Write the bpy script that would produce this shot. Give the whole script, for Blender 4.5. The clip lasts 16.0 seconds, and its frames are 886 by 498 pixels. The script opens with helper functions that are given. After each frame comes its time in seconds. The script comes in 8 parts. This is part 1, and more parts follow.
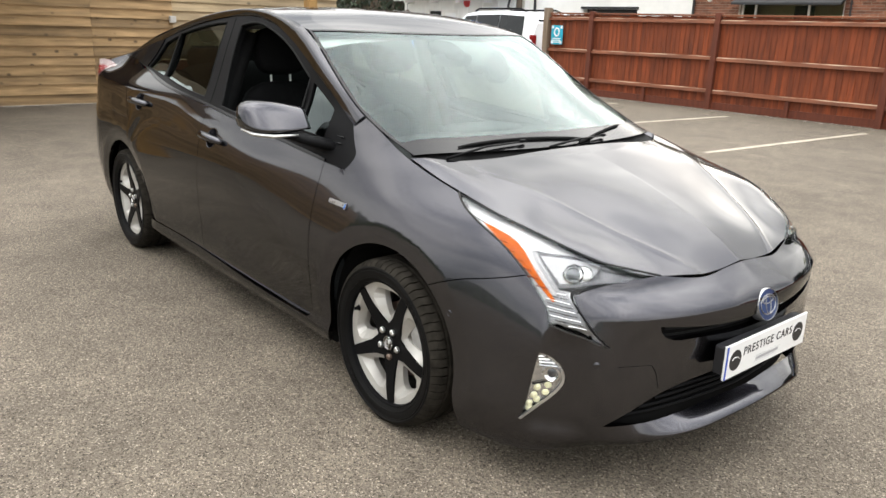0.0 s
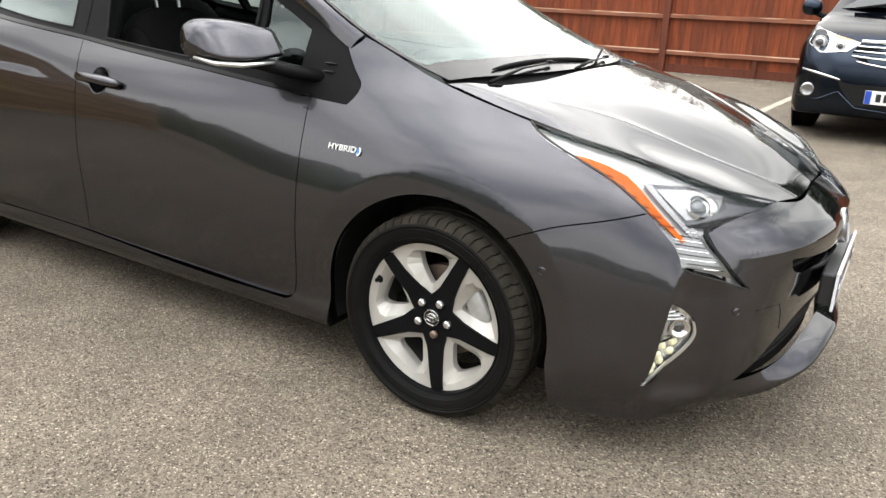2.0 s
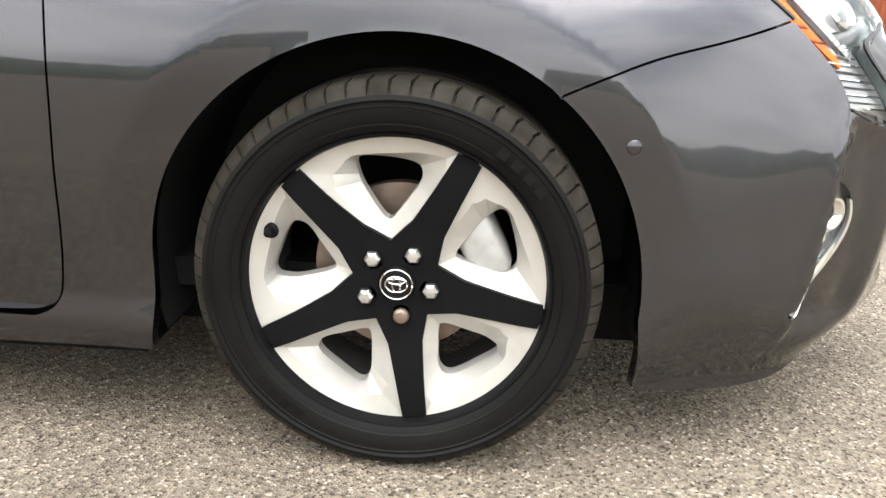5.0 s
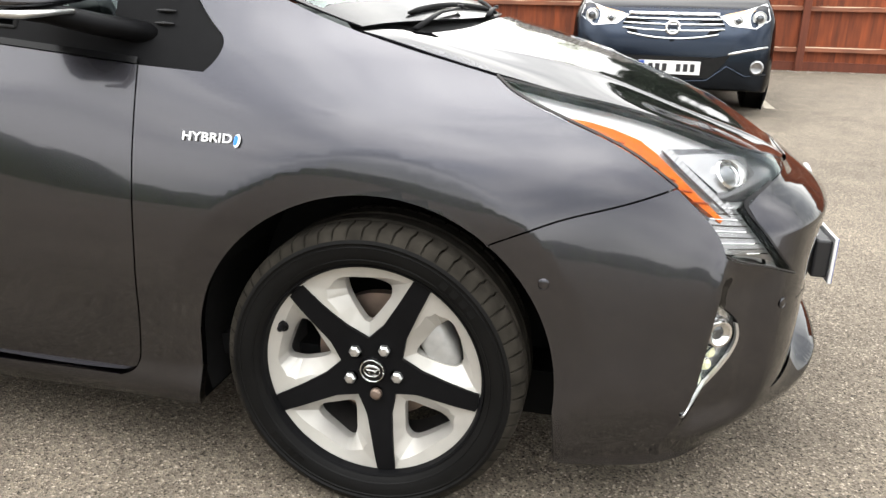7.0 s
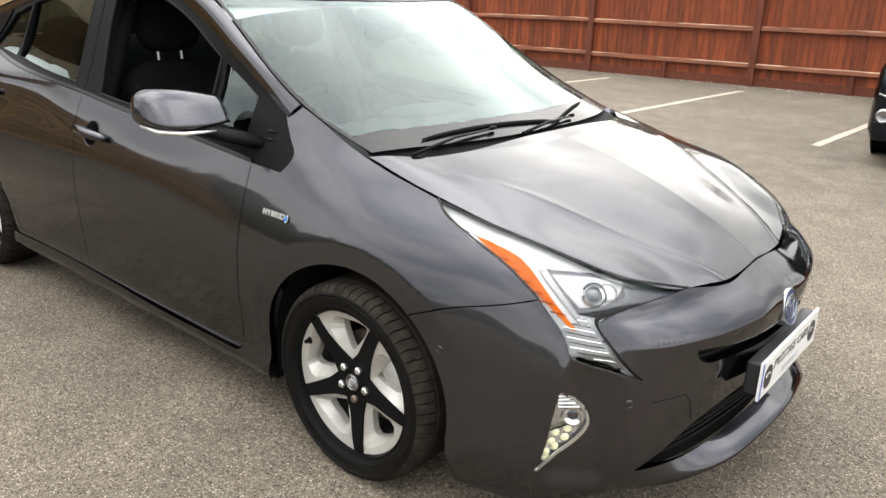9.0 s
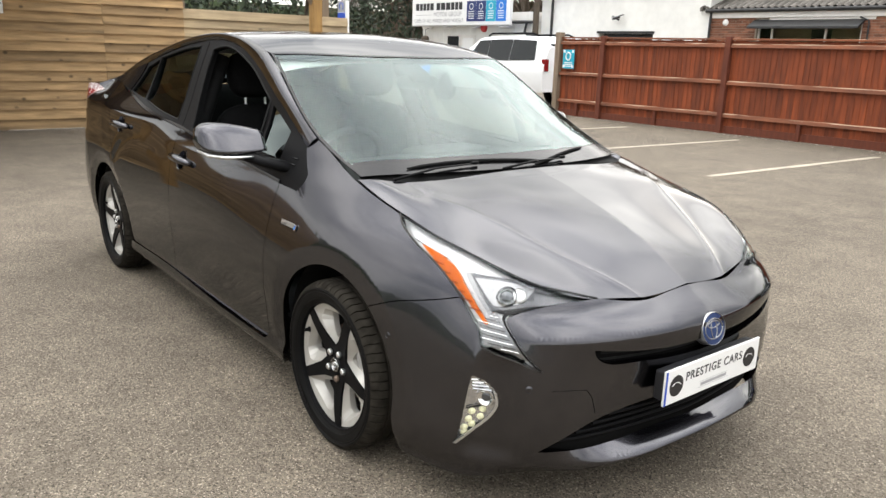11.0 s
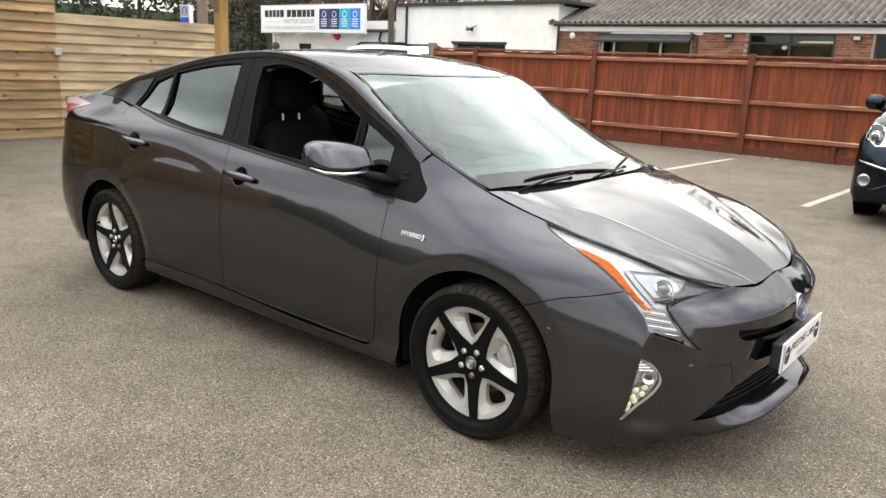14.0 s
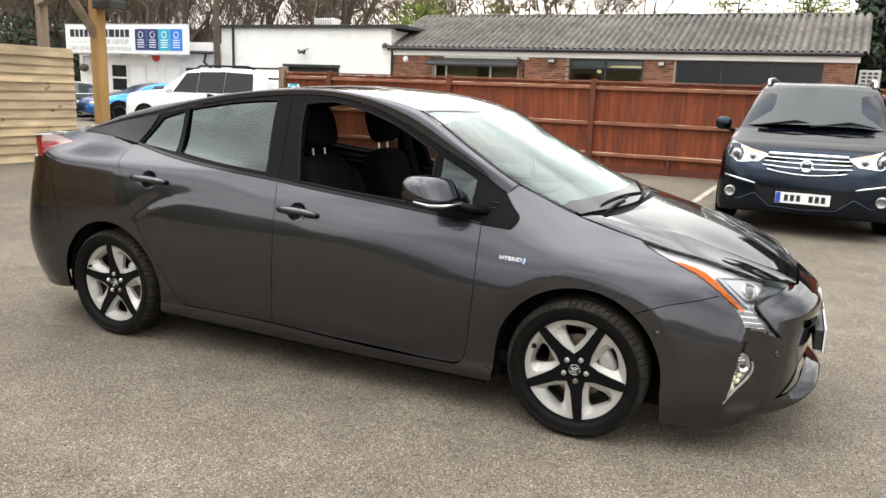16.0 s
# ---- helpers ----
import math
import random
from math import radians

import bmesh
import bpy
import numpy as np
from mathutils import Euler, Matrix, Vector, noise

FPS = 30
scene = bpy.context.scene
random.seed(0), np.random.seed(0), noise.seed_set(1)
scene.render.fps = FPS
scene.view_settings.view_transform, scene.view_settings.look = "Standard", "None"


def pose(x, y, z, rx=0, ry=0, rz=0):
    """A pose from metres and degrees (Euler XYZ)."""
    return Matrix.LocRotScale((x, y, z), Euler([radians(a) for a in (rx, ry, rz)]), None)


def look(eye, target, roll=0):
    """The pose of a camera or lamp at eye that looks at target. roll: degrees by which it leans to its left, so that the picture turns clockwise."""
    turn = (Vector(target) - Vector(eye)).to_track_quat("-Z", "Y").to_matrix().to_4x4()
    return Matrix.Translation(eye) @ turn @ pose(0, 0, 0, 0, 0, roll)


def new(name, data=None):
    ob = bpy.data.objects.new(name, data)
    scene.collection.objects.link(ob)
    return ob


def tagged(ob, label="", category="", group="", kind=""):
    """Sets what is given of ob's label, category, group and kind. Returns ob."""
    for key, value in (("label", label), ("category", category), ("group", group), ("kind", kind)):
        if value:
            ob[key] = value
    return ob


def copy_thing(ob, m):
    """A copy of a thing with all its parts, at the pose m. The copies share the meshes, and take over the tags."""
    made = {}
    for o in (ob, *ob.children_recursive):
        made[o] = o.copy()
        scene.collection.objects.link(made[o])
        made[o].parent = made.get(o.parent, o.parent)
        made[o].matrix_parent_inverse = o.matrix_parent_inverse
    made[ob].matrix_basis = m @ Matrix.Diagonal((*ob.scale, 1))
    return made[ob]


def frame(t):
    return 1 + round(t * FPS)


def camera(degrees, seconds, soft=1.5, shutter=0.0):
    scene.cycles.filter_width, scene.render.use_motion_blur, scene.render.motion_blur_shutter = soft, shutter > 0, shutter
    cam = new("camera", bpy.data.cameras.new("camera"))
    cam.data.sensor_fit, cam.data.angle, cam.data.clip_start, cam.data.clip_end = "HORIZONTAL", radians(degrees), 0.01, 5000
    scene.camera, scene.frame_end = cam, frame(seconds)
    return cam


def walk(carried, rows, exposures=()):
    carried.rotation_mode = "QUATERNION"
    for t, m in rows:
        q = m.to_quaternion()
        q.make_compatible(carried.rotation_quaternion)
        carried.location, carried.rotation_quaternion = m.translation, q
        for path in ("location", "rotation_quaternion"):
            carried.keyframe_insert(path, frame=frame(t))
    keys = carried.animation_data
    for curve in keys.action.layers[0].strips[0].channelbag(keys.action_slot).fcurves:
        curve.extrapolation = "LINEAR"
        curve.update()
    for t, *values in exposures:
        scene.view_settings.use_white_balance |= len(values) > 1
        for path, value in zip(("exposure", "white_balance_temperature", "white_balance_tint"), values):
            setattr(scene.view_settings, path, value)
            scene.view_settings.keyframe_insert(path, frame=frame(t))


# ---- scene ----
cam = camera(60.9, 16.0)
PATH = [
    (0, (2.011, -2.284, 1.403), (0.547, -1.046, 0.834), 2.0),
    (0.5, (1.85, -2.378, 1.357), (0.435, -1.086, 0.783), 2.2),
    (1, (1.633, -2.429, 1.298), (0.301, -1.056, 0.716), 2.2),
    (1.5, (1.382, -2.453, 1.24), (0.179, -0.966, 0.654), 2.1),
    (2, (1.059, -2.497, 1.194), (0.066, -0.885, 0.55), 2.2),
    (2.5, (0.773, -2.452, 1.105), (0.012, -0.728, 0.435), 2.2),
    (3, (0.522, -2.304, 0.983), (-0.031, -0.5, 0.32), 2.2),
    (3.5, (0.375, -2.149, 0.853), (0.0, -0.295, 0.204), 2.0),
    (3.7, (0.326, -2.08, 0.813), (-0.006, -0.222, 0.151), 1.9),
    (6, (0.106, -1.841, 0.721), (0.043, 0.059, 0.097), 1.4),
    (6.5, (0.227, -1.981, 0.834), (0.05, -0.082, 0.232), 1.4),
    (7, (0.42, -2.11, 1.021), (0.015, -0.257, 0.386), 1.2),
    (7.5, (0.633, -2.209, 1.156), (0.013, -0.419, 0.515), 1.3),
    (8, (0.912, -2.265, 1.261), (0.061, -0.573, 0.619), 1.3),
    (8.5, (1.193, -2.223, 1.347), (0.165, -0.634, 0.701), 1.3),
    (9, (1.45, -2.168, 1.401), (0.239, -0.713, 0.755), 1.5),
    (9.2, (1.556, -2.17, 1.406), (0.282, -0.762, 0.777), 1.5),
    (11.3, (2.182, -2.065, 1.4), (0.659, -0.87, 0.898), 1.8),
    (11.5, (2.182, -2.065, 1.399), (0.656, -0.872, 0.902), 1.8),
    (12, (2.163, -2.13, 1.412), (0.631, -0.938, 0.928), 2.0),
    (12.5, (2.073, -2.347, 1.411), (0.598, -1.084, 0.931), 2.3),
    (13, (1.935, -2.557, 1.405), (0.544, -1.203, 0.924), 2.4),
    (13.5, (1.758, -2.756, 1.415), (0.457, -1.316, 0.932), 2.4),
    (14, (1.603, -3.007, 1.425), (0.382, -1.497, 0.945), 2.4),
    (14.5, (1.436, -3.267, 1.44), (0.301, -1.69, 0.967), 2.4),
    (15, (1.199, -3.434, 1.439), (0.158, -1.786, 0.993), 2.3),
    (15.5, (0.966, -3.611, 1.448), (0.027, -1.896, 1.028), 2.2),
    (16, (0.736, -3.854, 1.462), (-0.074, -2.072, 1.051), 2.2),
]
walk(cam, [(t, look(eye, target, roll)) for t, eye, target, roll in PATH], exposures=[(0.0, -0.33), (1.0, -0.29), (1.5, -0.15), (2.5, 0.02), (3.5, 0.36), (6.0, 0.88), (6.5, 0.68), (7.0, 0.17), (8.0, -0.11), (9.0, -0.17), (12.0, -0.36), (16.0, -0.25)])

# ---- light: a bright, thinly clouded sky with a soft sun ----
world = bpy.data.worlds.new("sky")
scene.world = world
world.use_nodes = True
wn = world.node_tree.nodes
wl = world.node_tree.links
wn.clear()
w_out, w_bg, w_sky = wn.new("ShaderNodeOutputWorld"), wn.new("ShaderNodeBackground"), wn.new("ShaderNodeTexSky")
w_sky.sky_type, w_sky.sun_disc = "NISHITA", False
SUN_UP, SUN_ROUND = 17.0, -21.0
w_sky.sun_elevation, w_sky.sun_rotation = radians(SUN_UP), radians(SUN_ROUND)
w_pos, w_map = wn.new("ShaderNodeTexCoord"), wn.new("ShaderNodeMapping")
w_map.inputs["Scale"].default_value = (1.0, 1.0, 2.4)
w_cloud = wn.new("ShaderNodeTexNoise")
w_cloud.inputs["Scale"].default_value, w_cloud.inputs["Detail"].default_value, w_cloud.inputs["Roughness"].default_value = 2.1, 3.0, 0.5
w_ramp = wn.new("ShaderNodeValToRGB")
w_ramp.color_ramp.elements[0].position, w_ramp.color_ramp.elements[0].color = 0.36, (6.0, 6.15, 6.4, 1)
w_ramp.color_ramp.elements[1].position, w_ramp.color_ramp.elements[1].color = 0.62, (15.5, 15.3, 14.8, 1)
w_mix = wn.new("ShaderNodeMix")
w_mix.data_type = "RGBA"
w_mix.inputs[0].default_value = 0.86
wl.new(w_pos.outputs["Generated"], w_map.inputs["Vector"])
wl.new(w_map.outputs[0], w_cloud.inputs["Vector"])
wl.new(w_cloud.outputs["Fac"], w_ramp.inputs[0])
wl.new(w_sky.outputs[0], w_mix.inputs[6])
wl.new(w_ramp.outputs[0], w_mix.inputs[7])
# overcast: brighter overhead than along the horizon
w_split, w_high, w_mul = wn.new("ShaderNodeSeparateXYZ"), wn.new("ShaderNodeMapRange"), wn.new("ShaderNodeVectorMath")
w_mul.operation = "SCALE"
w_high.inputs[1].default_value, w_high.inputs[2].default_value, w_high.inputs[3].default_value, w_high.inputs[4].default_value = 0.28, 1.0, 0.82, 2.65
w_high.interpolation_type = "SMOOTHSTEP"
wl.new(w_pos.outputs["Generated"], w_split.inputs[0])
wl.new(w_split.outputs["Z"], w_high.inputs[0])
wl.new(w_mix.outputs[2], w_mul.inputs[0])
wl.new(w_high.outputs[0], w_mul.inputs["Scale"])
# the cloud glows towards the hidden sun
w_dot, w_pow, w_glow, w_mul2 = wn.new("ShaderNodeVectorMath"), wn.new("ShaderNodeMath"), wn.new("ShaderNodeMath"), wn.new("ShaderNodeVectorMath")
w_dot.operation, w_pow.operation, w_glow.operation, w_mul2.operation = "DOT_PRODUCT", "POWER", "MULTIPLY_ADD", "SCALE"
w_dot.inputs[1].default_value = (math.sin(radians(SUN_ROUND)) * math.cos(radians(SUN_UP)), math.cos(radians(SUN_ROUND)) * math.cos(radians(SUN_UP)), math.sin(radians(SUN_UP)))
w_clip = wn.new("ShaderNodeClamp")
w_pow.inputs[1].default_value = 30.0
w_glow.inputs[1].default_value, w_glow.inputs[2].default_value = 1.5, 0.84
wl.new(w_pos.outputs["Generated"], w_dot.inputs[0])
wl.new(w_dot.outputs["Value"], w_clip.inputs[0])
wl.new(w_clip.outputs[0], w_pow.inputs[0])
wl.new(w_pow.outputs[0], w_glow.inputs[0])
wl.new(w_mul.outputs[0], w_mul2.inputs[0])
wl.new(w_glow.outputs[0], w_mul2.inputs["Scale"])
wl.new(w_mul2.outputs[0], w_bg.inputs["Color"])
w_bg.inputs["Strength"].default_value = 0.27
wl.new(w_bg.outputs[0], w_out.inputs["Surface"])

sun = new("sun", bpy.data.lights.new("sun", "SUN"))
sun.data.energy, sun.data.angle, sun.data.color = 0.6, radians(75), (1.0, 0.96, 0.9)
_az, _el = radians(SUN_ROUND), radians(SUN_UP)
sun.matrix_world = look((0, 0, 0), (-math.sin(_az) * math.cos(_el), -math.cos(_az) * math.cos(_el), -math.sin(_el)))

# ---- materials ----
def material(name, colour, rough=0.5, metal=0.0, vary=0.0, scale=8.0, bump=0.0, bump_scale=60.0, coat=0.0, spec=0.5, piece=0.0, island=0.0, stain=0.0, stain_scale=0.8, stretch=(1, 1, 1), coat_rough=0.03, knots=None):
    """A surface with grain and stains at two sizes, fine relief and, for pieces, a shade of their own."""
    m = bpy.data.materials.new(name)
    m.use_nodes = True
    n, l = m.node_tree.nodes, m.node_tree.links
    b = n["Principled BSDF"]
    b.inputs["Roughness"].default_value, b.inputs["Metallic"].default_value = rough, metal
    b.inputs["Specular IOR Level"].default_value = spec
    b.inputs["Coat Weight"].default_value, b.inputs["Coat Roughness"].default_value = coat, coat_rough
    base = n.new("ShaderNodeRGB")
    base.outputs[0].default_value = (*colour, 1)
    out = base.outputs[0]
    tc = n.new("ShaderNodeTexCoord")
    mp = n.new("ShaderNodeMapping")
    mp.inputs["Scale"].default_value = stretch
    where = tc.outputs["Object"]
    if piece:
        own, off, add = n.new("ShaderNodeObjectInfo"), n.new("ShaderNodeVectorMath"), n.new("ShaderNodeVectorMath")
        off.operation = "SCALE"
        off.inputs[0].default_value = (17.0, 31.0, 23.0)
        l.new(own.outputs["Random"], off.inputs["Scale"])
        l.new(where, add.inputs[0])
        l.new(off.outputs[0], add.inputs[1])
        where = add.outputs[0]
    l.new(where, mp.inputs["Vector"])

    def shade(src, amount, fac_socket):
        mul = n.new("ShaderNodeMapRange")
        mul.inputs[1].default_value, mul.inputs[2].default_value = 0.25, 0.75
        mul.inputs[3].default_value, mul.inputs[4].default_value = 1 - amount, 1 + amount
        l.new(fac_socket, mul.inputs[0])
        mix = n.new("ShaderNodeVectorMath")
        mix.operation = "SCALE"
        l.new(src, mix.inputs[0])
        l.new(mul.outputs[0], mix.inputs["Scale"])
        return mix.outputs[0]

    if vary:
        t = n.new("ShaderNodeTexNoise")
        t.inputs["Scale"].default_value, t.inputs["Detail"].default_value = scale, 5
        l.new(mp.outputs[0], t.inputs["Vector"])
        out = shade(out, vary, t.outputs["Fac"])
    if stain:
        t = n.new("ShaderNodeTexNoise")
        t.inputs["Scale"].default_value, t.inputs["Detail"].default_value = stain_scale, 3
        l.new(where, t.inputs["Vector"])
        out = shade(out, stain, t.outputs["Fac"])
    if piece:
        o = n.new("ShaderNodeObjectInfo")
        out = shade(out, piece, o.outputs["Random"])
    if island:
        g = n.new("ShaderNodeNewGeometry")
        out = shade(out, island, g.outputs["Random Per Island"])
    if knots:
        vo, kr = n.new("ShaderNodeTexVoronoi"), n.new("ShaderNodeMapRange")
        vo.inputs["Scale"].default_value = 1.0
        km = n.new("ShaderNodeMapping")
        km.inputs["Scale"].default_value = knots
        l.new(where, km.inputs["Vector"])
        l.new(km.outputs[0], vo.inputs["Vector"])
        kr.inputs[1].default_value, kr.inputs[2].default_value, kr.inputs[3].default_value, kr.inputs[4].default_value = 0.07, 0.17, 0.3, 1.0
        l.new(vo.outputs["Distance"], kr.inputs[0])
        sc = n.new("ShaderNodeVectorMath")
        sc.operation = "SCALE"
        l.new(out, sc.inputs[0])
        l.new(kr.outputs[0], sc.inputs["Scale"])
        out = sc.outputs[0]
    l.new(out, b.inputs["Base Color"])
    if bump:
        t = n.new("ShaderNodeTexNoise")
        t.inputs["Scale"].default_value, t.inputs["Detail"].default_value = bump_scale, 4
        l.new(mp.outputs[0], t.inputs["Vector"])
        bp = n.new("ShaderNodeBump")
        bp.inputs["Strength"].default_value, bp.inputs["Distance"].default_value = bump, 0.004
        l.new(t.outputs["Fac"], bp.inputs["Height"])
        l.new(bp.outputs[0], b.inputs["Normal"])
    return m


def glass(name, tint, gloss_rough=0.0, straight=0.08, rise=4.0):
    """A thin pane: what lies behind shows through its tint, and both its faces mirror more at a slant."""
    m = bpy.data.materials.new(name)
    m.use_nodes = True
    n, l = m.node_tree.nodes, m.node_tree.links
    n.clear()
    out, mix, clear, gl, lw = (n.new(k) for k in ("ShaderNodeOutputMaterial", "ShaderNodeMixShader", "ShaderNodeBsdfTransparent", "ShaderNodeBsdfGlossy", "ShaderNodeLayerWeight"))
    clear.inputs["Color"].default_value = (*tint, 1)
    gl.inputs["Roughness"].default_value = gloss_rough
    gl.inputs["Color"].default_value = (0.88, 1.0, 0.985, 1)
    lw.inputs["Blend"].default_value = 0.5
    up, fit = n.new("ShaderNodeMath"), n.new("ShaderNodeMath")
    up.operation, fit.operation = "POWER", "MULTIPLY_ADD"
    up.inputs[1].default_value = rise
    fit.inputs[1].default_value, fit.inputs[2].default_value = 1 - straight, straight
    l.new(lw.outputs["Facing"], up.inputs[0])
    l.new(up.outputs[0], fit.inputs[0])
    l.new(fit.outputs[0], mix.inputs[0])
    l.new(clear.outputs[0], mix.inputs[1])
    l.new(gl.outputs[0], mix.inputs[2])
    l.new(mix.outputs[0], out.inputs["Surface"])
    return m


def pale_tops(m, bare):
    """Mixes a paler colour into the upward faces in long noise patches."""
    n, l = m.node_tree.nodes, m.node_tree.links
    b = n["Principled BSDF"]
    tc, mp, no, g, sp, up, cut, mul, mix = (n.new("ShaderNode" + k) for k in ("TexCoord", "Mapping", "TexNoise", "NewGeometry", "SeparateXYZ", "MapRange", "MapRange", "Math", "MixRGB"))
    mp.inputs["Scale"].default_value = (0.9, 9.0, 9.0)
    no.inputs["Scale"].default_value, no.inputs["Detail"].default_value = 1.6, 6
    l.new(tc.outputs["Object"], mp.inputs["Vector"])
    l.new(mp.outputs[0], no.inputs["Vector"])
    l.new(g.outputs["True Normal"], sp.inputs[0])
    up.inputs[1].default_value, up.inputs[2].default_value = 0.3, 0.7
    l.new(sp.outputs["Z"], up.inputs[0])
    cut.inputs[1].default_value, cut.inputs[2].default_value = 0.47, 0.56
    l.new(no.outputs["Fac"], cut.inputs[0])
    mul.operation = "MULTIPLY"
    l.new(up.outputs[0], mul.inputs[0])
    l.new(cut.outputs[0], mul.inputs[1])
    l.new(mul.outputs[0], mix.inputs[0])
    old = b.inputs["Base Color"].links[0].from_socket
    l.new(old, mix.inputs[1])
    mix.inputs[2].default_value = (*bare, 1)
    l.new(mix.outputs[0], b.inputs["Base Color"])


def glow(name, colour, strength):
    m = bpy.data.materials.new(name)
    m.use_nodes = True
    b = m.node_tree.nodes["Principled BSDF"]
    b.inputs["Base Color"].default_value = (*colour, 1)
    b.inputs["Emission Color"].default_value, b.inputs["Emission Strength"].default_value = (*colour, 1), strength
    return m


def car_paint(name, colour, flake=0.5, coat_ior=1.5, coat_rough=0.025, coat=1.0):
    """Metallic paint: fine flakes under a clear coat."""
    m = material(name, colour, 0.26, 1.0, coat=coat, spec=0.5, coat_rough=coat_rough)
    n, l = m.node_tree.nodes, m.node_tree.links
    b = n["Principled BSDF"]
    tc, vo = n.new("ShaderNodeTexCoord"), n.new("ShaderNodeTexVoronoi")
    vo.inputs["Scale"].default_value = 900
    l.new(tc.outputs["Object"], vo.inputs["Vector"])
    rr = n.new("ShaderNodeMapRange")
    rr.inputs[3].default_value, rr.inputs[4].default_value = 1 - flake * 0.5, 1 + flake * 0.5
    l.new(vo.outputs["Distance"], rr.inputs[0])
    sc = n.new("ShaderNodeVectorMath")
    sc.operation = "SCALE"
    sc.inputs[0].default_value = colour
    l.new(rr.outputs[0], sc.inputs["Scale"])
    l.new(sc.outputs[0], b.inputs["Base Color"])
    b.inputs["Coat IOR"].default_value = coat_ior
    b.inputs["Specular Tint"].default_value = (0.08, 0.08, 0.085, 1)
    return m


def asphalt_material():
    """Worn tarmac: pale chippings in a grey-brown binder, large faint stains."""
    m = material("asphalt", (0.135, 0.125, 0.113), 0.92, spec=0.25)
    n, l = m.node_tree.nodes, m.node_tree.links
    b = n["Principled BSDF"]
    tc = n.new("ShaderNodeTexCoord")
    vo, big, mid, fine = n.new("ShaderNodeTexVoronoi"), n.new("ShaderNodeTexNoise"), n.new("ShaderNodeTexNoise"), n.new("ShaderNodeTexNoise")
    vo.inputs["Scale"].default_value = 215
    big.inputs["Scale"].default_value, big.inputs["Detail"].default_value = 0.5, 4
    mid.inputs["Scale"].default_value, mid.inputs["Detail"].default_value = 3.5, 5
    fine.inputs["Scale"].default_value, fine.inputs["Detail"].default_value = 70, 5
    for t in (vo, big, mid, fine):
        l.new(tc.outputs["Object"], t.inputs["Vector"])
    ramp = n.new("ShaderNodeValToRGB")
    e = ramp.color_ramp.elements
    e[0].position, e[0].color = 0.04, (0.0360, 0.0300, 0.0232, 1)
    e[1].position, e[1].color = 0.985, (0.3500, 0.3010, 0.2430, 1)
    for pos, c in ((0.16, (0.0980, 0.0825, 0.0635)), (0.60, (0.1500, 0.1262, 0.0970)), (0.92, (0.1900, 0.1600, 0.1240))):
        k = e.new(pos)
        k.color = (*c, 1)
    sep = n.new("ShaderNodeSeparateColor")
    l.new(vo.outputs["Color"], sep.inputs[0])
    l.new(sep.outputs[0], ramp.inputs[0])
    prev = ramp.outputs[0]
    for tex, lo, hi in ((big, 0.84, 1.17), (mid, 0.84, 1.16), (fine, 0.74, 1.26)):
        r = n.new("ShaderNodeMapRange")
        r.inputs[1].default_value, r.inputs[2].default_value, r.inputs[3].default_value, r.inputs[4].default_value = 0.28, 0.72, lo, hi
        l.new(tex.outputs["Fac"], r.inputs[0])
        s = n.new("ShaderNodeVectorMath")
        s.operation = "SCALE"
        l.new(prev, s.inputs[0])
        l.new(r.outputs[0], s.inputs["Scale"])
        prev = s.outputs[0]
    l.new(prev, b.inputs["Base Color"])
    bp = n.new("ShaderNodeBump")
    bp.inputs["Strength"].default_value, bp.inputs["Distance"].default_value = 0.8, 0.0045
    l.new(vo.outputs["Distance"], bp.inputs["Height"])
    l.new(bp.outputs[0], b.inputs["Normal"])
    return m


PAINT = car_paint("grey_metallic_paint", (0.0522, 0.0515, 0.0595), coat_rough=0.05)
NAVY = car_paint("navy_metallic_paint", (0.021, 0.028, 0.041), 0.5, 1.28, 0.10, 0.62)
WHITE_CAR = material("white_car_paint", (0.78, 0.79, 0.80), 0.3, coat=1.0, stain=0.03)
BLUE_CAR = car_paint("blue_car_paint", (0.03, 0.19, 0.55))
BLACK_CAR = material("black_car_paint", (0.012, 0.013, 0.016), 0.25, coat=1.0, vary=0.1)
BLACK_GLOSS = material("black_gloss_trim", (0.005, 0.005, 0.0055), 0.16, spec=0.22, coat=0.0, vary=0.1, scale=30)
BLACK_TRIM = material("black_satin_trim", (0.005, 0.005, 0.0055), 0.45, spec=0.06, vary=0.15, scale=40, bump=0.05, bump_scale=300)
BLACK_DULL = material("black_dull_plastic", (0.012, 0.012, 0.012), 0.75, spec=0.12, vary=0.2, scale=30, bump=0.1, bump_scale=200)
UNDER = material("underside_dark", (0.007, 0.007, 0.007), 0.95, spec=0.05, vary=0.2)
RUBBER = material("tyre_rubber", (0.0046, 0.0045, 0.0044), 0.55, spec=0.10, vary=0.25, scale=14, bump=0.12, bump_scale=160, stain=0.2, stain_scale=5)
TREAD = material("dusty_tread_rubber", (0.022, 0.0195, 0.0158), 0.9, spec=0.05, vary=0.4, scale=30, bump=0.2, bump_scale=160, stain=0.35, stain_scale=9)
ALLOY = material("silver_alloy", (0.43, 0.415, 0.385), 0.40, 0.35, vary=0.06, scale=25, stain=0.08, stain_scale=6)
ALLOY_DARK = material("dark_wheel_barrel", (0.045, 0.042, 0.040), 0.7, 0.3, vary=0.3, scale=20)
AC_GREY = material("aged_white_casing", (0.42, 0.41, 0.39), 0.6, vary=0.1, stain=0.12)
BRAKE = material("brake_steel", (0.20, 0.15, 0.12), 0.5, 0.7, vary=0.35, scale=20)
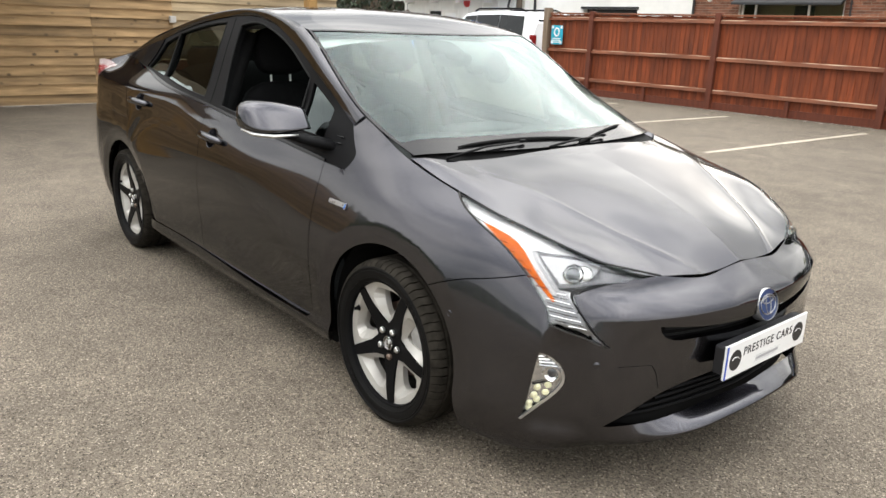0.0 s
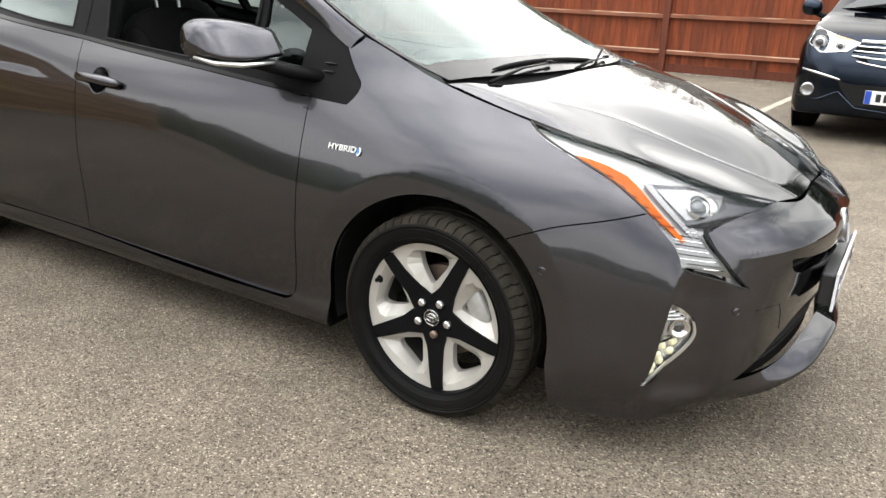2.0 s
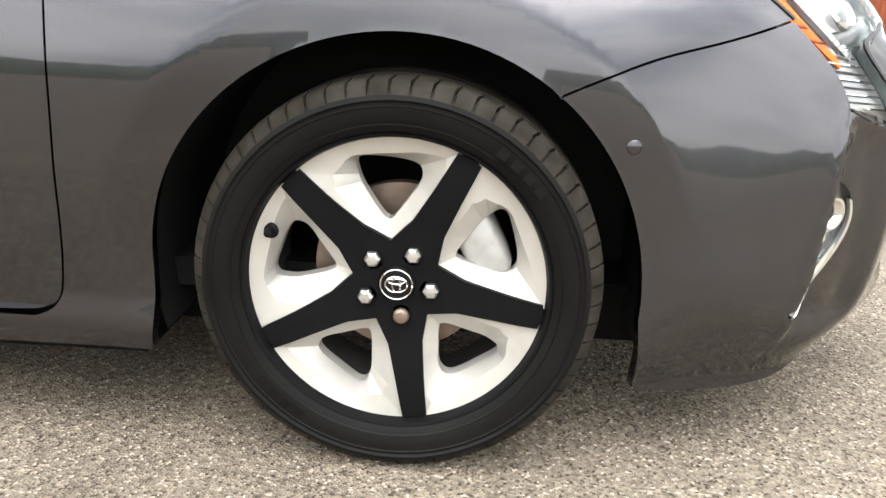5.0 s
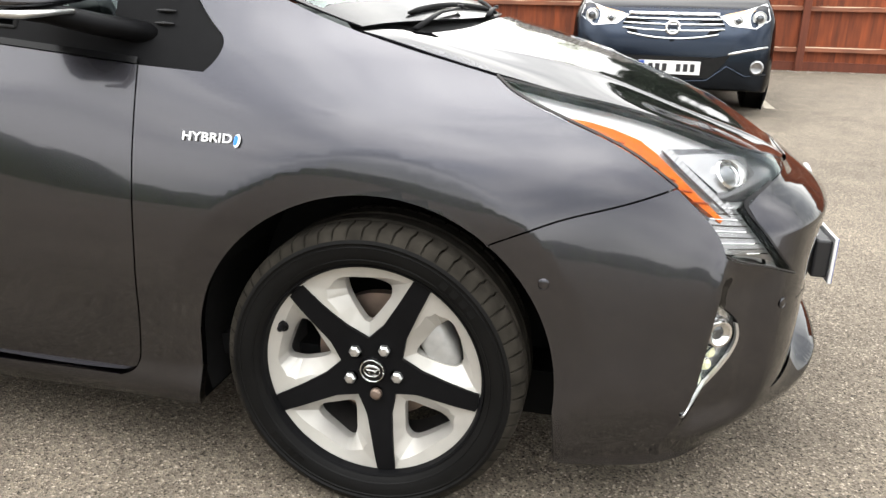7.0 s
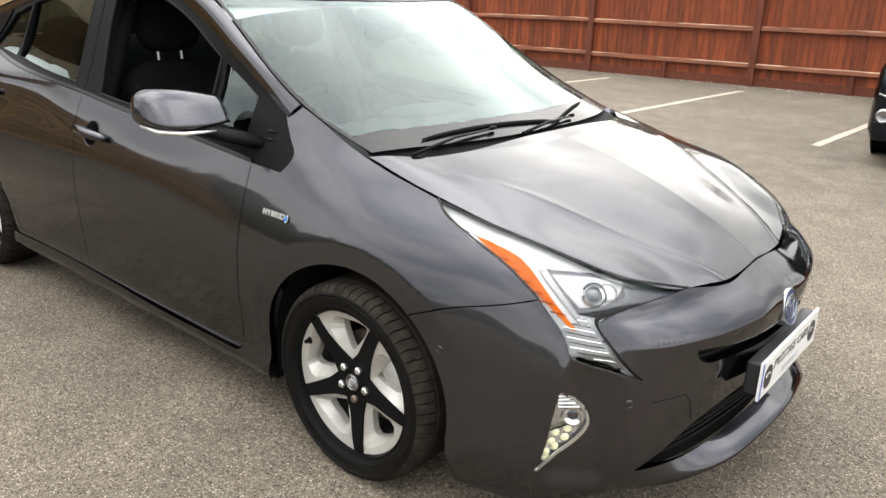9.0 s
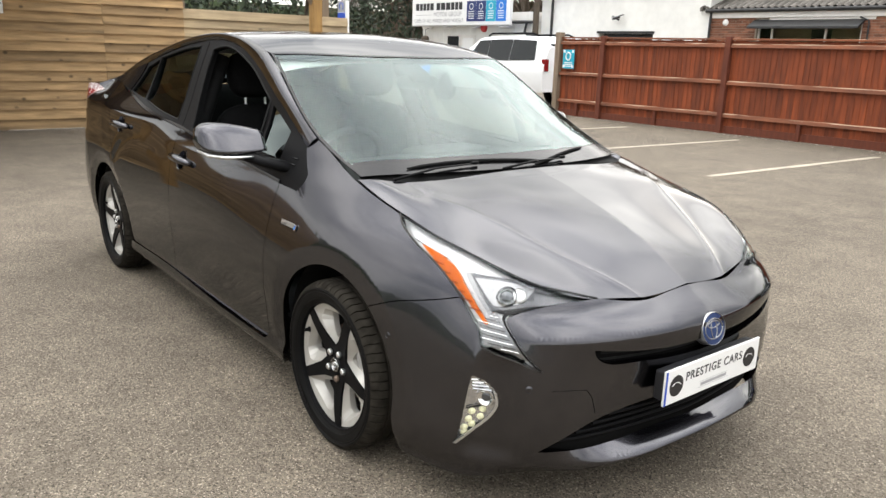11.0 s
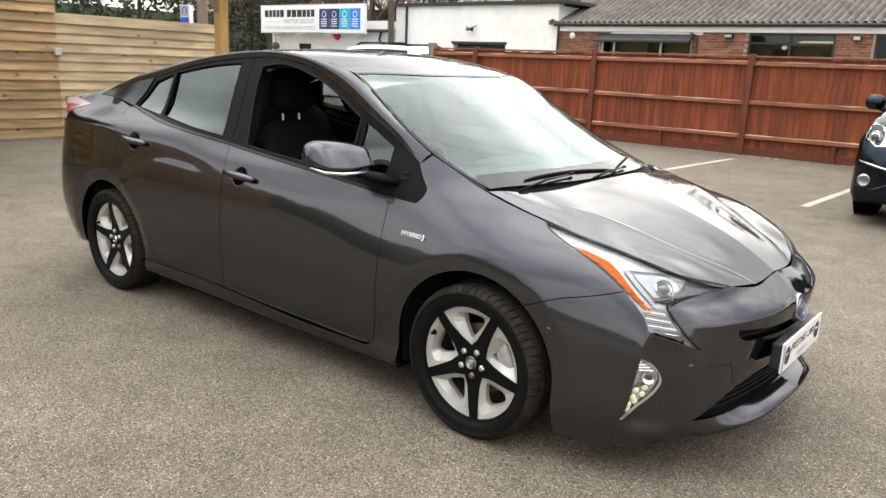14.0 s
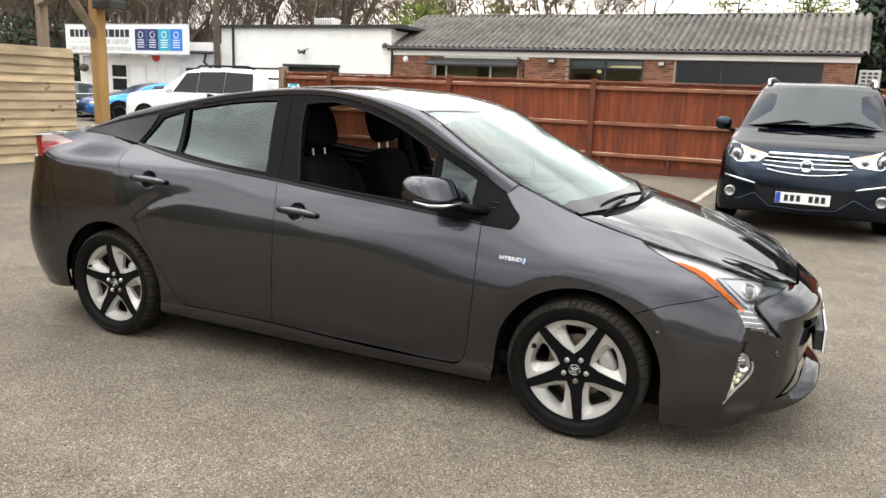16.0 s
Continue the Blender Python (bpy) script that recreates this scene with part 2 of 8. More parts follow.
CALIPER = material("cast_caliper", (0.46, 0.46, 0.45), 0.5, 0.5, vary=0.2, scale=30)
CHROME = material("chrome", (0.78, 0.78, 0.78), 0.08, 1.0, vary=0.03)
SATIN = material("satin_chrome", (0.62, 0.62, 0.61), 0.28, 0.9, vary=0.05)
SILVER_IN = material("lamp_reflector", (0.60, 0.60, 0.605), 0.30, 0.45, vary=0.08, scale=40)
AMBER = material("amber_lens", (0.52, 0.105, 0.002), 0.35, spec=0.15, vary=0.28, scale=25)
RED_LENS = material("red_lens", (0.20, 0.008, 0.009), 0.25, spec=0.3, coat=0.2, vary=0.15, scale=20)
LAMP_PINK = material("pale_red_lamp_lens", (0.30, 0.21, 0.20), 0.25, 0.2, coat=0.3, vary=0.15, scale=20)
CLEAR = glass("clear_lens", (0.96, 0.96, 0.96), 0.0, 0.012, 5.5)
SCREEN = glass("windscreen_glass", (0.82, 0.92, 0.89), 0.0, 0.04, 4.6)
TINTED = glass("tinted_side_glass", (0.30, 0.35, 0.33), 0.0, 0.065, 3.6)
SEAT_CLOTH = material("black_seat_cloth", (0.006, 0.006, 0.0065), 0.9, spec=0.1, vary=0.25, scale=50, bump=0.3, bump_scale=260)
DASH = material("dark_dashboard", (0.009, 0.009, 0.0095), 0.7, spec=0.15, vary=0.2, scale=30, bump=0.2, bump_scale=200)
LINING = material("grey_headlining", (0.50, 0.49, 0.47), 0.9, vary=0.08, scale=50)
PLATE_WHITE = material("plate_white", (0.80, 0.80, 0.79), 0.25, coat=0.4, vary=0.02)
INK = material("black_ink", (0.015, 0.015, 0.017), 0.45, vary=0.05)
INK_GREY = material("grey_ink", (0.33, 0.33, 0.34), 0.5, vary=0.05)
BLUE_INK = material("blue_ink", (0.02, 0.07, 0.42), 0.4, vary=0.05)
BADGE_BLUE = material("badge_blue", (0.010, 0.036, 0.130), 0.32, 0.2, coat=0.25, vary=0.1)

ASPHALT = asphalt_material()
LINE_PAINT = material("worn_line_paint", (0.36, 0.32, 0.25), 0.85, vary=0.28, scale=22, stain=0.2, stain_scale=3, bump=0.4, bump_scale=120)
FENCE_RED = material("red_brown_fence_stain", (0.178, 0.0375, 0.0085), 0.72, vary=0.38, scale=6, piece=0.15, stretch=(3, 3, 0.35), bump=0.35, bump_scale=40, stain=0.26, stain_scale=0.9)
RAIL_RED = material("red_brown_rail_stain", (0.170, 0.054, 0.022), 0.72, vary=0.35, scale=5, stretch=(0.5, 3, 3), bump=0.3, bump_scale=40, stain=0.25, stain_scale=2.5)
pale_tops(RAIL_RED, (0.46, 0.33, 0.23))
POST_RED = material("red_brown_post_stain", (0.112, 0.026, 0.010), 0.75, vary=0.3, scale=5, stretch=(3, 3, 0.4), bump=0.3, bump_scale=40)
WOOD_GOLD = material("golden_weathered_board", (0.315, 0.205, 0.100), 0.8, vary=0.40, scale=6, knots=(4.6, 3.8, 5.0), piece=0.20, stretch=(3, 0.3, 3), bump=0.35, bump_scale=30, stain=0.25, stain_scale=1.4)
WOOD_PALE = material("weathered_pale_board", (0.40, 0.305, 0.185), 0.8, vary=0.30, scale=6, knots=(4.2, 3.2, 4.6), piece=0.12, stretch=(3, 0.3, 3), bump=0.35, bump_scale=30, stain=0.22, stain_scale=1.4)
WOOD_POST = material("softwood_post", (0.33, 0.19, 0.062), 0.7, vary=0.25, scale=5, stretch=(3, 3, 0.3), bump=0.3, bump_scale=30)
WOOD_OLD = material("grey_old_timber", (0.20, 0.15, 0.105), 0.85, vary=0.3, scale=5, stretch=(3, 3, 0.4), bump=0.4, bump_scale=30)
RENDER_WHITE = material("white_render", (0.78, 0.775, 0.74), 0.85, vary=0.05, scale=4, stain=0.06, stain_scale=0.5, bump=0.2, bump_scale=40)
BRICK = material("red_brown_brick", (0.185, 0.080, 0.047), 0.88, vary=0.25, scale=18, piece=0.32, island=0.32, bump=0.4, bump_scale=60)
MORTAR = material("pale_mortar", (0.30, 0.26, 0.21), 0.95, vary=0.15, scale=20, bump=0.3, bump_scale=80)
ROOF_SHEET = material("weathered_cement_sheet", (0.105, 0.094, 0.082), 0.92, vary=0.5, scale=3, stain=0.3, stain_scale=0.6, bump=0.4, bump_scale=25)
FASCIA_WHITE = material("white_fascia_paint", (0.74, 0.72, 0.68), 0.6, vary=0.06, stain=0.06)
GUTTER_BLACK = material("black_gutter", (0.02, 0.02, 0.021), 0.5, vary=0.15)
ROOF_FELT = material("dark_roof_felt", (0.035, 0.035, 0.034), 0.9, vary=0.2, bump=0.2)
DARK_GLASS = material("dark_window_glass", (0.012, 0.014, 0.015), 0.15, spec=0.35, vary=0.1, scale=1.5)
SIGN_WHITE = material("white_sign_panel", (0.80, 0.80, 0.79), 0.4, vary=0.03, stain=0.03)
TEAL_INK = material("teal_ink", (0.02, 0.36, 0.50), 0.4, vary=0.05)
NAVY_INK = material("navy_ink", (0.015, 0.03, 0.13), 0.4, vary=0.05)
SKY_INK = material("bright_blue_ink", (0.02, 0.18, 0.62), 0.4, vary=0.05)
RED_INK = material("red_ink", (0.5, 0.03, 0.03), 0.5, vary=0.1)
BARK = material("bark", (0.085, 0.066, 0.048), 0.95, vary=0.3, scale=8, stretch=(2, 2, 0.4), bump=0.5, bump_scale=20)
TWIG = material("bare_twigs", (0.125, 0.088, 0.062), 0.95, vary=0.3, scale=2)
LEAF_DARK = material("dark_evergreen_leaves", (0.028, 0.042, 0.022), 0.75, vary=0.4, scale=2, island=0.45)
LEAF_SPRING = material("pale_spring_leaves", (0.25, 0.30, 0.075), 0.7, vary=0.3, scale=2, island=0.4)
LEAF_HEDGE = material("hedge_leaves", (0.05, 0.075, 0.028), 0.75, vary=0.35, scale=2, island=0.4)
LAMP_LED = material("lit_lamp_diode", (0.85, 0.83, 0.55), 0.3, coat=0.6, vary=0.1)
LAMP_GLOW = glow("strip_lamp", (1.0, 0.80, 0.42), 2.2)
SHOWROOM = material("showroom_inner_wall", (0.42, 0.37, 0.27), 0.8, vary=0.1)
LAMP_SMOKE = material("smoked_lamp_lining", (0.105, 0.105, 0.11), 0.22, 0.9, vary=0.10, scale=30)
BEZEL_GREY = material("lamp_bezel_grey", (0.30, 0.30, 0.305), 0.28, 0.9, vary=0.10, scale=30)
AMBER_DARK = material("dark_amber_rib", (0.16, 0.018, 0.0), 0.5, spec=0.1, vary=0.1)
FOG_SILVER = material("fog_lamp_silver", (0.60, 0.60, 0.60), 0.22, 0.85, vary=0.35, scale=45, bump=0.5, bump_scale=70)
PROJECTOR = material("projector_grey", (0.10, 0.105, 0.115), 0.1, 0.7, coat=1.0, vary=0.1)
PETAL = material("pale_petals", (0.62, 0.56, 0.50), 0.8, vary=0.2, scale=20)
PALE_AMBER = material("pale_amber_lens", (0.55, 0.33, 0.14), 0.3, vary=0.1, scale=20)

# ---- building tools ----
class Geo:
    """Gathers vertices and faces of one mesh."""
    def __init__(self):
        self.v, self.f = [], []

    def add(self, verts, faces):
        k = len(self.v)
        self.v.extend(tuple(p) for p in verts)
        self.f.extend(tuple(i + k for i in f) for f in faces)
        return self

    def box(self, x0, x1, y0, y1, z0, z1, m=None):
        p = [Vector((x, y, z)) for x in (x0, x1) for y in (y0, y1) for z in (z0, z1)]
        if m is not None:
            p = [m @ q for q in p]
        return self.add(p, [(0, 1, 3, 2), (4, 6, 7, 5), (0, 4, 5, 1), (2, 3, 7, 6), (0, 2, 6, 4), (1, 5, 7, 3)])

    def prism(self, outline, axis, a, b):
        """A flat outline (two coordinates) pulled along an axis from a to b."""
        n = len(outline)
        put = {"x": lambda p, q: (q, p[0], p[1]), "y": lambda p, q: (p[0], q, p[1]), "z": lambda p, q: (p[0], p[1], q)}[axis]
        v = [put(p, a) for p in outline] + [put(p, b) for p in outline]
        f = [tuple(range(n))[::-1], tuple(range(n, 2 * n))] + [(i, (i + 1) % n, n + (i + 1) % n, n + i) for i in range(n)]
        return self.add(v, f)

    def tube(self, path, radius, sides=8, flat=1.0, caps=True):
        """A pipe along a path; radius may be a list; flat squeezes it in height."""
        path = [Vector(p) for p in path]
        rs = radius if isinstance(radius, (list, tuple)) else [radius] * len(path)
        k = len(self.v)
        up0 = None
        for i, p in enumerate(path):
            d = (path[min(i + 1, len(path) - 1)] - path[max(i - 1, 0)]).normalized()
            ref = Vector((0, 0, 1)) if abs(d.z) < 0.9 else Vector((1, 0, 0))
            a = d.cross(ref).normalized()
            if up0 is not None and a.dot(up0) < 0:
                a = -a
            up0 = a
            c = a.cross(d).normalized()
            for j in range(sides):
                w = 2 * math.pi * j / sides
                self.v.append(tuple(p + rs[i] * (a * math.cos(w) + c * math.sin(w) * flat)))
        for i in range(len(path) - 1):
            for j in range(sides):
                q = (j + 1) % sides
                self.f.append((k + i * sides + j, k + i * sides + q, k + (i + 1) * sides + q, k + (i + 1) * sides + j))
        if caps:
            self.f.append(tuple(k + j for j in range(sides))[::-1])
            e = k + (len(path) - 1) * sides
            self.f.append(tuple(e + j for j in range(sides)))
        return self

    def lathe(self, profile, m, sides=48, closed=True):
        """A profile of (radius, height) turned round the z axis, then placed by m."""
        k, n = len(self.v), len(profile)
        for j in range(sides):
            w = 2 * math.pi * j / sides
            for r, h in profile:
                self.v.append(tuple(m @ Vector((r * math.cos(w), r * math.sin(w), h))))
        for j in range(sides):
            q = (j + 1) % sides
            for i in range(n - 1):
                self.f.append((k + j * n + i, k + q * n + i, k + q * n + i + 1, k + j * n + i + 1))
        return self

    def ball(self, centre, radii, m=None, rings=12, sides=20, power=1.0):
        """A rounded block; power below 1 makes it squarer."""
        k = len(self.v)
        def sp(v):
            return math.copysign(abs(v) ** power, v)
        for i in range(rings + 1):
            a = math.pi * i / rings - math.pi / 2
            for j in range(sides):
                w = 2 * math.pi * j / sides
                p = Vector((radii[0] * sp(math.cos(a)) * sp(math.cos(w)), radii[1] * sp(math.cos(a)) * sp(math.sin(w)), radii[2] * sp(math.sin(a))))
                if m is not None:
                    p = m @ p
                self.v.append(tuple(p + Vector(centre)))
        for i in range(rings):
            for j in range(sides):
                q = (j + 1) % sides
                self.f.append((k + i * sides + j, k + i * sides + q, k + (i + 1) * sides + q, k + (i + 1) * sides + j))
        return self

    def mesh(self, name):
        me = bpy.data.meshes.new(name)
        me.from_pydata(self.v, [], self.f)
        me.validate()
        me.update()
        return me


def part(name, geo, mat, parent=None, label="", smooth=False, bevel=0.0, at=None, fix=True):
    """One mesh object, under a thing or a part."""
    me = geo.mesh(name) if isinstance(geo, Geo) else geo
    if fix and isinstance(geo, Geo):
        bm = bmesh.new()
        bm.from_mesh(me)
        bmesh.ops.recalc_face_normals(bm, faces=bm.faces)
        bm.to_mesh(me)
        bm.free()
    if mat is not None and not me.materials:
        me.materials.append(mat)
    if smooth:
        me.shade_smooth()
        if smooth != "all":
            me.set_sharp_from_angle(angle=radians(smooth if smooth is not True else 40))
    ob = new(name, me)
    if at is not None:
        ob.matrix_basis = at
    if parent is not None:
        ob.parent = parent
    if bevel:
        b = ob.modifiers.new("edge", "BEVEL")
        b.width, b.segments, b.limit_method, b.angle_limit = bevel, 2, "ANGLE", radians(35)
    if label:
        tagged(ob, label)
    return ob


def thing(name, label, category, at=(0, 0, 0), group="", kind=""):
    ob = new(name)
    ob.empty_display_size = 0.1
    ob.location = at
    return tagged(ob, label, category, group, kind)


def letters(text, size, mat, m, parent=None, name="lettering", depth=0.002, bold=0.0, wide=1.0, align="CENTER", label=""):
    c = bpy.data.curves.new(name, "FONT")
    c.body, c.size, c.extrude, c.align_x, c.align_y, c.space_character = text, size, depth, align, "CENTER", wide
    c.offset = bold
    c.materials.append(mat)
    ob = new(name, c)
    ob.matrix_basis = m
    if parent is not None:
        ob.parent = parent
    if label:
        tagged(ob, label)
    return ob


# ---- shape of the parked car, in metres: x ahead from the front axle, y to the car's left, z up
def pchip(xs, ys, x):
    """Smooth curve through the points that never overshoots; ys may have columns."""
    xs, ys, x = np.asarray(xs, float), np.asarray(ys, float), np.asarray(x, float)
    if ys.ndim == 1:
        return pchip(xs, ys[:, None], x)[..., 0]
    h = np.diff(xs)
    d = np.diff(ys, axis=0) / h[:, None]
    m = np.zeros_like(ys)
    w1, w2 = (2 * h[1:] + h[:-1])[:, None], (h[1:] + 2 * h[:-1])[:, None]
    same = d[:-1] * d[1:] > 0
    safe0, safe1 = np.where(same, d[:-1], 1), np.where(same, d[1:], 1)
    m[1:-1] = np.where(same, (w1 + w2) / (w1 / safe0 + w2 / safe1), 0)
    m[0], m[-1] = d[0], d[-1]
    i = np.clip(np.searchsorted(xs, x) - 1, 0, len(xs) - 2)
    t = ((x - xs[i]) / h[i])[..., None]
    a, b, hh = ys[i], ys[i + 1], h[i][..., None]
    out = a * (1 + 2 * t) * (1 - t) ** 2 + b * t * t * (3 - 2 * t) + hh * (m[i] * t * (1 - t) ** 2 - m[i + 1] * t * t * (1 - t))
    lo, hi = (x < xs[0])[..., None], (x > xs[-1])[..., None]
    out = np.where(lo, ys[0] + m[0] * (x - xs[0])[..., None], out)
    return np.where(hi, ys[-1] + m[-1] * (x - xs[-1])[..., None], out)


def cubic(xs, ys, x):
    """Natural cubic spline."""
    xs, ys, x = np.asarray(xs, float), np.asarray(ys, float), np.asarray(x, float)
    n, h = len(xs), np.diff(xs)
    y2 = ys.reshape(n, -1)
    A, B = np.zeros((n, n)), np.zeros((n, y2.shape[1]))
    A[0, 0] = A[-1, -1] = 1
    for k in range(1, n - 1):
        A[k, k - 1], A[k, k], A[k, k + 1] = h[k - 1], 2 * (h[k - 1] + h[k]), h[k]
        B[k] = 6 * ((y2[k + 1] - y2[k]) / h[k] - (y2[k] - y2[k - 1]) / h[k - 1])
    M = np.linalg.solve(A, B)
    xc = np.clip(x, xs[0], xs[-1])
    i = np.clip(np.searchsorted(xs, xc) - 1, 0, n - 2)
    a, b, hh = ((xs[i + 1] - xc) / h[i])[..., None], ((xc - xs[i]) / h[i])[..., None], h[i][..., None]
    out = a * y2[i] + b * y2[i + 1] + ((a ** 3 - a) * M[i] + (b ** 3 - b) * M[i + 1]) * hh ** 2 / 6
    return out[..., 0] if ys.ndim == 1 else out


def spread(grid_s, grid_z, table, s, z):
    """A smooth sheet over a table: cubic along s, monotone along z."""
    cols = cubic(grid_s, table, np.clip(s, grid_s[0], grid_s[-1]))
    out = np.empty(len(s))
    table_t = np.asarray(cols)
    h = np.diff(grid_z)
    d = np.diff(table_t, axis=1) / h
    m = np.zeros_like(table_t)
    w1, w2 = 2 * h[1:] + h[:-1], h[1:] + 2 * h[:-1]
    same = d[:, :-1] * d[:, 1:] > 0
    s0, s1 = np.where(same, d[:, :-1], 1), np.where(same, d[:, 1:], 1)
    m[:, 1:-1] = np.where(same, (w1 + w2) / (w1 / s0 + w2 / s1), 0)
    m[:, 1:-1] = 0.5 * m[:, 1:-1] + 0.25 * (d[:, :-1] + d[:, 1:])
    m[:, 0], m[:, -1] = d[:, 0], d[:, -1]
    zc = np.clip(z, grid_z[0], grid_z[-1])
    i = np.clip(np.searchsorted(grid_z, zc) - 1, 0, len(grid_z) - 2)
    r = np.arange(len(s))
    t = (zc - grid_z[i]) / h[i]
    return (table_t[r, i] * (1 + 2 * t) * (1 - t) ** 2 + table_t[r, i + 1] * t * t * (3 - 2 * t)
            + h[i] * (m[r, i] * t * (1 - t) ** 2 - m[r, i + 1] * t * t * (1 - t)))


def step(a, b, v):
    t = np.clip((np.asarray(v, float) - a) / (b - a), 0, 1)
    return t * t * (3 - 2 * t)


# plan of the body at its widest, from the nose round the driver's side to the tail
PLAN = np.array([(0.942, 0.0), (0.920, -0.25), (0.865, -0.45), (0.775, -0.605), (0.64, -0.72), (0.5, -0.786), (0.324, -0.836), (0.1, -0.868),
                 (-0.3, -0.876), (-0.9, -0.868), (-1.5, -0.866), (-2.2, -0.872), (-2.7, -0.880), (-3.0, -0.872), (-3.30, -0.842),
                 (-3.51, -0.735), (-3.60, -0.45), (-3.62, 0.0)])
_k = np.r_[0, np.cumsum(np.hypot(*np.diff(PLAN, axis=0).T))]
_fine = np.linspace(0, _k[-1], 4000)
_curve = cubic(np.r_[-_k[4:0:-1], _k], np.vstack([PLAN[4:0:-1] * np.array([1, -1]), PLAN]), _fine)
_arc = np.r_[0, np.cumsum(np.hypot(*np.diff(_curve, axis=0).T))]
S_END = _arc[-1]
_side = np.gradient(_curve, _arc, axis=0)
_out = np.c_[-_side[:, 1], _side[:, 0]] * np.array([1, 1])
_out = np.where(((_out * (_curve - np.array([-1.3, 0]))).sum(1) < 0)[:, None], -_out, _out)


def s_at(x, y=None):
    """Distance along the plan at which the side stands at x (or, near the nose and tail, at x, y)."""
    if y is None:
        return np.interp(-np.asarray(x, float), -_curve[:, 0], _arc)
    d = (_curve[:, 0] - x) ** 2 + (_curve[:, 1] - y) ** 2
    return _arc[np.argmin(d)]


STATION = np.array([0.0, s_at(0.92, -0.25), s_at(0.865, -0.45), s_at(0.775, -0.605), s_at(0.64, -0.72), s_at(0.5, -0.786), s_at(0.22), s_at(0.0),
                    s_at(-0.4), s_at(-1.0), s_at(-1.6), s_at(-2.35), s_at(-2.75), s_at(-3.08), s_at(-3.34, -0.83), s_at(-3.56, -0.6), S_END])
LEVEL = np.array([0.15, 0.22, 0.30, 0.40, 0.50, 0.60, 0.70, 0.80, 0.90, 1.00, 1.10, 1.25, 1.42])
IN_NOSE = [(-0.06, -0.030, -0.038, -0.028, -0.012, -0.004, -0.120, -0.24, -0.30, -0.40, -0.50, -0.65, -0.80), (-0.06, -0.030, -0.036, -0.026, -0.011, -0.004, -0.118, -0.24, -0.29, -0.39, -0.49, -0.64, -0.80),
           (-0.06, -0.020, -0.012, -0.008, -0.004, 0.00, -0.085, -0.19, -0.27, -0.37, -0.47, -0.60, -0.75), (-0.06, -0.004, 0.016, 0.023, 0.020, 0.003, -0.055, -0.15, -0.24, -0.34, -0.44, -0.58, -0.70),
           (-0.025, 0.006, 0.022, 0.022, 0.017, -0.004, -0.048, -0.12, -0.20, -0.30, -0.40, -0.55, -0.65), (-0.025, 0.004, 0.02, 0.012, 0.002, -0.015, -0.044, -0.10, -0.18, -0.27, -0.36, -0.48, -0.60)]
IN_SIDE = [(-0.025, -0.006, 0.0, 0.0, -0.001, -0.011, -0.038, -0.087, -0.165, -0.24, -0.32, -0.42, -0.52), (-0.04, -0.02, 0.0, 0.0, 0.0, -0.004, -0.025, -0.066, -0.133, -0.21, -0.28, -0.36, -0.42),
           (-0.08, -0.048, -0.030, -0.016, -0.004, -0.002, -0.018, -0.050, -0.092, -0.14, -0.19, -0.23, -0.27), (-0.09, -0.05, -0.025, -0.016, -0.005, 0.0, -0.005, -0.022, -0.066, -0.115, -0.155, -0.205, -0.255),
           (-0.09, -0.05, -0.025, -0.016, -0.006, 0.0, -0.003, -0.016, -0.046, -0.10, -0.145, -0.205, -0.275), (-0.09, -0.05, -0.025, -0.014, -0.006, 0.0, -0.004, -0.014, -0.030, -0.064, -0.160, -0.24, -0.31)]
IN_TAIL = [(-0.09, -0.05, -0.025, -0.01, -0.004, 0.0, -0.002, -0.009, -0.022, -0.045, -0.155, -0.25, -0.33), (-0.10, -0.05, -0.02, -0.006, 0.0, 0.0, -0.003, -0.010, -0.022, -0.042, -0.14, -0.23, -0.33),
           (-0.10, -0.07, -0.040, -0.016, -0.003, -0.004, -0.01, -0.02, -0.035, -0.045, -0.05, -0.1, -0.2), (-0.13, -0.09, -0.050, -0.020, -0.004, -0.01, -0.03, -0.05, -0.08, -0.10, -0.13, -0.2, -0.3),
           (-0.16, -0.10, -0.055, -0.022, -0.004, -0.02, -0.06, -0.10, -0.15, -0.20, -0.25, -0.35, -0.5)]
INSET = np.array(IN_NOSE + IN_SIDE + IN_TAIL)
AXLES, AXLE_Z, TYRE = (0.0, -2.7), 0.312, 0.312


def cheek_edge(z):
    """Where the bumper's corner turns to the front, as distance along the plan."""
    return np.interp(z, [0.16, 0.20, 0.266, 0.335, 0.415, 0.494, 0.60], [0.892, 0.885, 0.871, 0.852, 0.840, 0.827, 0.813])


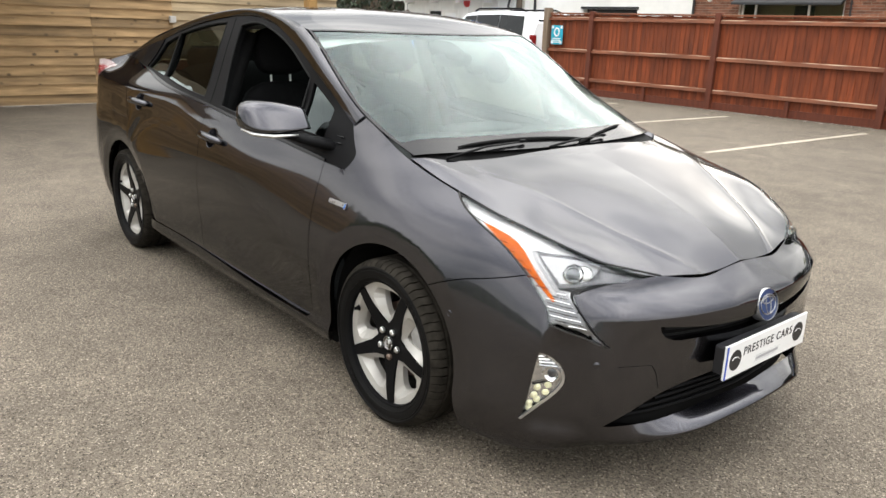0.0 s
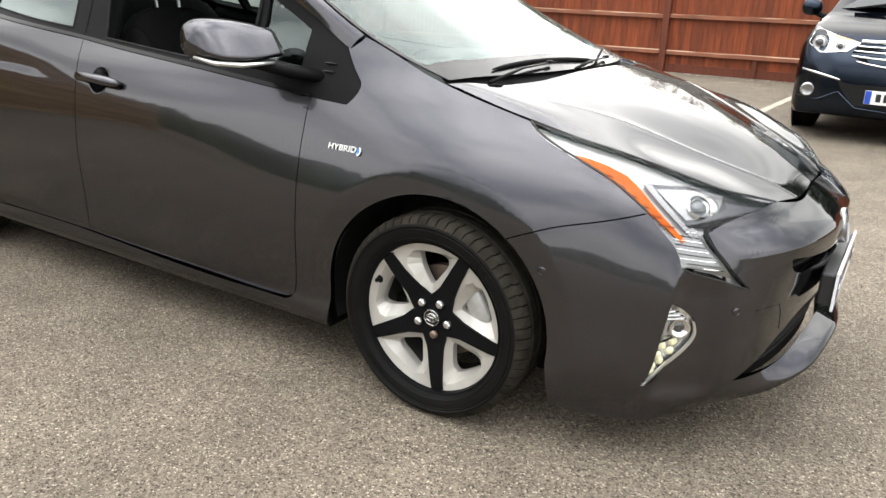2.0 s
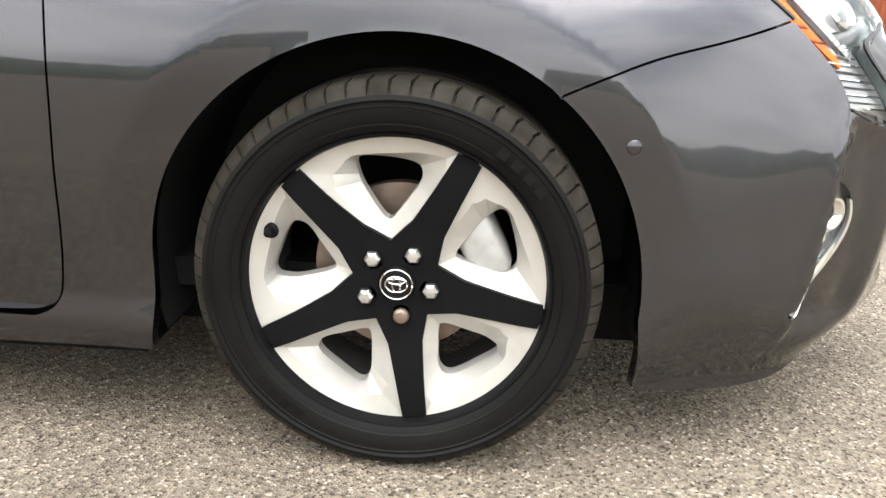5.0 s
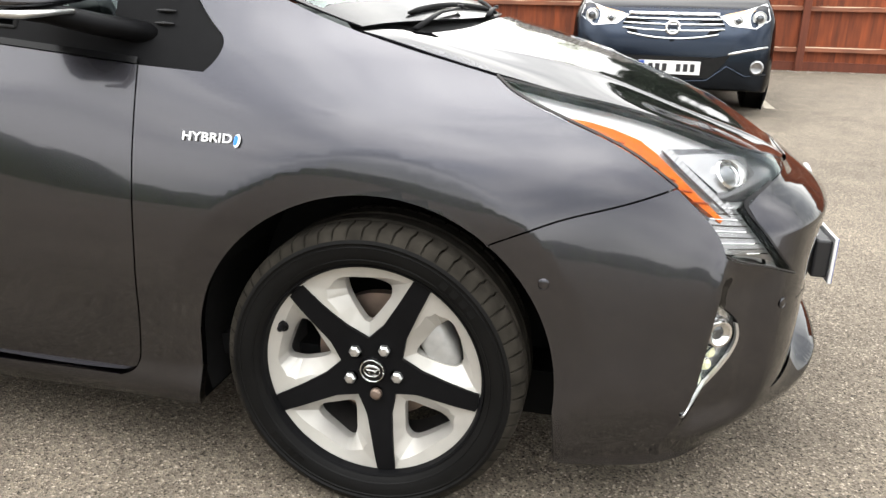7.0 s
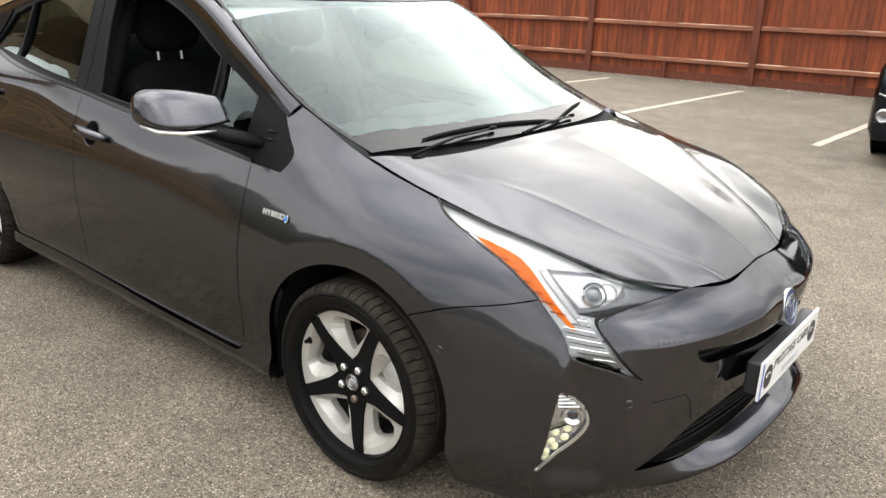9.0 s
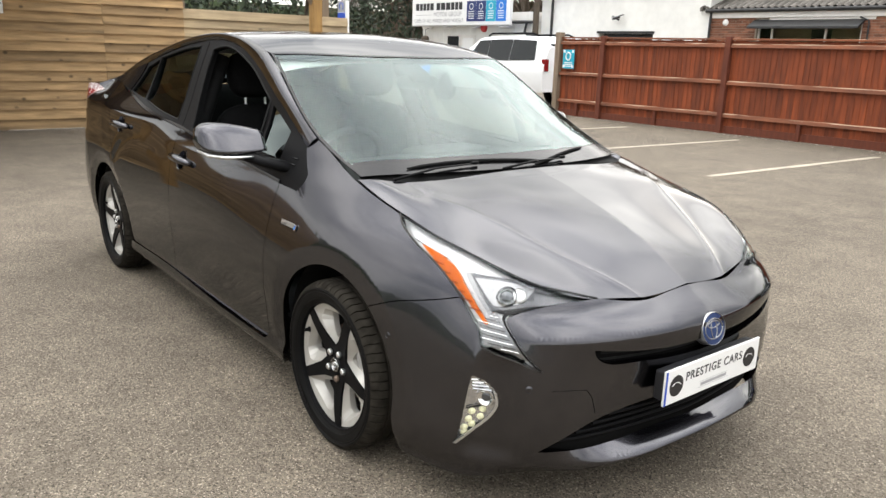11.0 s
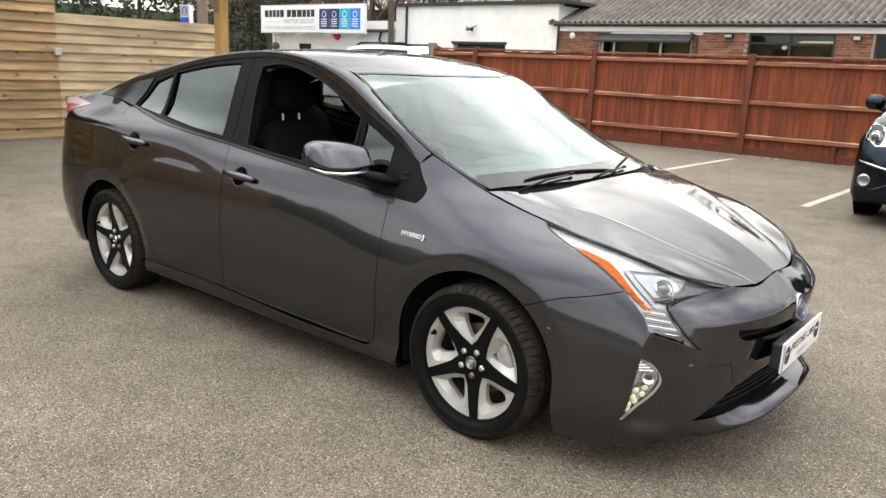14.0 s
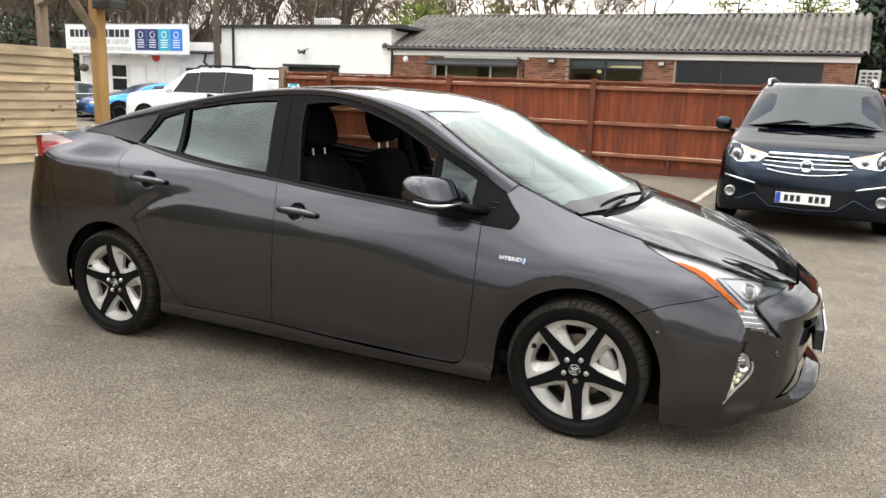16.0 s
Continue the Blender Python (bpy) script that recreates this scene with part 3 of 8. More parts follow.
def side(s, z):
    """The skin of nose, side and tail: places for distances s along the plan and heights z."""
    s, z = np.asarray(s, float).ravel(), np.asarray(z, float).ravel()
    base = np.c_[np.interp(s, _arc, _curve[:, 0]), np.interp(s, _arc, _curve[:, 1])]
    out = np.c_[np.interp(s, _arc, _out[:, 0]), np.interp(s, _arc, _out[:, 1])]
    d = spread(STATION, LEVEL, INSET, s, z)
    for ax in AXLES:
        r = np.hypot(base[:, 0] - ax, z - AXLE_Z)
        d = d - 0.013 * np.clip((0.432 - r) / 0.07, 0, 1) * step(0.2, 0.34, z)
    d = d + 0.010 * np.exp(-np.abs(z - 0.612) / 0.028) * step(0.74, 0.6, s) * step(0.06, 0.2, s)
    # corner edge beside the fog lamp, which lies set back in a hollow; a scoop under the bonnet's tip
    d = d - 0.024 * np.clip((cheek_edge(z) - s) / 0.04, 0, 1) * step(0.665, 0.735, s) * step(0.20, 0.27, z) * step(0.585, 0.50, z)
    d = d + 0.006 * np.exp(-np.abs(cheek_edge(z) - s) / 0.012) * step(0.18, 0.24, z) * step(0.62, 0.54, z)
    d = d - 0.008 * step(0.16, 0.36, s) * step(0.74, 0.6, s) * np.exp(-((z - 0.674) / 0.017) ** 2)
    # hollow that sweeps over the rear arch into the rear door
    off = z - 0.045 - np.interp(s, [3.0, 3.15, 3.416, 3.576, 3.677, 3.778, 3.859, 3.937, 4.05], [0.785, 0.807, 0.832, 0.835, 0.823, 0.795, 0.761, 0.707, 0.62])
    d = d - 0.0085 * np.exp(-(off / np.where(off > 0, 0.065, 0.030)) ** 2) * step(3.02, 3.50, s) * step(4.06, 3.88, s)
    p = base + out * d[:, None]
    return np.c_[p, z]


# bonnet, windscreen and roof as heights over the plan
BONNET_X = np.array([-0.25, -0.05, 0.15, 0.35, 0.55, 0.72, 0.85, 0.95])
BONNET_Y = np.array([0.0, 0.2, 0.4, 0.55, 0.66, 0.74])
BONNET_Z = np.array([(1.033, 1.032, 1.025, 1.012, 0.990, 0.965), (1.010, 1.008, 1.000, 0.988, 0.968, 0.945), (0.976, 0.972, 0.960, 0.943, 0.917, 0.888),
                     (0.922, 0.914, 0.898, 0.882, 0.862, 0.845), (0.845, 0.833, 0.810, 0.806, 0.799, 0.770), (0.766, 0.752, 0.735, 0.733, 0.700, 0.660),
                     (0.680, 0.668, 0.662, 0.635, 0.600, 0.560), (0.612, 0.598, 0.585, 0.550, 0.510, 0.470)])
ROOF_X = np.array([-3.35, -3.1, -2.75, -2.4, -2.1, -1.8, -1.5, -1.25, -1.05, -0.88, -0.6, -0.354, -0.06, 0.1])
ROOF_MID = np.array([1.10, 1.19, 1.295, 1.375, 1.422, 1.455, 1.472, 1.466, 1.448, 1.410, 1.290, 1.172, 1.035, 0.962])
ROOF_HALF = np.array([0.62, 0.62, 0.60, 0.585, 0.575, 0.575, 0.58, 0.59, 0.61, 0.632, 0.672, 0.698, 0.695, 0.69])
ROOF_EDGE = np.array([1.07, 1.14, 1.27, 1.345, 1.395, 1.432, 1.447, 1.435, 1.408, 1.367, 1.212, 1.074, 0.956, 0.905])
# upper edge of the black window surround
FRAME_X = np.array([-3.05, -2.74, -2.5, -2.327, -2.143, -1.913, -1.645, -1.48, -1.34, -1.169, -1.004, -0.832, -0.68, -0.528, -0.389])
FRAME_Y = np.array([0.655, 0.632, 0.620, 0.605, 0.595, 0.591, 0.592, 0.595, 0.603, 0.616, 0.638, 0.665, 0.686, 0.700, 0.718])
FRAME_Z = np.array([1.150, 1.225, 1.280, 1.320, 1.358, 1.390, 1.413, 1.418, 1.410, 1.382, 1.330, 1.260, 1.185, 1.110, 1.030])


# crease along each half of the bonnet
CREASE_LINE = ([-0.05, 0.05, 0.20, 0.30, 0.40, 0.50, 0.60, 0.65, 0.70, 0.75, 0.805, 0.86], [0.63, 0.61, 0.55, 0.505, 0.46, 0.414, 0.365, 0.335, 0.303, 0.27, 0.235, 0.205])


def bonnet(x, y):
    x, y = np.asarray(x, float).ravel(), np.abs(np.asarray(y, float).ravel())
    z = (cubic(BONNET_X, BONNET_Z, x) * cubic(BONNET_Y, np.eye(len(BONNET_Y)), y)).sum(1)
    off = np.abs(y - np.interp(x, *CREASE_LINE))
    ridge = (0.0022 * np.exp(-off / 0.007) + 0.0025 * np.exp(-off / 0.05)) * step(0.12, 0.42, x)
    kick = x - 0.17 + 0.17 * (y / 0.62) ** 2
    dent = np.where(kick < 0, np.clip(1 + kick / 0.15, 0, 1), step(0.42, 0.0, kick)) * step(0.68, 0.56, y)
    return z + ridge - 0.004 * step(0.12, 0.42, x) - 0.014 * dent


def roof(x, y):
    x, y = np.asarray(x, float).ravel(), np.abs(np.asarray(y, float).ravel())
    mid, half, edge = (cubic(ROOF_X, c, x) for c in (ROOF_MID, ROOF_HALF, ROOF_EDGE))
    u = y / half
    return mid - (mid - edge) * (0.7 * u ** 2 + 0.3 * u ** 4)

# ---- the yard ----
ground = Geo()
_r = [-400, -60, -30, -20, -12, -8, -5, -3, -1, 1, 3, 5, 8, 12, 20, 30, 60, 400]
GROUND_Z = 0.010
ground.add([(x, y, GROUND_Z) for y in _r for x in _r], [(j * len(_r) + i, j * len(_r) + i + 1, (j + 1) * len(_r) + i + 1, (j + 1) * len(_r) + i) for j in range(len(_r) - 1) for i in range(len(_r) - 1)])
ground = tagged(part("ground", ground, ASPHALT), "worn grey-brown tarmac of the car yard", "ground", kind="structure")


def bay_line(x0, y0, x1, y1):
    g = Geo()
    d = Vector((x1 - x0, y1 - y0, 0))
    n = Vector((-d.y, d.x, 0)).normalized() * 0.045
    k = 14
    top = []
    for i in range(k + 1):
        p = Vector((x0, y0, 0)) + d * (i / k)
        w = 1 + random.uniform(-0.12, 0.12)
        top += [p + n * w, p - n * w]
    v = [(p.x, p.y, GROUND_Z + 0.004) for p in top] + [(p.x, p.y, GROUND_Z - 0.002) for p in top]
    m = len(top)
    f = [(2 * i, 2 * i + 1, 2 * i + 3, 2 * i + 2) for i in range(k)] + [(2 * i, 2 * i + 2, m + 2 * i + 2, m + 2 * i) for i in range(k)] + [(2 * i + 3, 2 * i + 1, m + 2 * i + 1, m + 2 * i + 3) for i in range(k)]
    g.add(v, f)
    return tagged(part("bay_line", g, LINE_PAINT), "worn cream painted parking bay line on tarmac", "road marking", "parking bay lines", "structure")


for x0, y0, x1, y1 in ((-5.45, 6.2, -5.19, 10.35), (-2.99, 6.1, -2.80, 10.3), (-0.54, 6.1, -0.38, 10.3), (1.98, 6.1, 2.1, 10.3), (4.4, 6.1, 4.5, 10.3), (-7.85, 6.2, -7.6, 10.3)):
    bay_line(x0, y0, x1, y1)

# red-brown close-board fence along the bays
FY, FTOP = 11.2, 1.77
FENCE_POSTS = [-10.45, -9.13, -6.10, -2.97, 0.15, 3.25, 6.35, 9.45]
red_fence = thing("fence", "red-brown stained close-board timber fence with rails facing the yard", "fence", (-0.5, FY, 0), kind="structure")


def at_yard(ob, base):
    ob.location = Vector(ob.location) - Vector(base)
    return ob


for i, x in enumerate(FENCE_POSTS):
    if i == 0:
        h = FTOP + 0.10
        part("post", Geo().box(x - 0.07, x + 0.07, FY - 0.09, FY + 0.07, -0.05, h), WOOD_OLD, None, bevel=0.006).parent = red_fence
    else:
        part("post", Geo().box(x - 0.055, x + 0.055, FY - 0.075, FY + 0.045, -0.05, FTOP + 0.03), POST_RED, red_fence, bevel=0.006)
for a, b in zip(FENCE_POSTS[:-1], FENCE_POSTS[1:]):
    for z in (1.60, 0.92, 0.31):
        sag = random.uniform(-0.015, 0.015)
        g = Geo()
        g.add([(a + 0.05, FY - 0.045, z), (a + 0.05, FY + 0.012, z), (a + 0.05, FY + 0.012, z + 0.075), (a + 0.05, FY - 0.03, z + 0.06),
               (b - 0.05, FY - 0.045, z + sag), (b - 0.05, FY + 0.012, z + sag), (b - 0.05, FY + 0.012, z + 0.075 + sag), (b - 0.05, FY - 0.03, z + 0.06 + sag)],
              [(0, 1, 2, 3), (7, 6, 5, 4), (0, 4, 5, 1), (1, 5, 6, 2), (2, 6, 7, 3), (3, 7, 4, 0)])
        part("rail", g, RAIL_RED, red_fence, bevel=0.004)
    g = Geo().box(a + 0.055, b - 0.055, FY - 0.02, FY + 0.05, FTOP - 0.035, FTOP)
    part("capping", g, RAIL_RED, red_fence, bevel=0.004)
    g = Geo().box(a + 0.055, b - 0.055, FY + 0.0, FY + 0.03, 0.0, 0.15)
    part("gravel_board", g, POST_RED, red_fence, bevel=0.004)
    part("stub_post", Geo().box((a + b) / 2 - 0.03, (a + b) / 2 + 0.03, FY - 0.05, FY - 0.0, -0.02, 0.30), POST_RED, red_fence, bevel=0.004)
for ob in red_fence.children:
    at_yard(ob, red_fence.location)


# pale horizontal-board fence at the end of the yard
WX = -10.95
pale_fence = thing("fence", "weathered pale timber fence of overlapping horizontal boards", "fence", (WX, 0, 0), kind="structure")
PALE_RUNS = ((-3.0, 1.312, 0.0, 3.1), (1.318, 2.6, 0.0, 3.1), (2.6, 5.78, 0.0, 1.93), (-9.0, -3.0, 0.0, 3.1))
for y in (-9.0, -6.0, -3.0, -0.2, 2.6, 5.72):
    part("post", Geo().box(-0.12, -0.02, y - 0.05, y + 0.05, -0.05, 1.85 if y > 3 else 3.05), WOOD_OLD, pale_fence, bevel=0.005)

# timber canopy post with its brace
CANOPY = thing("canopy", "golden softwood canopy frame over the parking yard", "canopy", (-7.1, 3.0, 0))
part("post", Geo().box(-0.066, 0.066, -0.066, 0.066, 0.0, 2.75), WOOD_POST, CANOPY, bevel=0.008)
part("brace", Geo().tube([(0.0, -0.03, 1.95), (0.0, -0.55, 2.62)], [0.06, 0.06], 4), WOOD_OLD, CANOPY)
part("beam", Geo().box(-0.09, 0.09, -6.0, 0.35, 2.62, 2.84), WOOD_OLD, CANOPY, bevel=0.008)
part("beam", Geo().box(-4.85, 0.20, -0.08, 0.08, 2.62, 2.80, pose(0, 0, 0, 0, 0, -30.6)), WOOD_OLD, CANOPY, bevel=0.008)
part("post", Geo().box(-4.12, -3.98, 2.33, 2.47, 0.0, 2.65), WOOD_OLD, CANOPY, bevel=0.008)
part("post", Geo().box(-0.075, 0.075, -5.9, -5.75, 0.0, 2.65), WOOD_POST, CANOPY, bevel=0.008)
for k in range(6):
    part("rafter", Geo().box(-3.95, -0.25, -6.0 + 0.75 * k, -5.95 + 0.75 * k, 2.84, 2.96), WOOD_OLD, CANOPY, bevel=0.004)
part("roof_sheet", Geo().box(-4.0, -0.35, -6.2, -2.1, 2.96, 3.0), WOOD_OLD, CANOPY)

# ---- the parked grey hatchback ----
from mathutils.geometry import delaunay_2d_cdt


def side_of(u, v):
    """Skin of either side: negative distances lie on the car's left."""
    p = side(np.abs(u), v)
    p[:, 1] = np.where(u < 0, -p[:, 1], p[:, 1])
    return p


def facing(s, z, lift, mirror=False):
    """A frame on the skin: x along the body to the front, y up, z outwards."""
    e = 2e-3
    p = side_of(np.array([s]), np.array([z]))[0]
    a = side_of(np.array([s - e]), np.array([z]))[0] - side_of(np.array([s + e]), np.array([z]))[0]
    b = side_of(np.array([s]), np.array([z + e]))[0] - side_of(np.array([s]), np.array([z - e]))[0]
    x = Vector(a).normalized()
    n = x.cross(Vector(b)).normalized()
    y = n.cross(x).normalized()
    o = Vector(p) + n * lift
    m = Matrix(((x.x, y.x, n.x, o.x), (x.y, y.y, n.y, o.y), (x.z, y.z, n.z, o.z), (0, 0, 0, 1)))
    return Matrix.Diagonal((1, -1, 1, 1)) @ m if mirror else m


def bonnet_of(u, v):
    return np.c_[u, v, bonnet(u, v)]


def roof_of(u, v):
    return np.c_[u, v, roof(u, v)]


def run(*pts, n=10):
    """A smooth curve through the points."""
    p = np.array(pts, float)
    if len(p) < 3:
        return p
    k = np.r_[0, np.cumsum(np.hypot(*np.diff(p, axis=0).T))]
    return cubic(k, p, np.linspace(0, k[-1], n * (len(p) - 1) + 1))


def ring(*runs):
    """One closed outline from curves laid end to end."""
    p = np.vstack(runs)
    keep = [0]
    for i in range(1, len(p)):
        if np.hypot(*(p[i] - p[keep[-1]])) > 1e-4:
            keep.append(i)
    p = p[keep]
    return p[:-1] if np.hypot(*(p[0] - p[-1])) < 1e-4 else p


def arc(cx, cz, r, a0, a1, n=28):
    a = np.radians(np.linspace(a0, a1, n))
    return np.c_[cx + r * np.cos(a), cz + r * np.sin(a)]


def inside(poly, q):
    x, y = q[:, 0], q[:, 1]
    hit = np.zeros(len(q), bool)
    x0, y0 = poly[:, 0], poly[:, 1]
    x1, y1 = np.roll(x0, -1), np.roll(y0, -1)
    for a, b, c, d in zip(x0, y0, x1, y1):
        if b != d:
            hit ^= ((b > y) != (d > y)) & (x < (c - a) * (y - b) / (d - b) + a)
    return hit


def refine(poly, step_):
    out = []
    for a, b in zip(poly, np.roll(poly, -1, axis=0)):
        n = max(1, int(np.ceil(np.hypot(*(b - a)) / step_)))
        out.extend(a + (b - a) * i / n for i in range(n))
    return np.array(out)


def shrink(poly, g):
    area = 0.5 * np.sum(poly[:, 0] * np.roll(poly[:, 1], -1) - np.roll(poly[:, 0], -1) * poly[:, 1])
    d0, d1 = poly - np.roll(poly, 1, axis=0), np.roll(poly, -1, axis=0) - poly
    d0, d1 = d0 / np.maximum(np.linalg.norm(d0, axis=1), 1e-9)[:, None], d1 / np.maximum(np.linalg.norm(d1, axis=1), 1e-9)[:, None]
    t = d0 + d1
    t /= np.maximum(np.linalg.norm(t, axis=1), 1e-9)[:, None]
    return poly + np.c_[-t[:, 1], t[:, 0]] * g * np.sign(area)


def skin(name, outline, surf, mat, parent=None, step_=0.03, holes=(), gap=0.0017, depth=0.020, lift=0.0, mirror=False, label="", bulge=None, core=(-1.3, 0, 0.45), lines=()):
    """A panel: a flat outline laid on a surface, with turned-in edges."""
    outline = refine(shrink(np.asarray(outline, float), gap) if gap else np.asarray(outline, float), step_)
    holes = [refine(shrink(np.asarray(h, float), -gap), step_) for h in holes]
    lo, hi = outline.min(0), outline.max(0)
    gx, gy = np.meshgrid(np.arange(lo[0], hi[0], step_), np.arange(lo[1], hi[1], step_))
    gx = gx + (np.arange(gx.shape[0]) % 2)[:, None] * step_ / 2
    grid = np.c_[gx.ravel(), gy.ravel()]
    grid = grid[inside(outline, grid)]
    for h in holes:
        if len(grid):
            grid = grid[~inside(h, grid)]
    kept = []
    border = np.vstack([outline] + holes)
    for ln in lines:
        ln = np.asarray(ln, float)
        k = np.r_[0, np.cumsum(np.hypot(*np.diff(ln, axis=0).T))]
        q = np.linspace(0, k[-1], max(2, int(k[-1] / (0.5 * step_))))
        ln = np.c_[np.interp(q, k, ln[:, 0]), np.interp(q, k, ln[:, 1])]
        ok = inside(outline, ln) & (np.min(((ln[:, None] - border[None]) ** 2).sum(2), axis=1) > (0.3 * step_) ** 2)
        for h in holes:
            ok &= ~inside(h, ln)
        kept.append(ln[ok])
    lines = np.vstack(kept) if kept else np.zeros((0, 2))
    rim = np.vstack([outline] + holes + [lines])
    if len(grid):
        near = np.min(((grid[:, None, :] - rim[None]) ** 2).sum(2), axis=1) if len(grid) * len(rim) < 8e6 else np.ones(len(grid))
        grid = grid[near > (0.45 * step_) ** 2]
    pts = np.vstack([rim, grid])
    edges, loops, k = [], [], 0
    for lp in [outline] + holes:
        ids = list(range(k, k + len(lp)))
        loops.append(ids)
        edges += [(ids[i], ids[(i + 1) % len(ids)]) for i in range(len(ids))]
        k += len(lp)
    vs, _, fs, orig, _, _ = delaunay_2d_cdt([Vector(p) for p in pts], edges, [], 0, 1e-6)
    uv = np.array([tuple(v) for v in vs])
    fs = np.array([f for f in fs if len(f) == 3])
    mid = uv[fs].mean(1)
    ok = inside(outline, mid)
    for h in holes:
        ok &= ~inside(h, mid)
    fs = fs[ok]
    e = 4e-3

    def across(fn, q):
        n = np.cross(fn(q[:, 0] + e, q[:, 1]) - fn(q[:, 0] - e, q[:, 1]), fn(q[:, 0], q[:, 1] + e) - fn(q[:, 0], q[:, 1] - e))
        return n / np.maximum(np.linalg.norm(n, axis=1), 1e-12)[:, None]

    P, N = surf(uv[:, 0], uv[:, 1]), across(surf, uv)
    if np.mean(((P - np.array(core)) * N).sum(1)) < 0:
        N = -N
    P = P + N * lift
    if bulge is not None:
        way = 1.0 if np.mean((across(surf, uv) * N).sum(1)) > 0 else -1.0

        def proud(u, v):
            q = np.c_[u, v]
            return surf(u, v) + across(surf, q) * (way * (lift + bulge(q)))[:, None]

        P, N = proud(uv[:, 0], uv[:, 1]), way * across(proud, uv)
    tri = P[fs]
    face_n = np.cross(tri[:, 1] - tri[:, 0], tri[:, 2] - tri[:, 0])
    back = (face_n * N[fs[:, 0]]).sum(1) < 0
    fs[back] = fs[back][:, ::-1]
    verts, norms, faces = list(P), list(N), [tuple(f) for f in fs]
    where = {}
    for new_i, olds in enumerate(orig):
        for o in olds:
            where[o] = new_i
    if depth:
        for n_loop, ids in enumerate(loops):
            ids = [where[i] for i in ids if i in where]
            c = P[ids].mean(0)
            k = len(verts)
            for j, i in enumerate(ids):
                t = P[ids[(j + 1) % len(ids)]] - P[ids[j - 1]]
                o = np.cross(t, N[i])
                o /= max(np.linalg.norm(o), 1e-9)
                if (np.dot(o, P[i] - c) < 0) != (n_loop > 0):
                    o = -o
                verts += [P[i], P[i] - N[i] * depth]
                norms += [o, o]
            m = len(ids)
            for j in range(m):
                q = (j + 1) % m
                quad = (k + 2 * j, k + 2 * q, k + 2 * q + 1, k + 2 * j + 1)
                a, b, d = (np.array(verts[w]) for w in (quad[0], quad[1], quad[3]))
                faces.append(quad if np.dot(np.cross(b - a, d - a), norms[k + 2 * j + 1]) > 0 else quad[::-1])
    V, NN = np.array(verts), np.array(norms)
    NN /= np.maximum(np.linalg.norm(NN, axis=1), 1e-9)[:, None]
    if mirror:
        V[:, 1] *= -1
        NN[:, 1] *= -1
        faces = [f[::-1] for f in faces]
    me = bpy.data.meshes.new(name)
    me.from_pydata(V.tolist(), [], faces)
    me.shade_smooth()
    me.normals_split_custom_set_from_vertices(NN.tolist())
    me.update()
    return part(name, me, mat, parent, label)


car = thing("car", "dark grey metallic five-door hybrid hatchback, driver's window open, parked on tarmac", "car")
S0, S1 = float(s_at(0.0)), float(s_at(-2.7))
ARCH = 0.362

# shared seams, as distance along the body and height
HEAD_TOP = [(1.251, 0.885), (1.201, 0.875), (1.100, 0.856), (1.012, 0.840), (0.924, 0.820), (0.842, 0.799), (0.754, 0.775), (0.666, 0.752), (0.572, 0.735), (0.497, 0.720), (0.427, 0.705)]
HEAD_IN = [(0.427, 0.705), (0.528, 0.704), (0.641, 0.694), (0.710, 0.677), (0.745, 0.662)]
HEAD_HOOK = [(0.745, 0.662), (0.728, 0.630), (0.703, 0.600), (0.673, 0.563), (0.628, 0.522)]
HEAD_LOW = [(0.628, 0.522), (0.710, 0.548), (0.767, 0.562), (0.808, 0.577)]
HEAD_OUT = [(0.808, 0.577), (0.820, 0.615), (0.849, 0.652), (0.899, 0.700)]
HEAD_BACK = [(0.899, 0.700), (0.993, 0.763), (1.081, 0.802), (1.182, 0.842), (1.220, 0.861), (1.251, 0.885)]
SEAM = [(0.899, 0.700), (0.974, 0.681), (1.044, 0.665), (1.119, 0.648), (1.252, 0.598)]
NOSE_TOP = [(0.0, 0.694), (0.12, 0.688), (0.238, 0.681), (0.33, 0.689), (0.427, 0.705)]
DOOR_FRONT = [(2.045, 0.240), (2.012, 0.254), (1.990, 0.300), (1.968, 0.430), (1.951, 0.590), (1.950, 0.715), (1.955, 0.835), (1.958, 0.887)]
DOOR_MID = [(3.066, 0.262), (3.052, 0.450), (3.040, 0.720), (3.043, 0.825), (3.072, 0.985)]
DOOR_REAR = [(3.600, 0.268), (3.671, 0.285), (3.734, 0.372), (3.850, 0.535), (3.945, 0.705), (4.030, 0.855), (4.078, 0.965), (4.112, 1.030), (4.105, 1.104)]
BELT = [(1.823, 0.879), (1.958, 0.887), (2.244, 0.913), (2.546, 0.938), (2.873, 0.965), (3.072, 0.985), (3.401, 1.012), (3.816, 1.060), (4.061, 1.105)]
TRI = [(1.823, 0.879), (1.801, 0.903), (1.793, 0.933), (1.812, 0.957), (1.873, 1.030)]
TAIL_SEAM = [(4.545, 0.640), (4.580, 0.760), (4.640, 0.900), (4.720, 1.030)]

half_b = [run(*NOSE_TOP), run(*HEAD_IN), run(*HEAD_HOOK), run(*HEAD_LOW), run(*HEAD_OUT), run(*SEAM)]
_a0 = math.degrees(math.atan2(0.598 - AXLE_Z, 1.252 - S0))
half_b += [arc(S0, AXLE_Z, ARCH, _a0, 186, 18)]
half_b += [run((1.112, 0.19), (1.107, 0.148)), run((1.095, 0.142), (0.87, 0.135), (0.70, 0.163), (0.50, 0.208), (0.25, 0.234), (0.0, 0.242))]
half_b = np.vstack(half_b)
BUMPER = ring(half_b, (half_b * np.array([-1, 1]))[::-1])

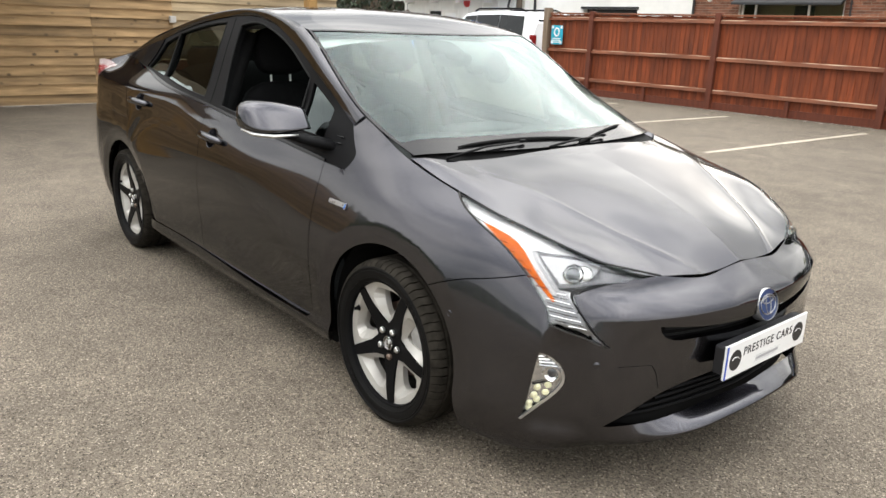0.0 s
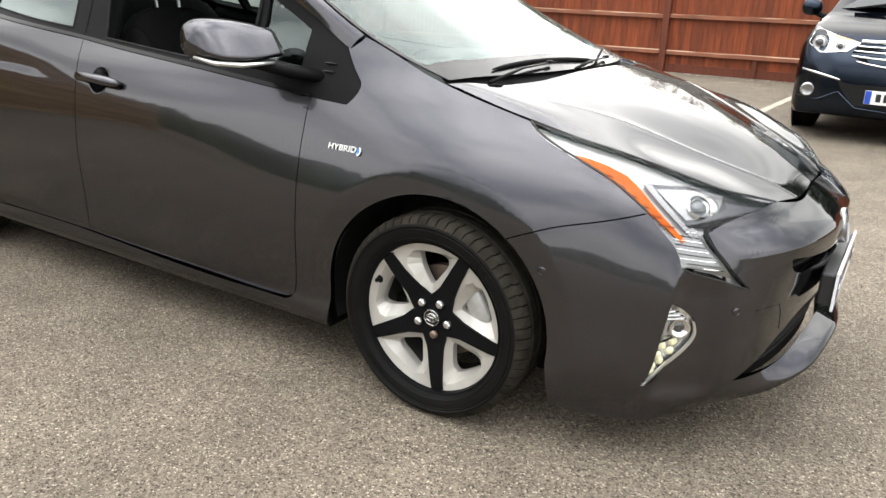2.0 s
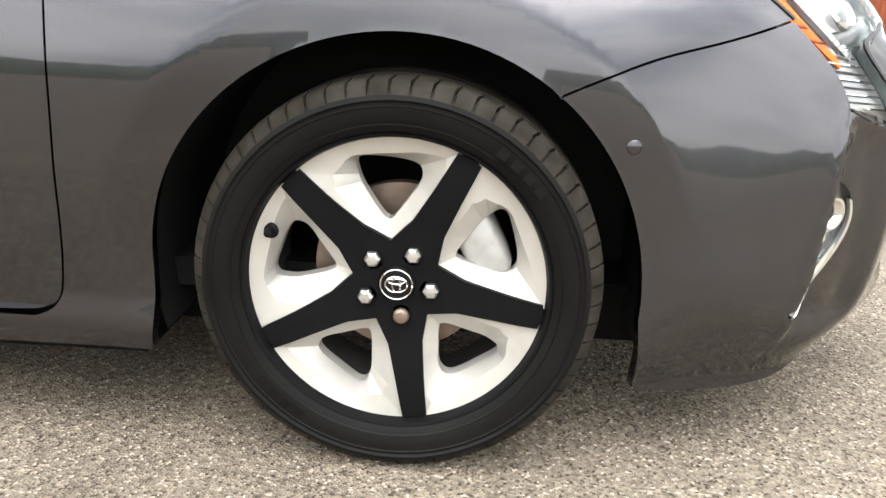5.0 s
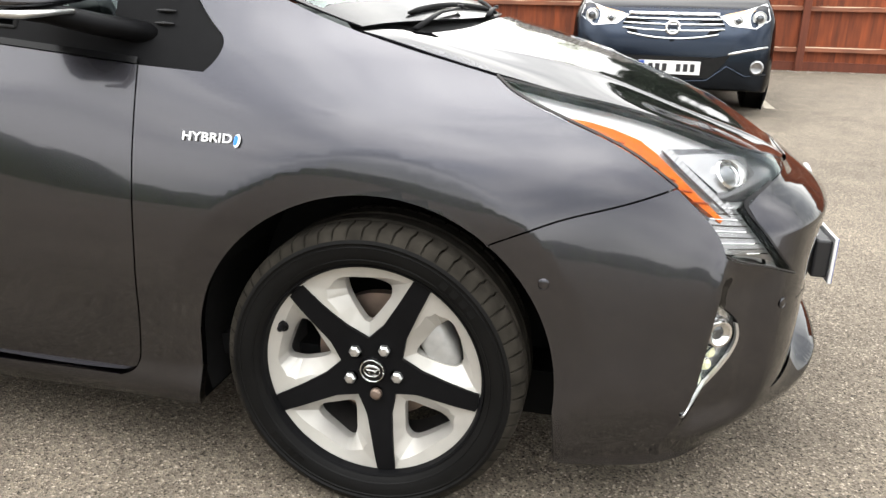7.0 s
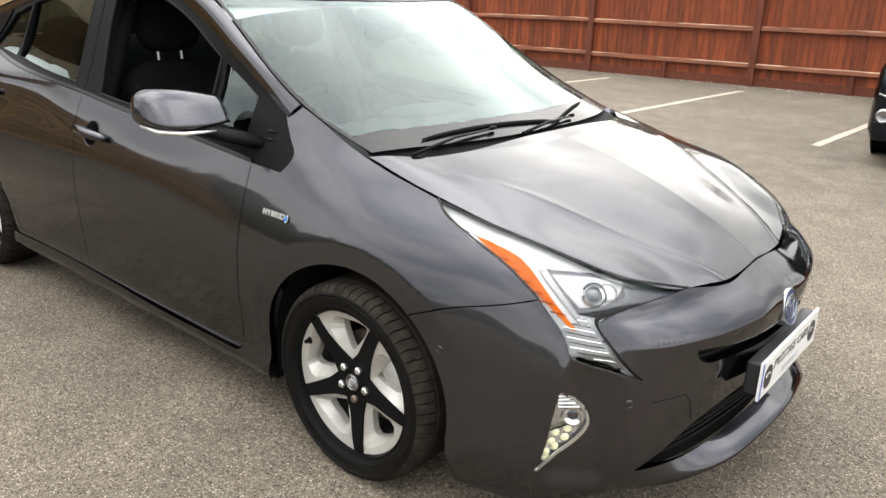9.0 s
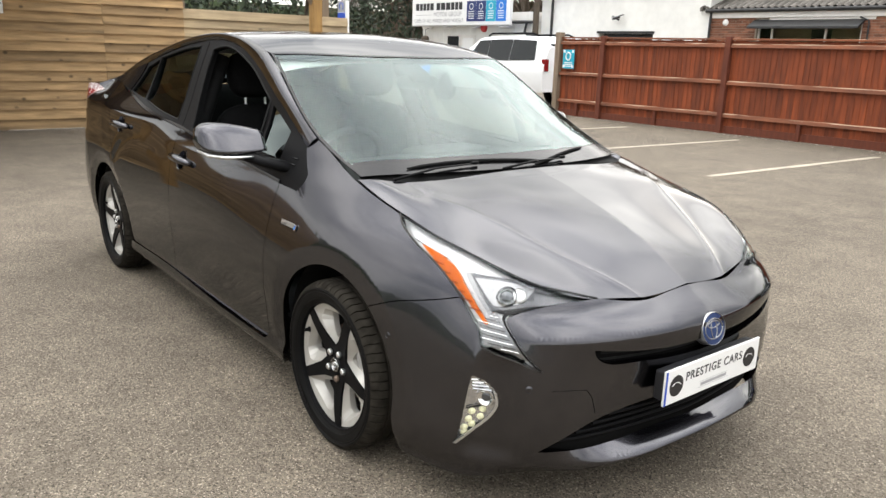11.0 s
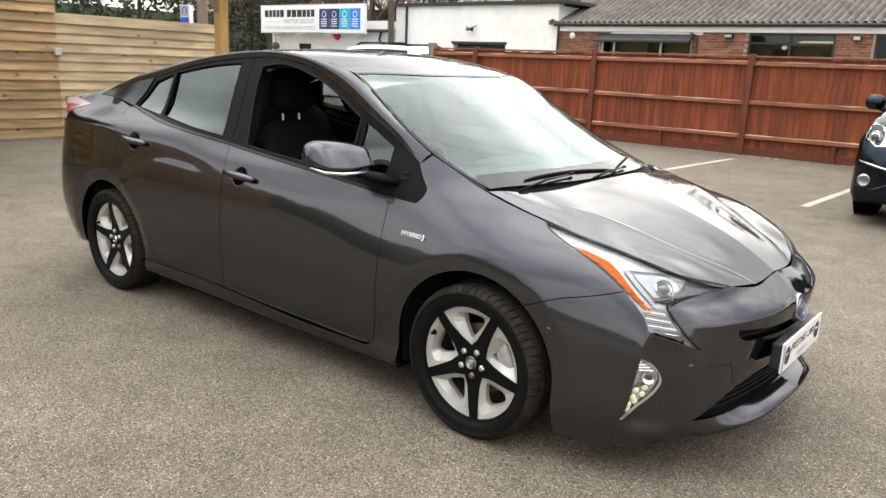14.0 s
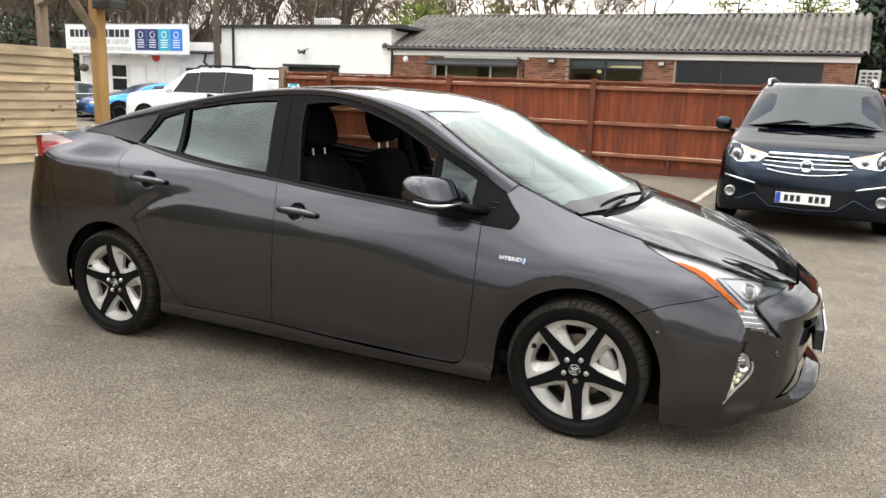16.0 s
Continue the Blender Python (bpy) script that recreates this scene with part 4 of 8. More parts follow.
FOG_IN = [(0.825, 0.490), (0.785, 0.465), (0.756, 0.436), (0.749, 0.408), (0.760, 0.376), (0.790, 0.338), (0.828, 0.300), (0.868, 0.262)]
FOG = ring(run(*FOG_IN), run((0.868, 0.262), (0.850, 0.335), (0.838, 0.415), (0.825, 0.490)))
SLOT_HALF = np.vstack([run((0.0, 0.554), (0.132, 0.552), (0.30, 0.559), (0.478, 0.580)), run((0.478, 0.580), (0.466, 0.556), (0.44, 0.538), (0.346, 0.526), (0.20, 0.519), (0.0, 0.515))])
SLOT = ring(SLOT_HALF, (SLOT_HALF * np.array([-1, 1]))[::-1])
LOW_HALF = np.vstack([run((0.0, 0.380), (0.20, 0.379), (0.33, 0.370), (0.46, 0.346), (0.55, 0.308), (0.625, 0.266)), run((0.625, 0.266), (0.5, 0.265), (0.30, 0.277), (0.0, 0.285))])
LOWER = ring(LOW_HALF, (LOW_HALF * np.array([-1, 1]))[::-1])


def lip_bulge(uv):
    """The chin below the lower intake runs out to a thin blade."""
    s, z = np.abs(uv[:, 0]), uv[:, 1]
    lip = 0.066 * np.clip((np.interp(s, [0.0, 0.3, 0.5, 0.625], [0.288, 0.280, 0.268, 0.262]) - z) / 0.04, 0, 1) * step(0.68, 0.25, s)
    return lip


FLARE = [arc(k * c, AXLE_Z, r, 0, 180, 90) for c in (S0, S1) for r in (0.4325,) for k in (1, -1)]


def cup_hole(s, z):
    a = np.linspace(0, 2 * math.pi, 36, endpoint=False)
    return np.c_[s + 0.008 + 0.047 * np.cos(a), z + 0.002 + 0.044 * np.sin(a)]


CHEEKS = [[(k * (cheek_edge(z_) - o), z_) for z_ in np.linspace(0.16, 0.60, 40)] for k in (1, -1) for o in (0.0, 0.012, 0.05)]
bumper = skin("front_bumper", BUMPER, side_of, PAINT, car, 0.015, [FOG, FOG * np.array([-1, 1]), SLOT, LOWER], bulge=lip_bulge, lines=CHEEKS + [[(k * s_, z_ - o) for s_, z_ in ((0.0, 0.288), (0.3, 0.280), (0.5, 0.268), (0.8, 0.262))] for k in (1, -1) for o in (0.0, 0.039)] + [[(-0.7, 0.612), (0.7, 0.612)]] + FLARE)
for sg in (1, -1):
    mi = sg < 0
    # front wing
    wing = ring(run((1.534, 0.957), (1.42, 0.926), (1.33, 0.904), (1.251, 0.885)), run(*HEAD_BACK)[::-1], run(*SEAM), arc(S0, AXLE_Z, ARCH, _a0, 0, 2)[:1],
                arc(S0, AXLE_Z, ARCH, 180 - math.degrees(math.acos((S0 - 1.252) / ARCH)), 2, 40), run((1.851, 0.235), (1.860, 0.192)), run((1.860, 0.192), (2.5, 0.184), (3.3, 0.196), (S1 - ARCH, 0.208)), run((S1 - ARCH, 0.266), (3.60, 0.268), (3.066, 0.262), (2.351, 0.240), (2.045, 0.240)), run(*DOOR_FRONT),
                run((1.958, 0.887), (1.823, 0.879)), run(*TRI), run((1.873, 1.030), (1.835, 1.068)), run((1.835, 1.068), (1.72, 1.025), (1.62, 0.985), (1.534, 0.957)))
    skin("front_wing", wing, side_of, PAINT, car, 0.014, mirror=mi, lines=FLARE, bulge=lambda uv: 0.019 * step(0.285, 0.215, uv[:, 1]) * step(1.70, 1.85, uv[:, 0]), label="front wing running into the sill")
    front_door = skin("front_door", ring(run(*DOOR_FRONT), run(*BELT[1:6]), run(*DOOR_MID)[::-1], run((3.066, 0.262), (2.665, 0.248), (2.351, 0.240), (2.10, 0.236), (2.045, 0.240))), side_of, PAINT, car, 0.018, [cup_hole(2.905 - 0.0, 0.852)], mirror=mi)
    rear_door = skin("rear_door", ring(run(*DOOR_MID), run(*BELT[5:9]), run((4.061, 1.105), (4.105, 1.104)), run(*DOOR_REAR)[::-1], run((3.600, 0.268), (3.363, 0.266), (3.066, 0.262))), side_of, PAINT, car, 0.018, [cup_hole(3.865, 0.932)], mirror=mi)
    quarter = ring(run(*DOOR_REAR), run((4.105, 1.104), (4.20, 1.122), (4.30, 1.136), (4.56, 1.153)), run((4.56, 1.153), (4.62, 1.137), (4.70, 1.09), (4.720, 1.030)), run(*TAIL_SEAM)[::-1], arc(S1, AXLE_Z, ARCH, 40, 180, 40), run((S1 - ARCH, 0.262), (3.72, 0.262), (3.600, 0.268)))
    skin("rear_quarter", quarter, side_of, PAINT, car, 0.018, mirror=mi, lines=FLARE)
    # black window surround with its openings
    fs = s_at(FRAME_X)
    frame_top = np.c_[fs, FRAME_Z][::-1]
    surround = ring(run(*BELT), run((4.061, 1.105), (4.30, 1.135), (4.53, 1.150)), frame_top[::-1], run((1.873, 1.030), (1.812, 0.957), (1.793, 0.933), (1.801, 0.903), (1.823, 0.879)))
    w_front = ring(run((2.238, 0.948), (2.55, 0.965), (2.955, 0.996)), run((2.955, 0.996), (2.992, 1.15), (3.015, 1.30), (3.015, 1.372)), run((3.015, 1.372), (2.86, 1.388), (2.70, 1.364), (2.57, 1.328), (2.45, 1.284), (2.33, 1.226), (2.240, 1.180)), run((2.240, 1.180), (2.238, 0.948)))
    w_fixed = ring(run((2.022, 0.972), (2.205, 0.982)), run((2.205, 0.982), (2.206, 1.163)), run((2.206, 1.163), (2.11, 1.118), (2.022, 1.074)), run((2.022, 1.074), (2.022, 0.972)))
    w_rear = ring(run((3.155, 1.022), (3.41, 1.042), (3.752, 1.083)), run((3.752, 1.083), (3.779, 1.313)), run((3.779, 1.313), (3.60, 1.345), (3.39, 1.372), (3.195, 1.386)), run((3.195, 1.386), (3.182, 1.2), (3.155, 1.022)))
    w_quarter = ring(run((3.784, 1.086), (4.045, 1.116)), run((4.045, 1.116), (3.99, 1.20), (3.955, 1.256)), run((3.955, 1.256), (3.809, 1.302)), run((3.809, 1.302), (3.784, 1.086)))
    skin("window_surround", surround, side_of, BLACK_TRIM, car, 0.03, [w_front, w_fixed, w_rear, w_quarter], mirror=mi, lift=-0.004, gap=0.001, depth=0.03, label="black window frames and pillar covers")
    split = run((3.072, 0.985), (3.085, 1.15), (3.098, 1.30), (3.100, 1.405))
    skin("pillar_seam", ring(split, (split + np.array([0.007, 0.0]))[::-1]), side_of, UNDER, car, 0.03, mirror=mi, lift=-0.0032, gap=0.0, depth=0.004)
    for name_, edge_, under_ in (("window_seal", w_front, front_door), ("window_seal", w_rear, rear_door)):
        loop = np.vstack([edge_, edge_[:1]])
        part(name_, Geo().tube([facing(u, v, -0.006, mi) @ Vector((0, 0, 0)) for u, v in loop], 0.0055, 6, caps=False), BLACK_DULL, under_, smooth="all")
    if sg < 0:
        skin("front_window", w_front, side_of, TINTED, front_door, 0.05, mirror=mi, lift=-0.016, gap=-0.004, depth=0, label="clear tinted door glass")
    skin("fixed_window", w_fixed, side_of, TINTED, front_door, 0.04, mirror=mi, lift=-0.012, gap=-0.004, depth=0)
    skin("rear_window", w_rear, side_of, TINTED, rear_door, 0.04, mirror=mi, lift=-0.014, gap=-0.004, depth=0)
    skin("quarter_window", w_quarter, side_of, TINTED, rear_door, 0.04, mirror=mi, lift=-0.014, gap=-0.004, depth=0)
    # black blade behind the rear door glass
    skin("rear_pillar_cover", ring(run((4.07, 1.112), (4.30, 1.139), (4.525, 1.153)), run((4.50, 1.165), (4.25, 1.222), (3.985, 1.272)), run((3.985, 1.272), (4.02, 1.19), (4.07, 1.112))), side_of, BLACK_GLOSS, car, 0.03, mirror=mi, lift=0.003, gap=0.0, depth=0.008)
    # bright strip along the belt
    strip = np.vstack([run(*BELT[1:9]), (run(*BELT[1:9]) + np.array([0, 0.012]))[::-1]])
    skin("belt_strip", ring(strip), side_of, BLACK_GLOSS, car, 0.02, mirror=mi, lift=0.004, gap=0.0, depth=0.006)

    # roof rail and windscreen pillar, between the window frame and the roof
    g = Geo()
    xs = np.linspace(-3.05, -0.380, 70)
    fy, fz = np.interp(xs, FRAME_X, FRAME_Y), cubic(FRAME_X, FRAME_Z, xs)
    fy = cubic(FRAME_X, FRAME_Y, xs)
    ry, rz = cubic(ROOF_X, ROOF_HALF, xs + 0.035), cubic(ROOF_X, ROOF_EDGE, xs + 0.035)
    rows = 7
    for i in range(len(xs)):
        for j in range(rows):
            t = j / (rows - 1)
            b = (0.003 + 0.009 * float(step(-0.42, -0.75, xs[i]))) * math.sin(math.pi * t)
            g.v.append((xs[i] + 0.035 * t, -sg * (fy[i] + (ry[i] - fy[i]) * t + b), fz[i] + (rz[i] - fz[i]) * t + b))
    for i in range(len(xs) - 1):
        for j in range(rows - 1):
            g.f.append((i * rows + j, i * rows + j + 1, (i + 1) * rows + j + 1, (i + 1) * rows + j))
    part("roof_rail", g, PAINT, car, smooth="all")

# bonnet
bh = np.vstack([run((0.118, 0.0), (0.109, -0.252), (0.044, -0.576), (-0.052, -0.703)), run((-0.052, -0.703), (0.05, -0.706), (0.203, -0.698)),
                run((0.203, -0.698), (0.281, -0.692), (0.355, -0.685), (0.428, -0.672), (0.498, -0.652), (0.561, -0.626), (0.619, -0.595), (0.674, -0.558), (0.721, -0.511), (0.760, -0.452), (0.787, -0.384)),
                run((0.785, -0.384), (0.804, -0.303), (0.823, -0.222)), run((0.823, -0.222), (0.827, -0.111), (0.826, 0.0))])
BONNET = ring(bh, (bh * np.array([1, -1]))[::-1])
CREASE = [[(x, k * (y + o)) for x, y in zip(*CREASE_LINE)] for k in (1, -1) for o in (-0.014, -0.006, 0.0, 0.006, 0.014)]
CREASE += [[(0.17 - 0.17 * (y / 0.62) ** 2 + o, y) for y in np.linspace(-0.60, 0.60, 60)] for o in (-0.012, 0.0, 0.012)]
skin("bonnet", BONNET, bonnet_of, PAINT, car, 0.012, depth=0.008, lines=CREASE)
# windscreen
wh = np.vstack([run((0.085, 0.0), (0.07, -0.25), (0.01, -0.52), (-0.06, -0.680)), run((-0.06, -0.680), (-0.354, -0.694), (-0.60, -0.668), (-0.865, -0.627)), run((-0.865, -0.627), (-0.80, -0.40), (-0.765, -0.2), (-0.755, 0.0))])
SCREEN_RING = ring(wh, (wh * np.array([1, -1]))[::-1])
skin("windscreen", SCREEN_RING, roof_of, SCREEN, car, 0.035, depth=0, gap=0.0, lift=0.002, label="raked windscreen with faint green tint")
inner = SCREEN_RING.copy()
inner = shrink(inner, 0.011)
inner[:, 0] -= 0.085 * step(-0.16, -0.04, inner[:, 0])
skin("screen_border", SCREEN_RING, roof_of, BLACK_GLOSS, car, 0.03, [inner], gap=0.0, depth=0.004, lift=0.0045, label="black printed border of the windscreen")
# roof skin
rh = np.vstack([run((-0.765, 0.0), (-0.775, -0.2), (-0.81, -0.40), (-0.872, -0.62)), np.c_[np.linspace(-0.90, -3.08, 40), -cubic(ROOF_X, ROOF_HALF, np.linspace(-0.90, -3.08, 40))], run((-3.12, -0.5), (-3.2, -0.25), (-3.22, 0.0))])
bk = np.vstack([run((-2.34, 0.0), (-2.36, -0.3), (-2.42, -0.47)), run((-2.42, -0.47), (-2.7, -0.50), (-3.02, -0.53)), run((-3.02, -0.53), (-3.08, -0.3), (-3.10, 0.0))])
REAR_RING = ring(bk, (bk * np.array([1, -1]))[::-1])
skin("roof", ring(rh, (rh * np.array([1, -1]))[::-1]), roof_of, PAINT, car, 0.035, [REAR_RING], gap=0.0, depth=0.03)
skin("rear_screen", REAR_RING, roof_of, TINTED, car, 0.05, depth=0, gap=0.0, lift=-0.006, label="tinted rear screen")
# tail: bumper and hatch
tail_half = np.vstack([run((S1 + ARCH, AXLE_Z), (S1 + ARCH - 0.006, 0.238)), run((S1 + ARCH - 0.006, 0.238), (4.62, 0.228), (4.8, 0.213), (5.2, 0.21), (S_END, 0.22))[1:], run((S_END, 1.0), (5.3, 0.997), (4.95, 0.99), (4.80, 0.99), (4.735, 1.01), (4.720, 1.030)), run(*TAIL_SEAM)[::-1], arc(S1, AXLE_Z, ARCH, 64, 0, 16)])
for sg in (1, -1):
    skin("rear_bumper", ring(tail_half), side_of, PAINT, car, 0.035, gap=0.0015, mirror=sg < 0)
    lamp = ring(run((4.555, 1.090), (4.62, 1.108), (4.665, 1.119), (4.72, 1.124), (4.775, 1.118)), run((4.775, 1.118), (4.765, 1.080), (4.745, 1.050), (4.728, 1.018)), run((4.728, 1.018), (4.66, 1.056), (4.565, 1.086)))
    tl = skin("tail_lamp", lamp, side_of, CLEAR, car, 0.02, lift=0.006, depth=0.008, gap=0.0, mirror=sg < 0, label="clear and red tail lamp")
    skin("red_lens", ring(run((4.635, 1.080), (4.68, 1.086), (4.72, 1.087), (4.762, 1.080)), run((4.762, 1.080), (4.748, 1.054), (4.731, 1.026)), run((4.731, 1.026), (4.68, 1.052), (4.635, 1.080))), side_of, RED_LENS, tl, 0.02, lift=0.004, depth=0.008, gap=0.0, mirror=sg < 0)
    skin("lamp_frame", lamp, side_of, LAMP_PINK, tl, 0.02, lift=0.002, depth=0.004, gap=0.0, mirror=sg < 0)

    skin("tail_panel", ring(run((4.735, 0.985), (S_END, 0.985)), run((S_END, 1.118), (4.775, 1.114))), side_of, RED_LENS, car, 0.03, lift=-0.02, gap=0.0, depth=0.0, mirror=sg < 0, label="dark red panel between the tail lamps")
# painted tail deck between the rear screen and the quarters
deck = Geo()
ss = np.linspace(4.28, 2 * S_END - 4.28, 81)
for s in ss:
    k = 1.0 if s <= S_END else -1.0
    u = s if s <= S_END else 2 * S_END - s
    z = float(np.interp(u, [4.28, 4.50, 4.56, 4.62, 4.665, 4.72, 4.775, 4.95, S_END], [1.120, 1.145, 1.150, 1.137, 1.124, 1.122, 1.117, 1.117, 1.117]))
    p = side(np.array([u]), np.array([z]))[0]
    q = np.array([max(p[0] + 0.10, -3.17), max(p[1] * 0.8, -0.605)])
    zq = float(roof(q[0], q[1])[0]) + 0.002
    for t in (0.0, 0.12, 0.5, 1.0):
        deck.v.append((p[0] + (q[0] - p[0]) * t, k * (p[1] + (q[1] - p[1]) * t), z + (zq - z) * t + 0.012 * math.sin(math.pi * t)))
deck.f = [(i * 4 + j, i * 4 + j + 1, (i + 1) * 4 + j + 1, (i + 1) * 4 + j) for i in range(80) for j in range(3)]
part("tail_deck", deck, PAINT, car, smooth="all")

# dark inner shells that close the gaps
inner_b = ring(run((0.0, 0.60), (0.4, 0.62), (0.60, 0.69), (0.9, 0.78), (1.25, 0.86), (1.53, 0.93)), run((1.53, 0.93), (1.78, 0.85), (1.98, 0.86), (2.6, 0.92), (3.4, 0.985), (4.1, 1.07), (4.6, 1.12)), run((4.6, 1.12), (4.7, 1.0), (4.52, 0.62)), arc(S1, AXLE_Z, 0.40, 40, 180, 20), run((3.72, 0.2), (2.6, 0.17), (1.9, 0.18)), arc(S0, AXLE_Z, 0.40, 0, 180, 20), run((1.07, 0.24), (0.8, 0.23), (0.0, 0.25)))
for sg in (1, -1):
    skin("inner_shell", inner_b, side_of, UNDER, car, 0.05, lift=-0.03, depth=0, gap=0.0, mirror=sg < 0)
skin("inner_bonnet", ring(np.vstack([bh * np.array([0.93, 0.96]), (bh * np.array([0.93, -0.96]))[::-1]])), bonnet_of, UNDER, car, 0.06, lift=-0.035, depth=0, gap=0.0)
part("underbody", Geo().box(-3.3, 0.60, -0.62, 0.62, 0.145, 0.25), UNDER, car)
for y_ in (-0.70, 0.70):
    part("floor_edge", Geo().box(-2.30, -0.42, y_ - 0.075, y_ + 0.075, 0.150, 0.24), UNDER, car)
for sg in (1, -1):
    for ax in AXLES:
        g = Geo()
        a = np.radians(np.linspace(-16, 196, 26))
        g.add([(ax + 0.385 * math.cos(t), -sg * y, AXLE_Z + 0.385 * math.sin(t)) for t in a for y in (0.80, 0.50)], [(2 * i, 2 * i + 1, 2 * i + 3, 2 * i + 2) for i in range(25)])
        g.add([(ax + 0.385 * math.cos(t), -sg * 0.50, AXLE_Z + 0.385 * math.sin(t)) for t in a] + [(ax, -sg * 0.50, AXLE_Z - 0.1)], [(i, i + 1, 26) for i in range(25)])
        part("wheel_arch_liner", g, BLACK_DULL, car)

# ---- lamps, grilles, badges and fittings of the car ----
HEAD = ring(run(*HEAD_TOP), run(*HEAD_IN), run(*HEAD_HOOK), run(*HEAD_LOW), run(*HEAD_OUT), run(*HEAD_BACK))
AMBER_RING = ring(np.array([(1.106, 0.823), (1.060, 0.816), (1.010, 0.803), (0.960, 0.785), (0.930, 0.765), (0.895, 0.733), (0.845, 0.686), (0.800, 0.645), (0.806, 0.638), (0.850, 0.672), (0.900, 0.709), (0.960, 0.747), (1.010, 0.774), (1.060, 0.800)]))


def patch(name, outline, mat, parent, lift, mirror, depth=0.004, step_=0.02, label=""):
    return skin(name, outline, side_of, mat, parent, step_, lift=lift, gap=0.0, depth=depth, mirror=mirror, label=label)


for sg in (1, -1):
    mi = sg < 0
    lens = patch("headlight", HEAD, CLEAR, car, 0.001, mi, 0.03, 0.022, "clear headlight with amber side strip")
    patch("housing", HEAD, SILVER_IN, lens, -0.030, mi, 0.0, 0.025, "bright silver reflector housing")
    patch("edge_trim", ring(run(*HEAD_BACK), (run(*HEAD_BACK) + np.array([-0.002, 0.0035]))[::-1]), ALLOY_DARK, lens, 0.002, mi)
    patch("amber_strip", AMBER_RING, AMBER, lens, -0.012, mi, 0.012, 0.02, "orange side reflector")
    for k in range(6):
        t = 0.10 + 0.155 * k
        s_, z_ = 1.035 - 0.215 * t, 0.798 - 0.138 * t
        part("amber_rib", Geo().tube([facing(s_ + 0.020, z_ + 0.000, -0.0115, mi) @ Vector((0, 0, 0)), facing(s_ - 0.020, z_ - 0.004, -0.0115, mi) @ Vector((0, 0, 0))], 0.0019, 6), AMBER_DARK, lens)
    patch("bezel_surround", ring(run((0.896, 0.772), (0.791, 0.769), (0.636, 0.758), (0.527, 0.732), (0.424, 0.704)), run((0.424, 0.700), (0.598, 0.689), (0.752, 0.674), (0.802, 0.679)), run((0.802, 0.679), (0.896, 0.772))), LAMP_SMOKE, lens, -0.022, mi, 0.0)
    patch("bezel_shade", ring(run((0.802, 0.679), (0.770, 0.684), (0.690, 0.697), (0.598, 0.703), (0.470, 0.706)), run((0.470, 0.702), (0.598, 0.690), (0.752, 0.675), (0.802, 0.679))), BLACK_GLOSS, lens, -0.0205, mi, 0.0)
    patch("lamp_bezel", ring(run((0.874, 0.760), (0.791, 0.760), (0.700, 0.753), (0.655, 0.745)), run((0.655, 0.745), (0.685, 0.718), (0.725, 0.701), (0.792, 0.692)), run((0.792, 0.692), (0.874, 0.760))), BEZEL_GREY, lens, -0.0195, mi, 0.0, 0.02, "silver-grey ribbed lamp bezel")
    for k in range(6):
        s_ = 0.700 - 0.008 * k
        part("bezel_rib", Geo().tube([facing(s_, float(np.interp(s_, [0.59, 0.66, 0.72], [0.734, 0.716, 0.701])), -0.0185, mi) @ Vector((0, 0, 0)), facing(s_ - 0.004, float(np.interp(s_, [0.59, 0.68], [0.737, 0.750])), -0.0192, mi) @ Vector((0, 0, 0))], 0.0007, 5), ALLOY_DARK, lens)
    hook = run(*HEAD_IN[2:], *HEAD_HOOK[1:])
    patch("dark_edge", ring(hook, (hook + np.array([0.010, 0.004]))[::-1]), BLACK_GLOSS, lens, 0.0025, mi)
    top = run(*HEAD_TOP)
    patch("dark_edge", ring(top, (top + np.array([0.0, -0.004]))[::-1]), BLACK_GLOSS, lens, 0.0015, mi)
    low = run(*HEAD_LOW)
    patch("chrome_edge", ring(low, (low + np.array([0.0, 0.003]))[::-1]), ALLOY_DARK, lens, 0.0025, mi)
    patch("light_guide", ring(run((0.912, 0.768), (0.850, 0.712), (0.779, 0.648)), run((0.772, 0.654), (0.836, 0.716), (0.893, 0.771))), BEZEL_GREY, lens, -0.012, mi, 0.008)
    for k in range(16):
        t = (k + 0.5) / 16
        s_, z_ = 0.903 - 0.127 * t, 0.7685 - 0.117 * t
        part("guide_rib", Geo().tube([facing(s_ + 0.007, z_ - 0.004, -0.0115, mi) @ Vector((0, 0, 0)), facing(s_ - 0.007, z_ + 0.004, -0.0118, mi) @ Vector((0, 0, 0))], 0.0007, 5), ALLOY_DARK, lens)
    patch("indicator_cluster", ring(run((0.836, 0.640), (0.800, 0.660), (0.776, 0.676)), run((0.776, 0.676), (0.746, 0.640), (0.712, 0.595), (0.674, 0.550)), run((0.674, 0.550), (0.740, 0.566), (0.814, 0.586)), run((0.814, 0.586), (0.836, 0.640))), BEZEL_GREY, lens, -0.016, mi, 0.0, 0.015)
    for k in range(9):
        z_ = 0.662 - 0.0115 * k
        s0_, s1_ = float(np.interp(z_, [0.560, 0.586, 0.640, 0.665], [0.722, 0.812, 0.834, 0.796])), float(np.interp(z_, [0.55, 0.595, 0.64, 0.676], [0.676, 0.714, 0.748, 0.776]))
        part("reflector_rib", Geo().tube([facing(u, z_ + 0.10 * (u - s1_), -0.013, mi) @ Vector((0, 0, 0)) for u in np.linspace(s0_ - 0.004, s1_ + 0.006, 4)], 0.0013, 5), ALLOY_DARK if k % 2 else CHROME, lens)
    m = facing(0.752, 0.721, -0.030, mi)
    part("projector_ring", Geo().lathe([(0.0315, 0.0), (0.0315, 0.016), (0.028, 0.020), (0.025, 0.016), (0.025, 0.004)], m, 32), CHROME, lens, smooth=True)
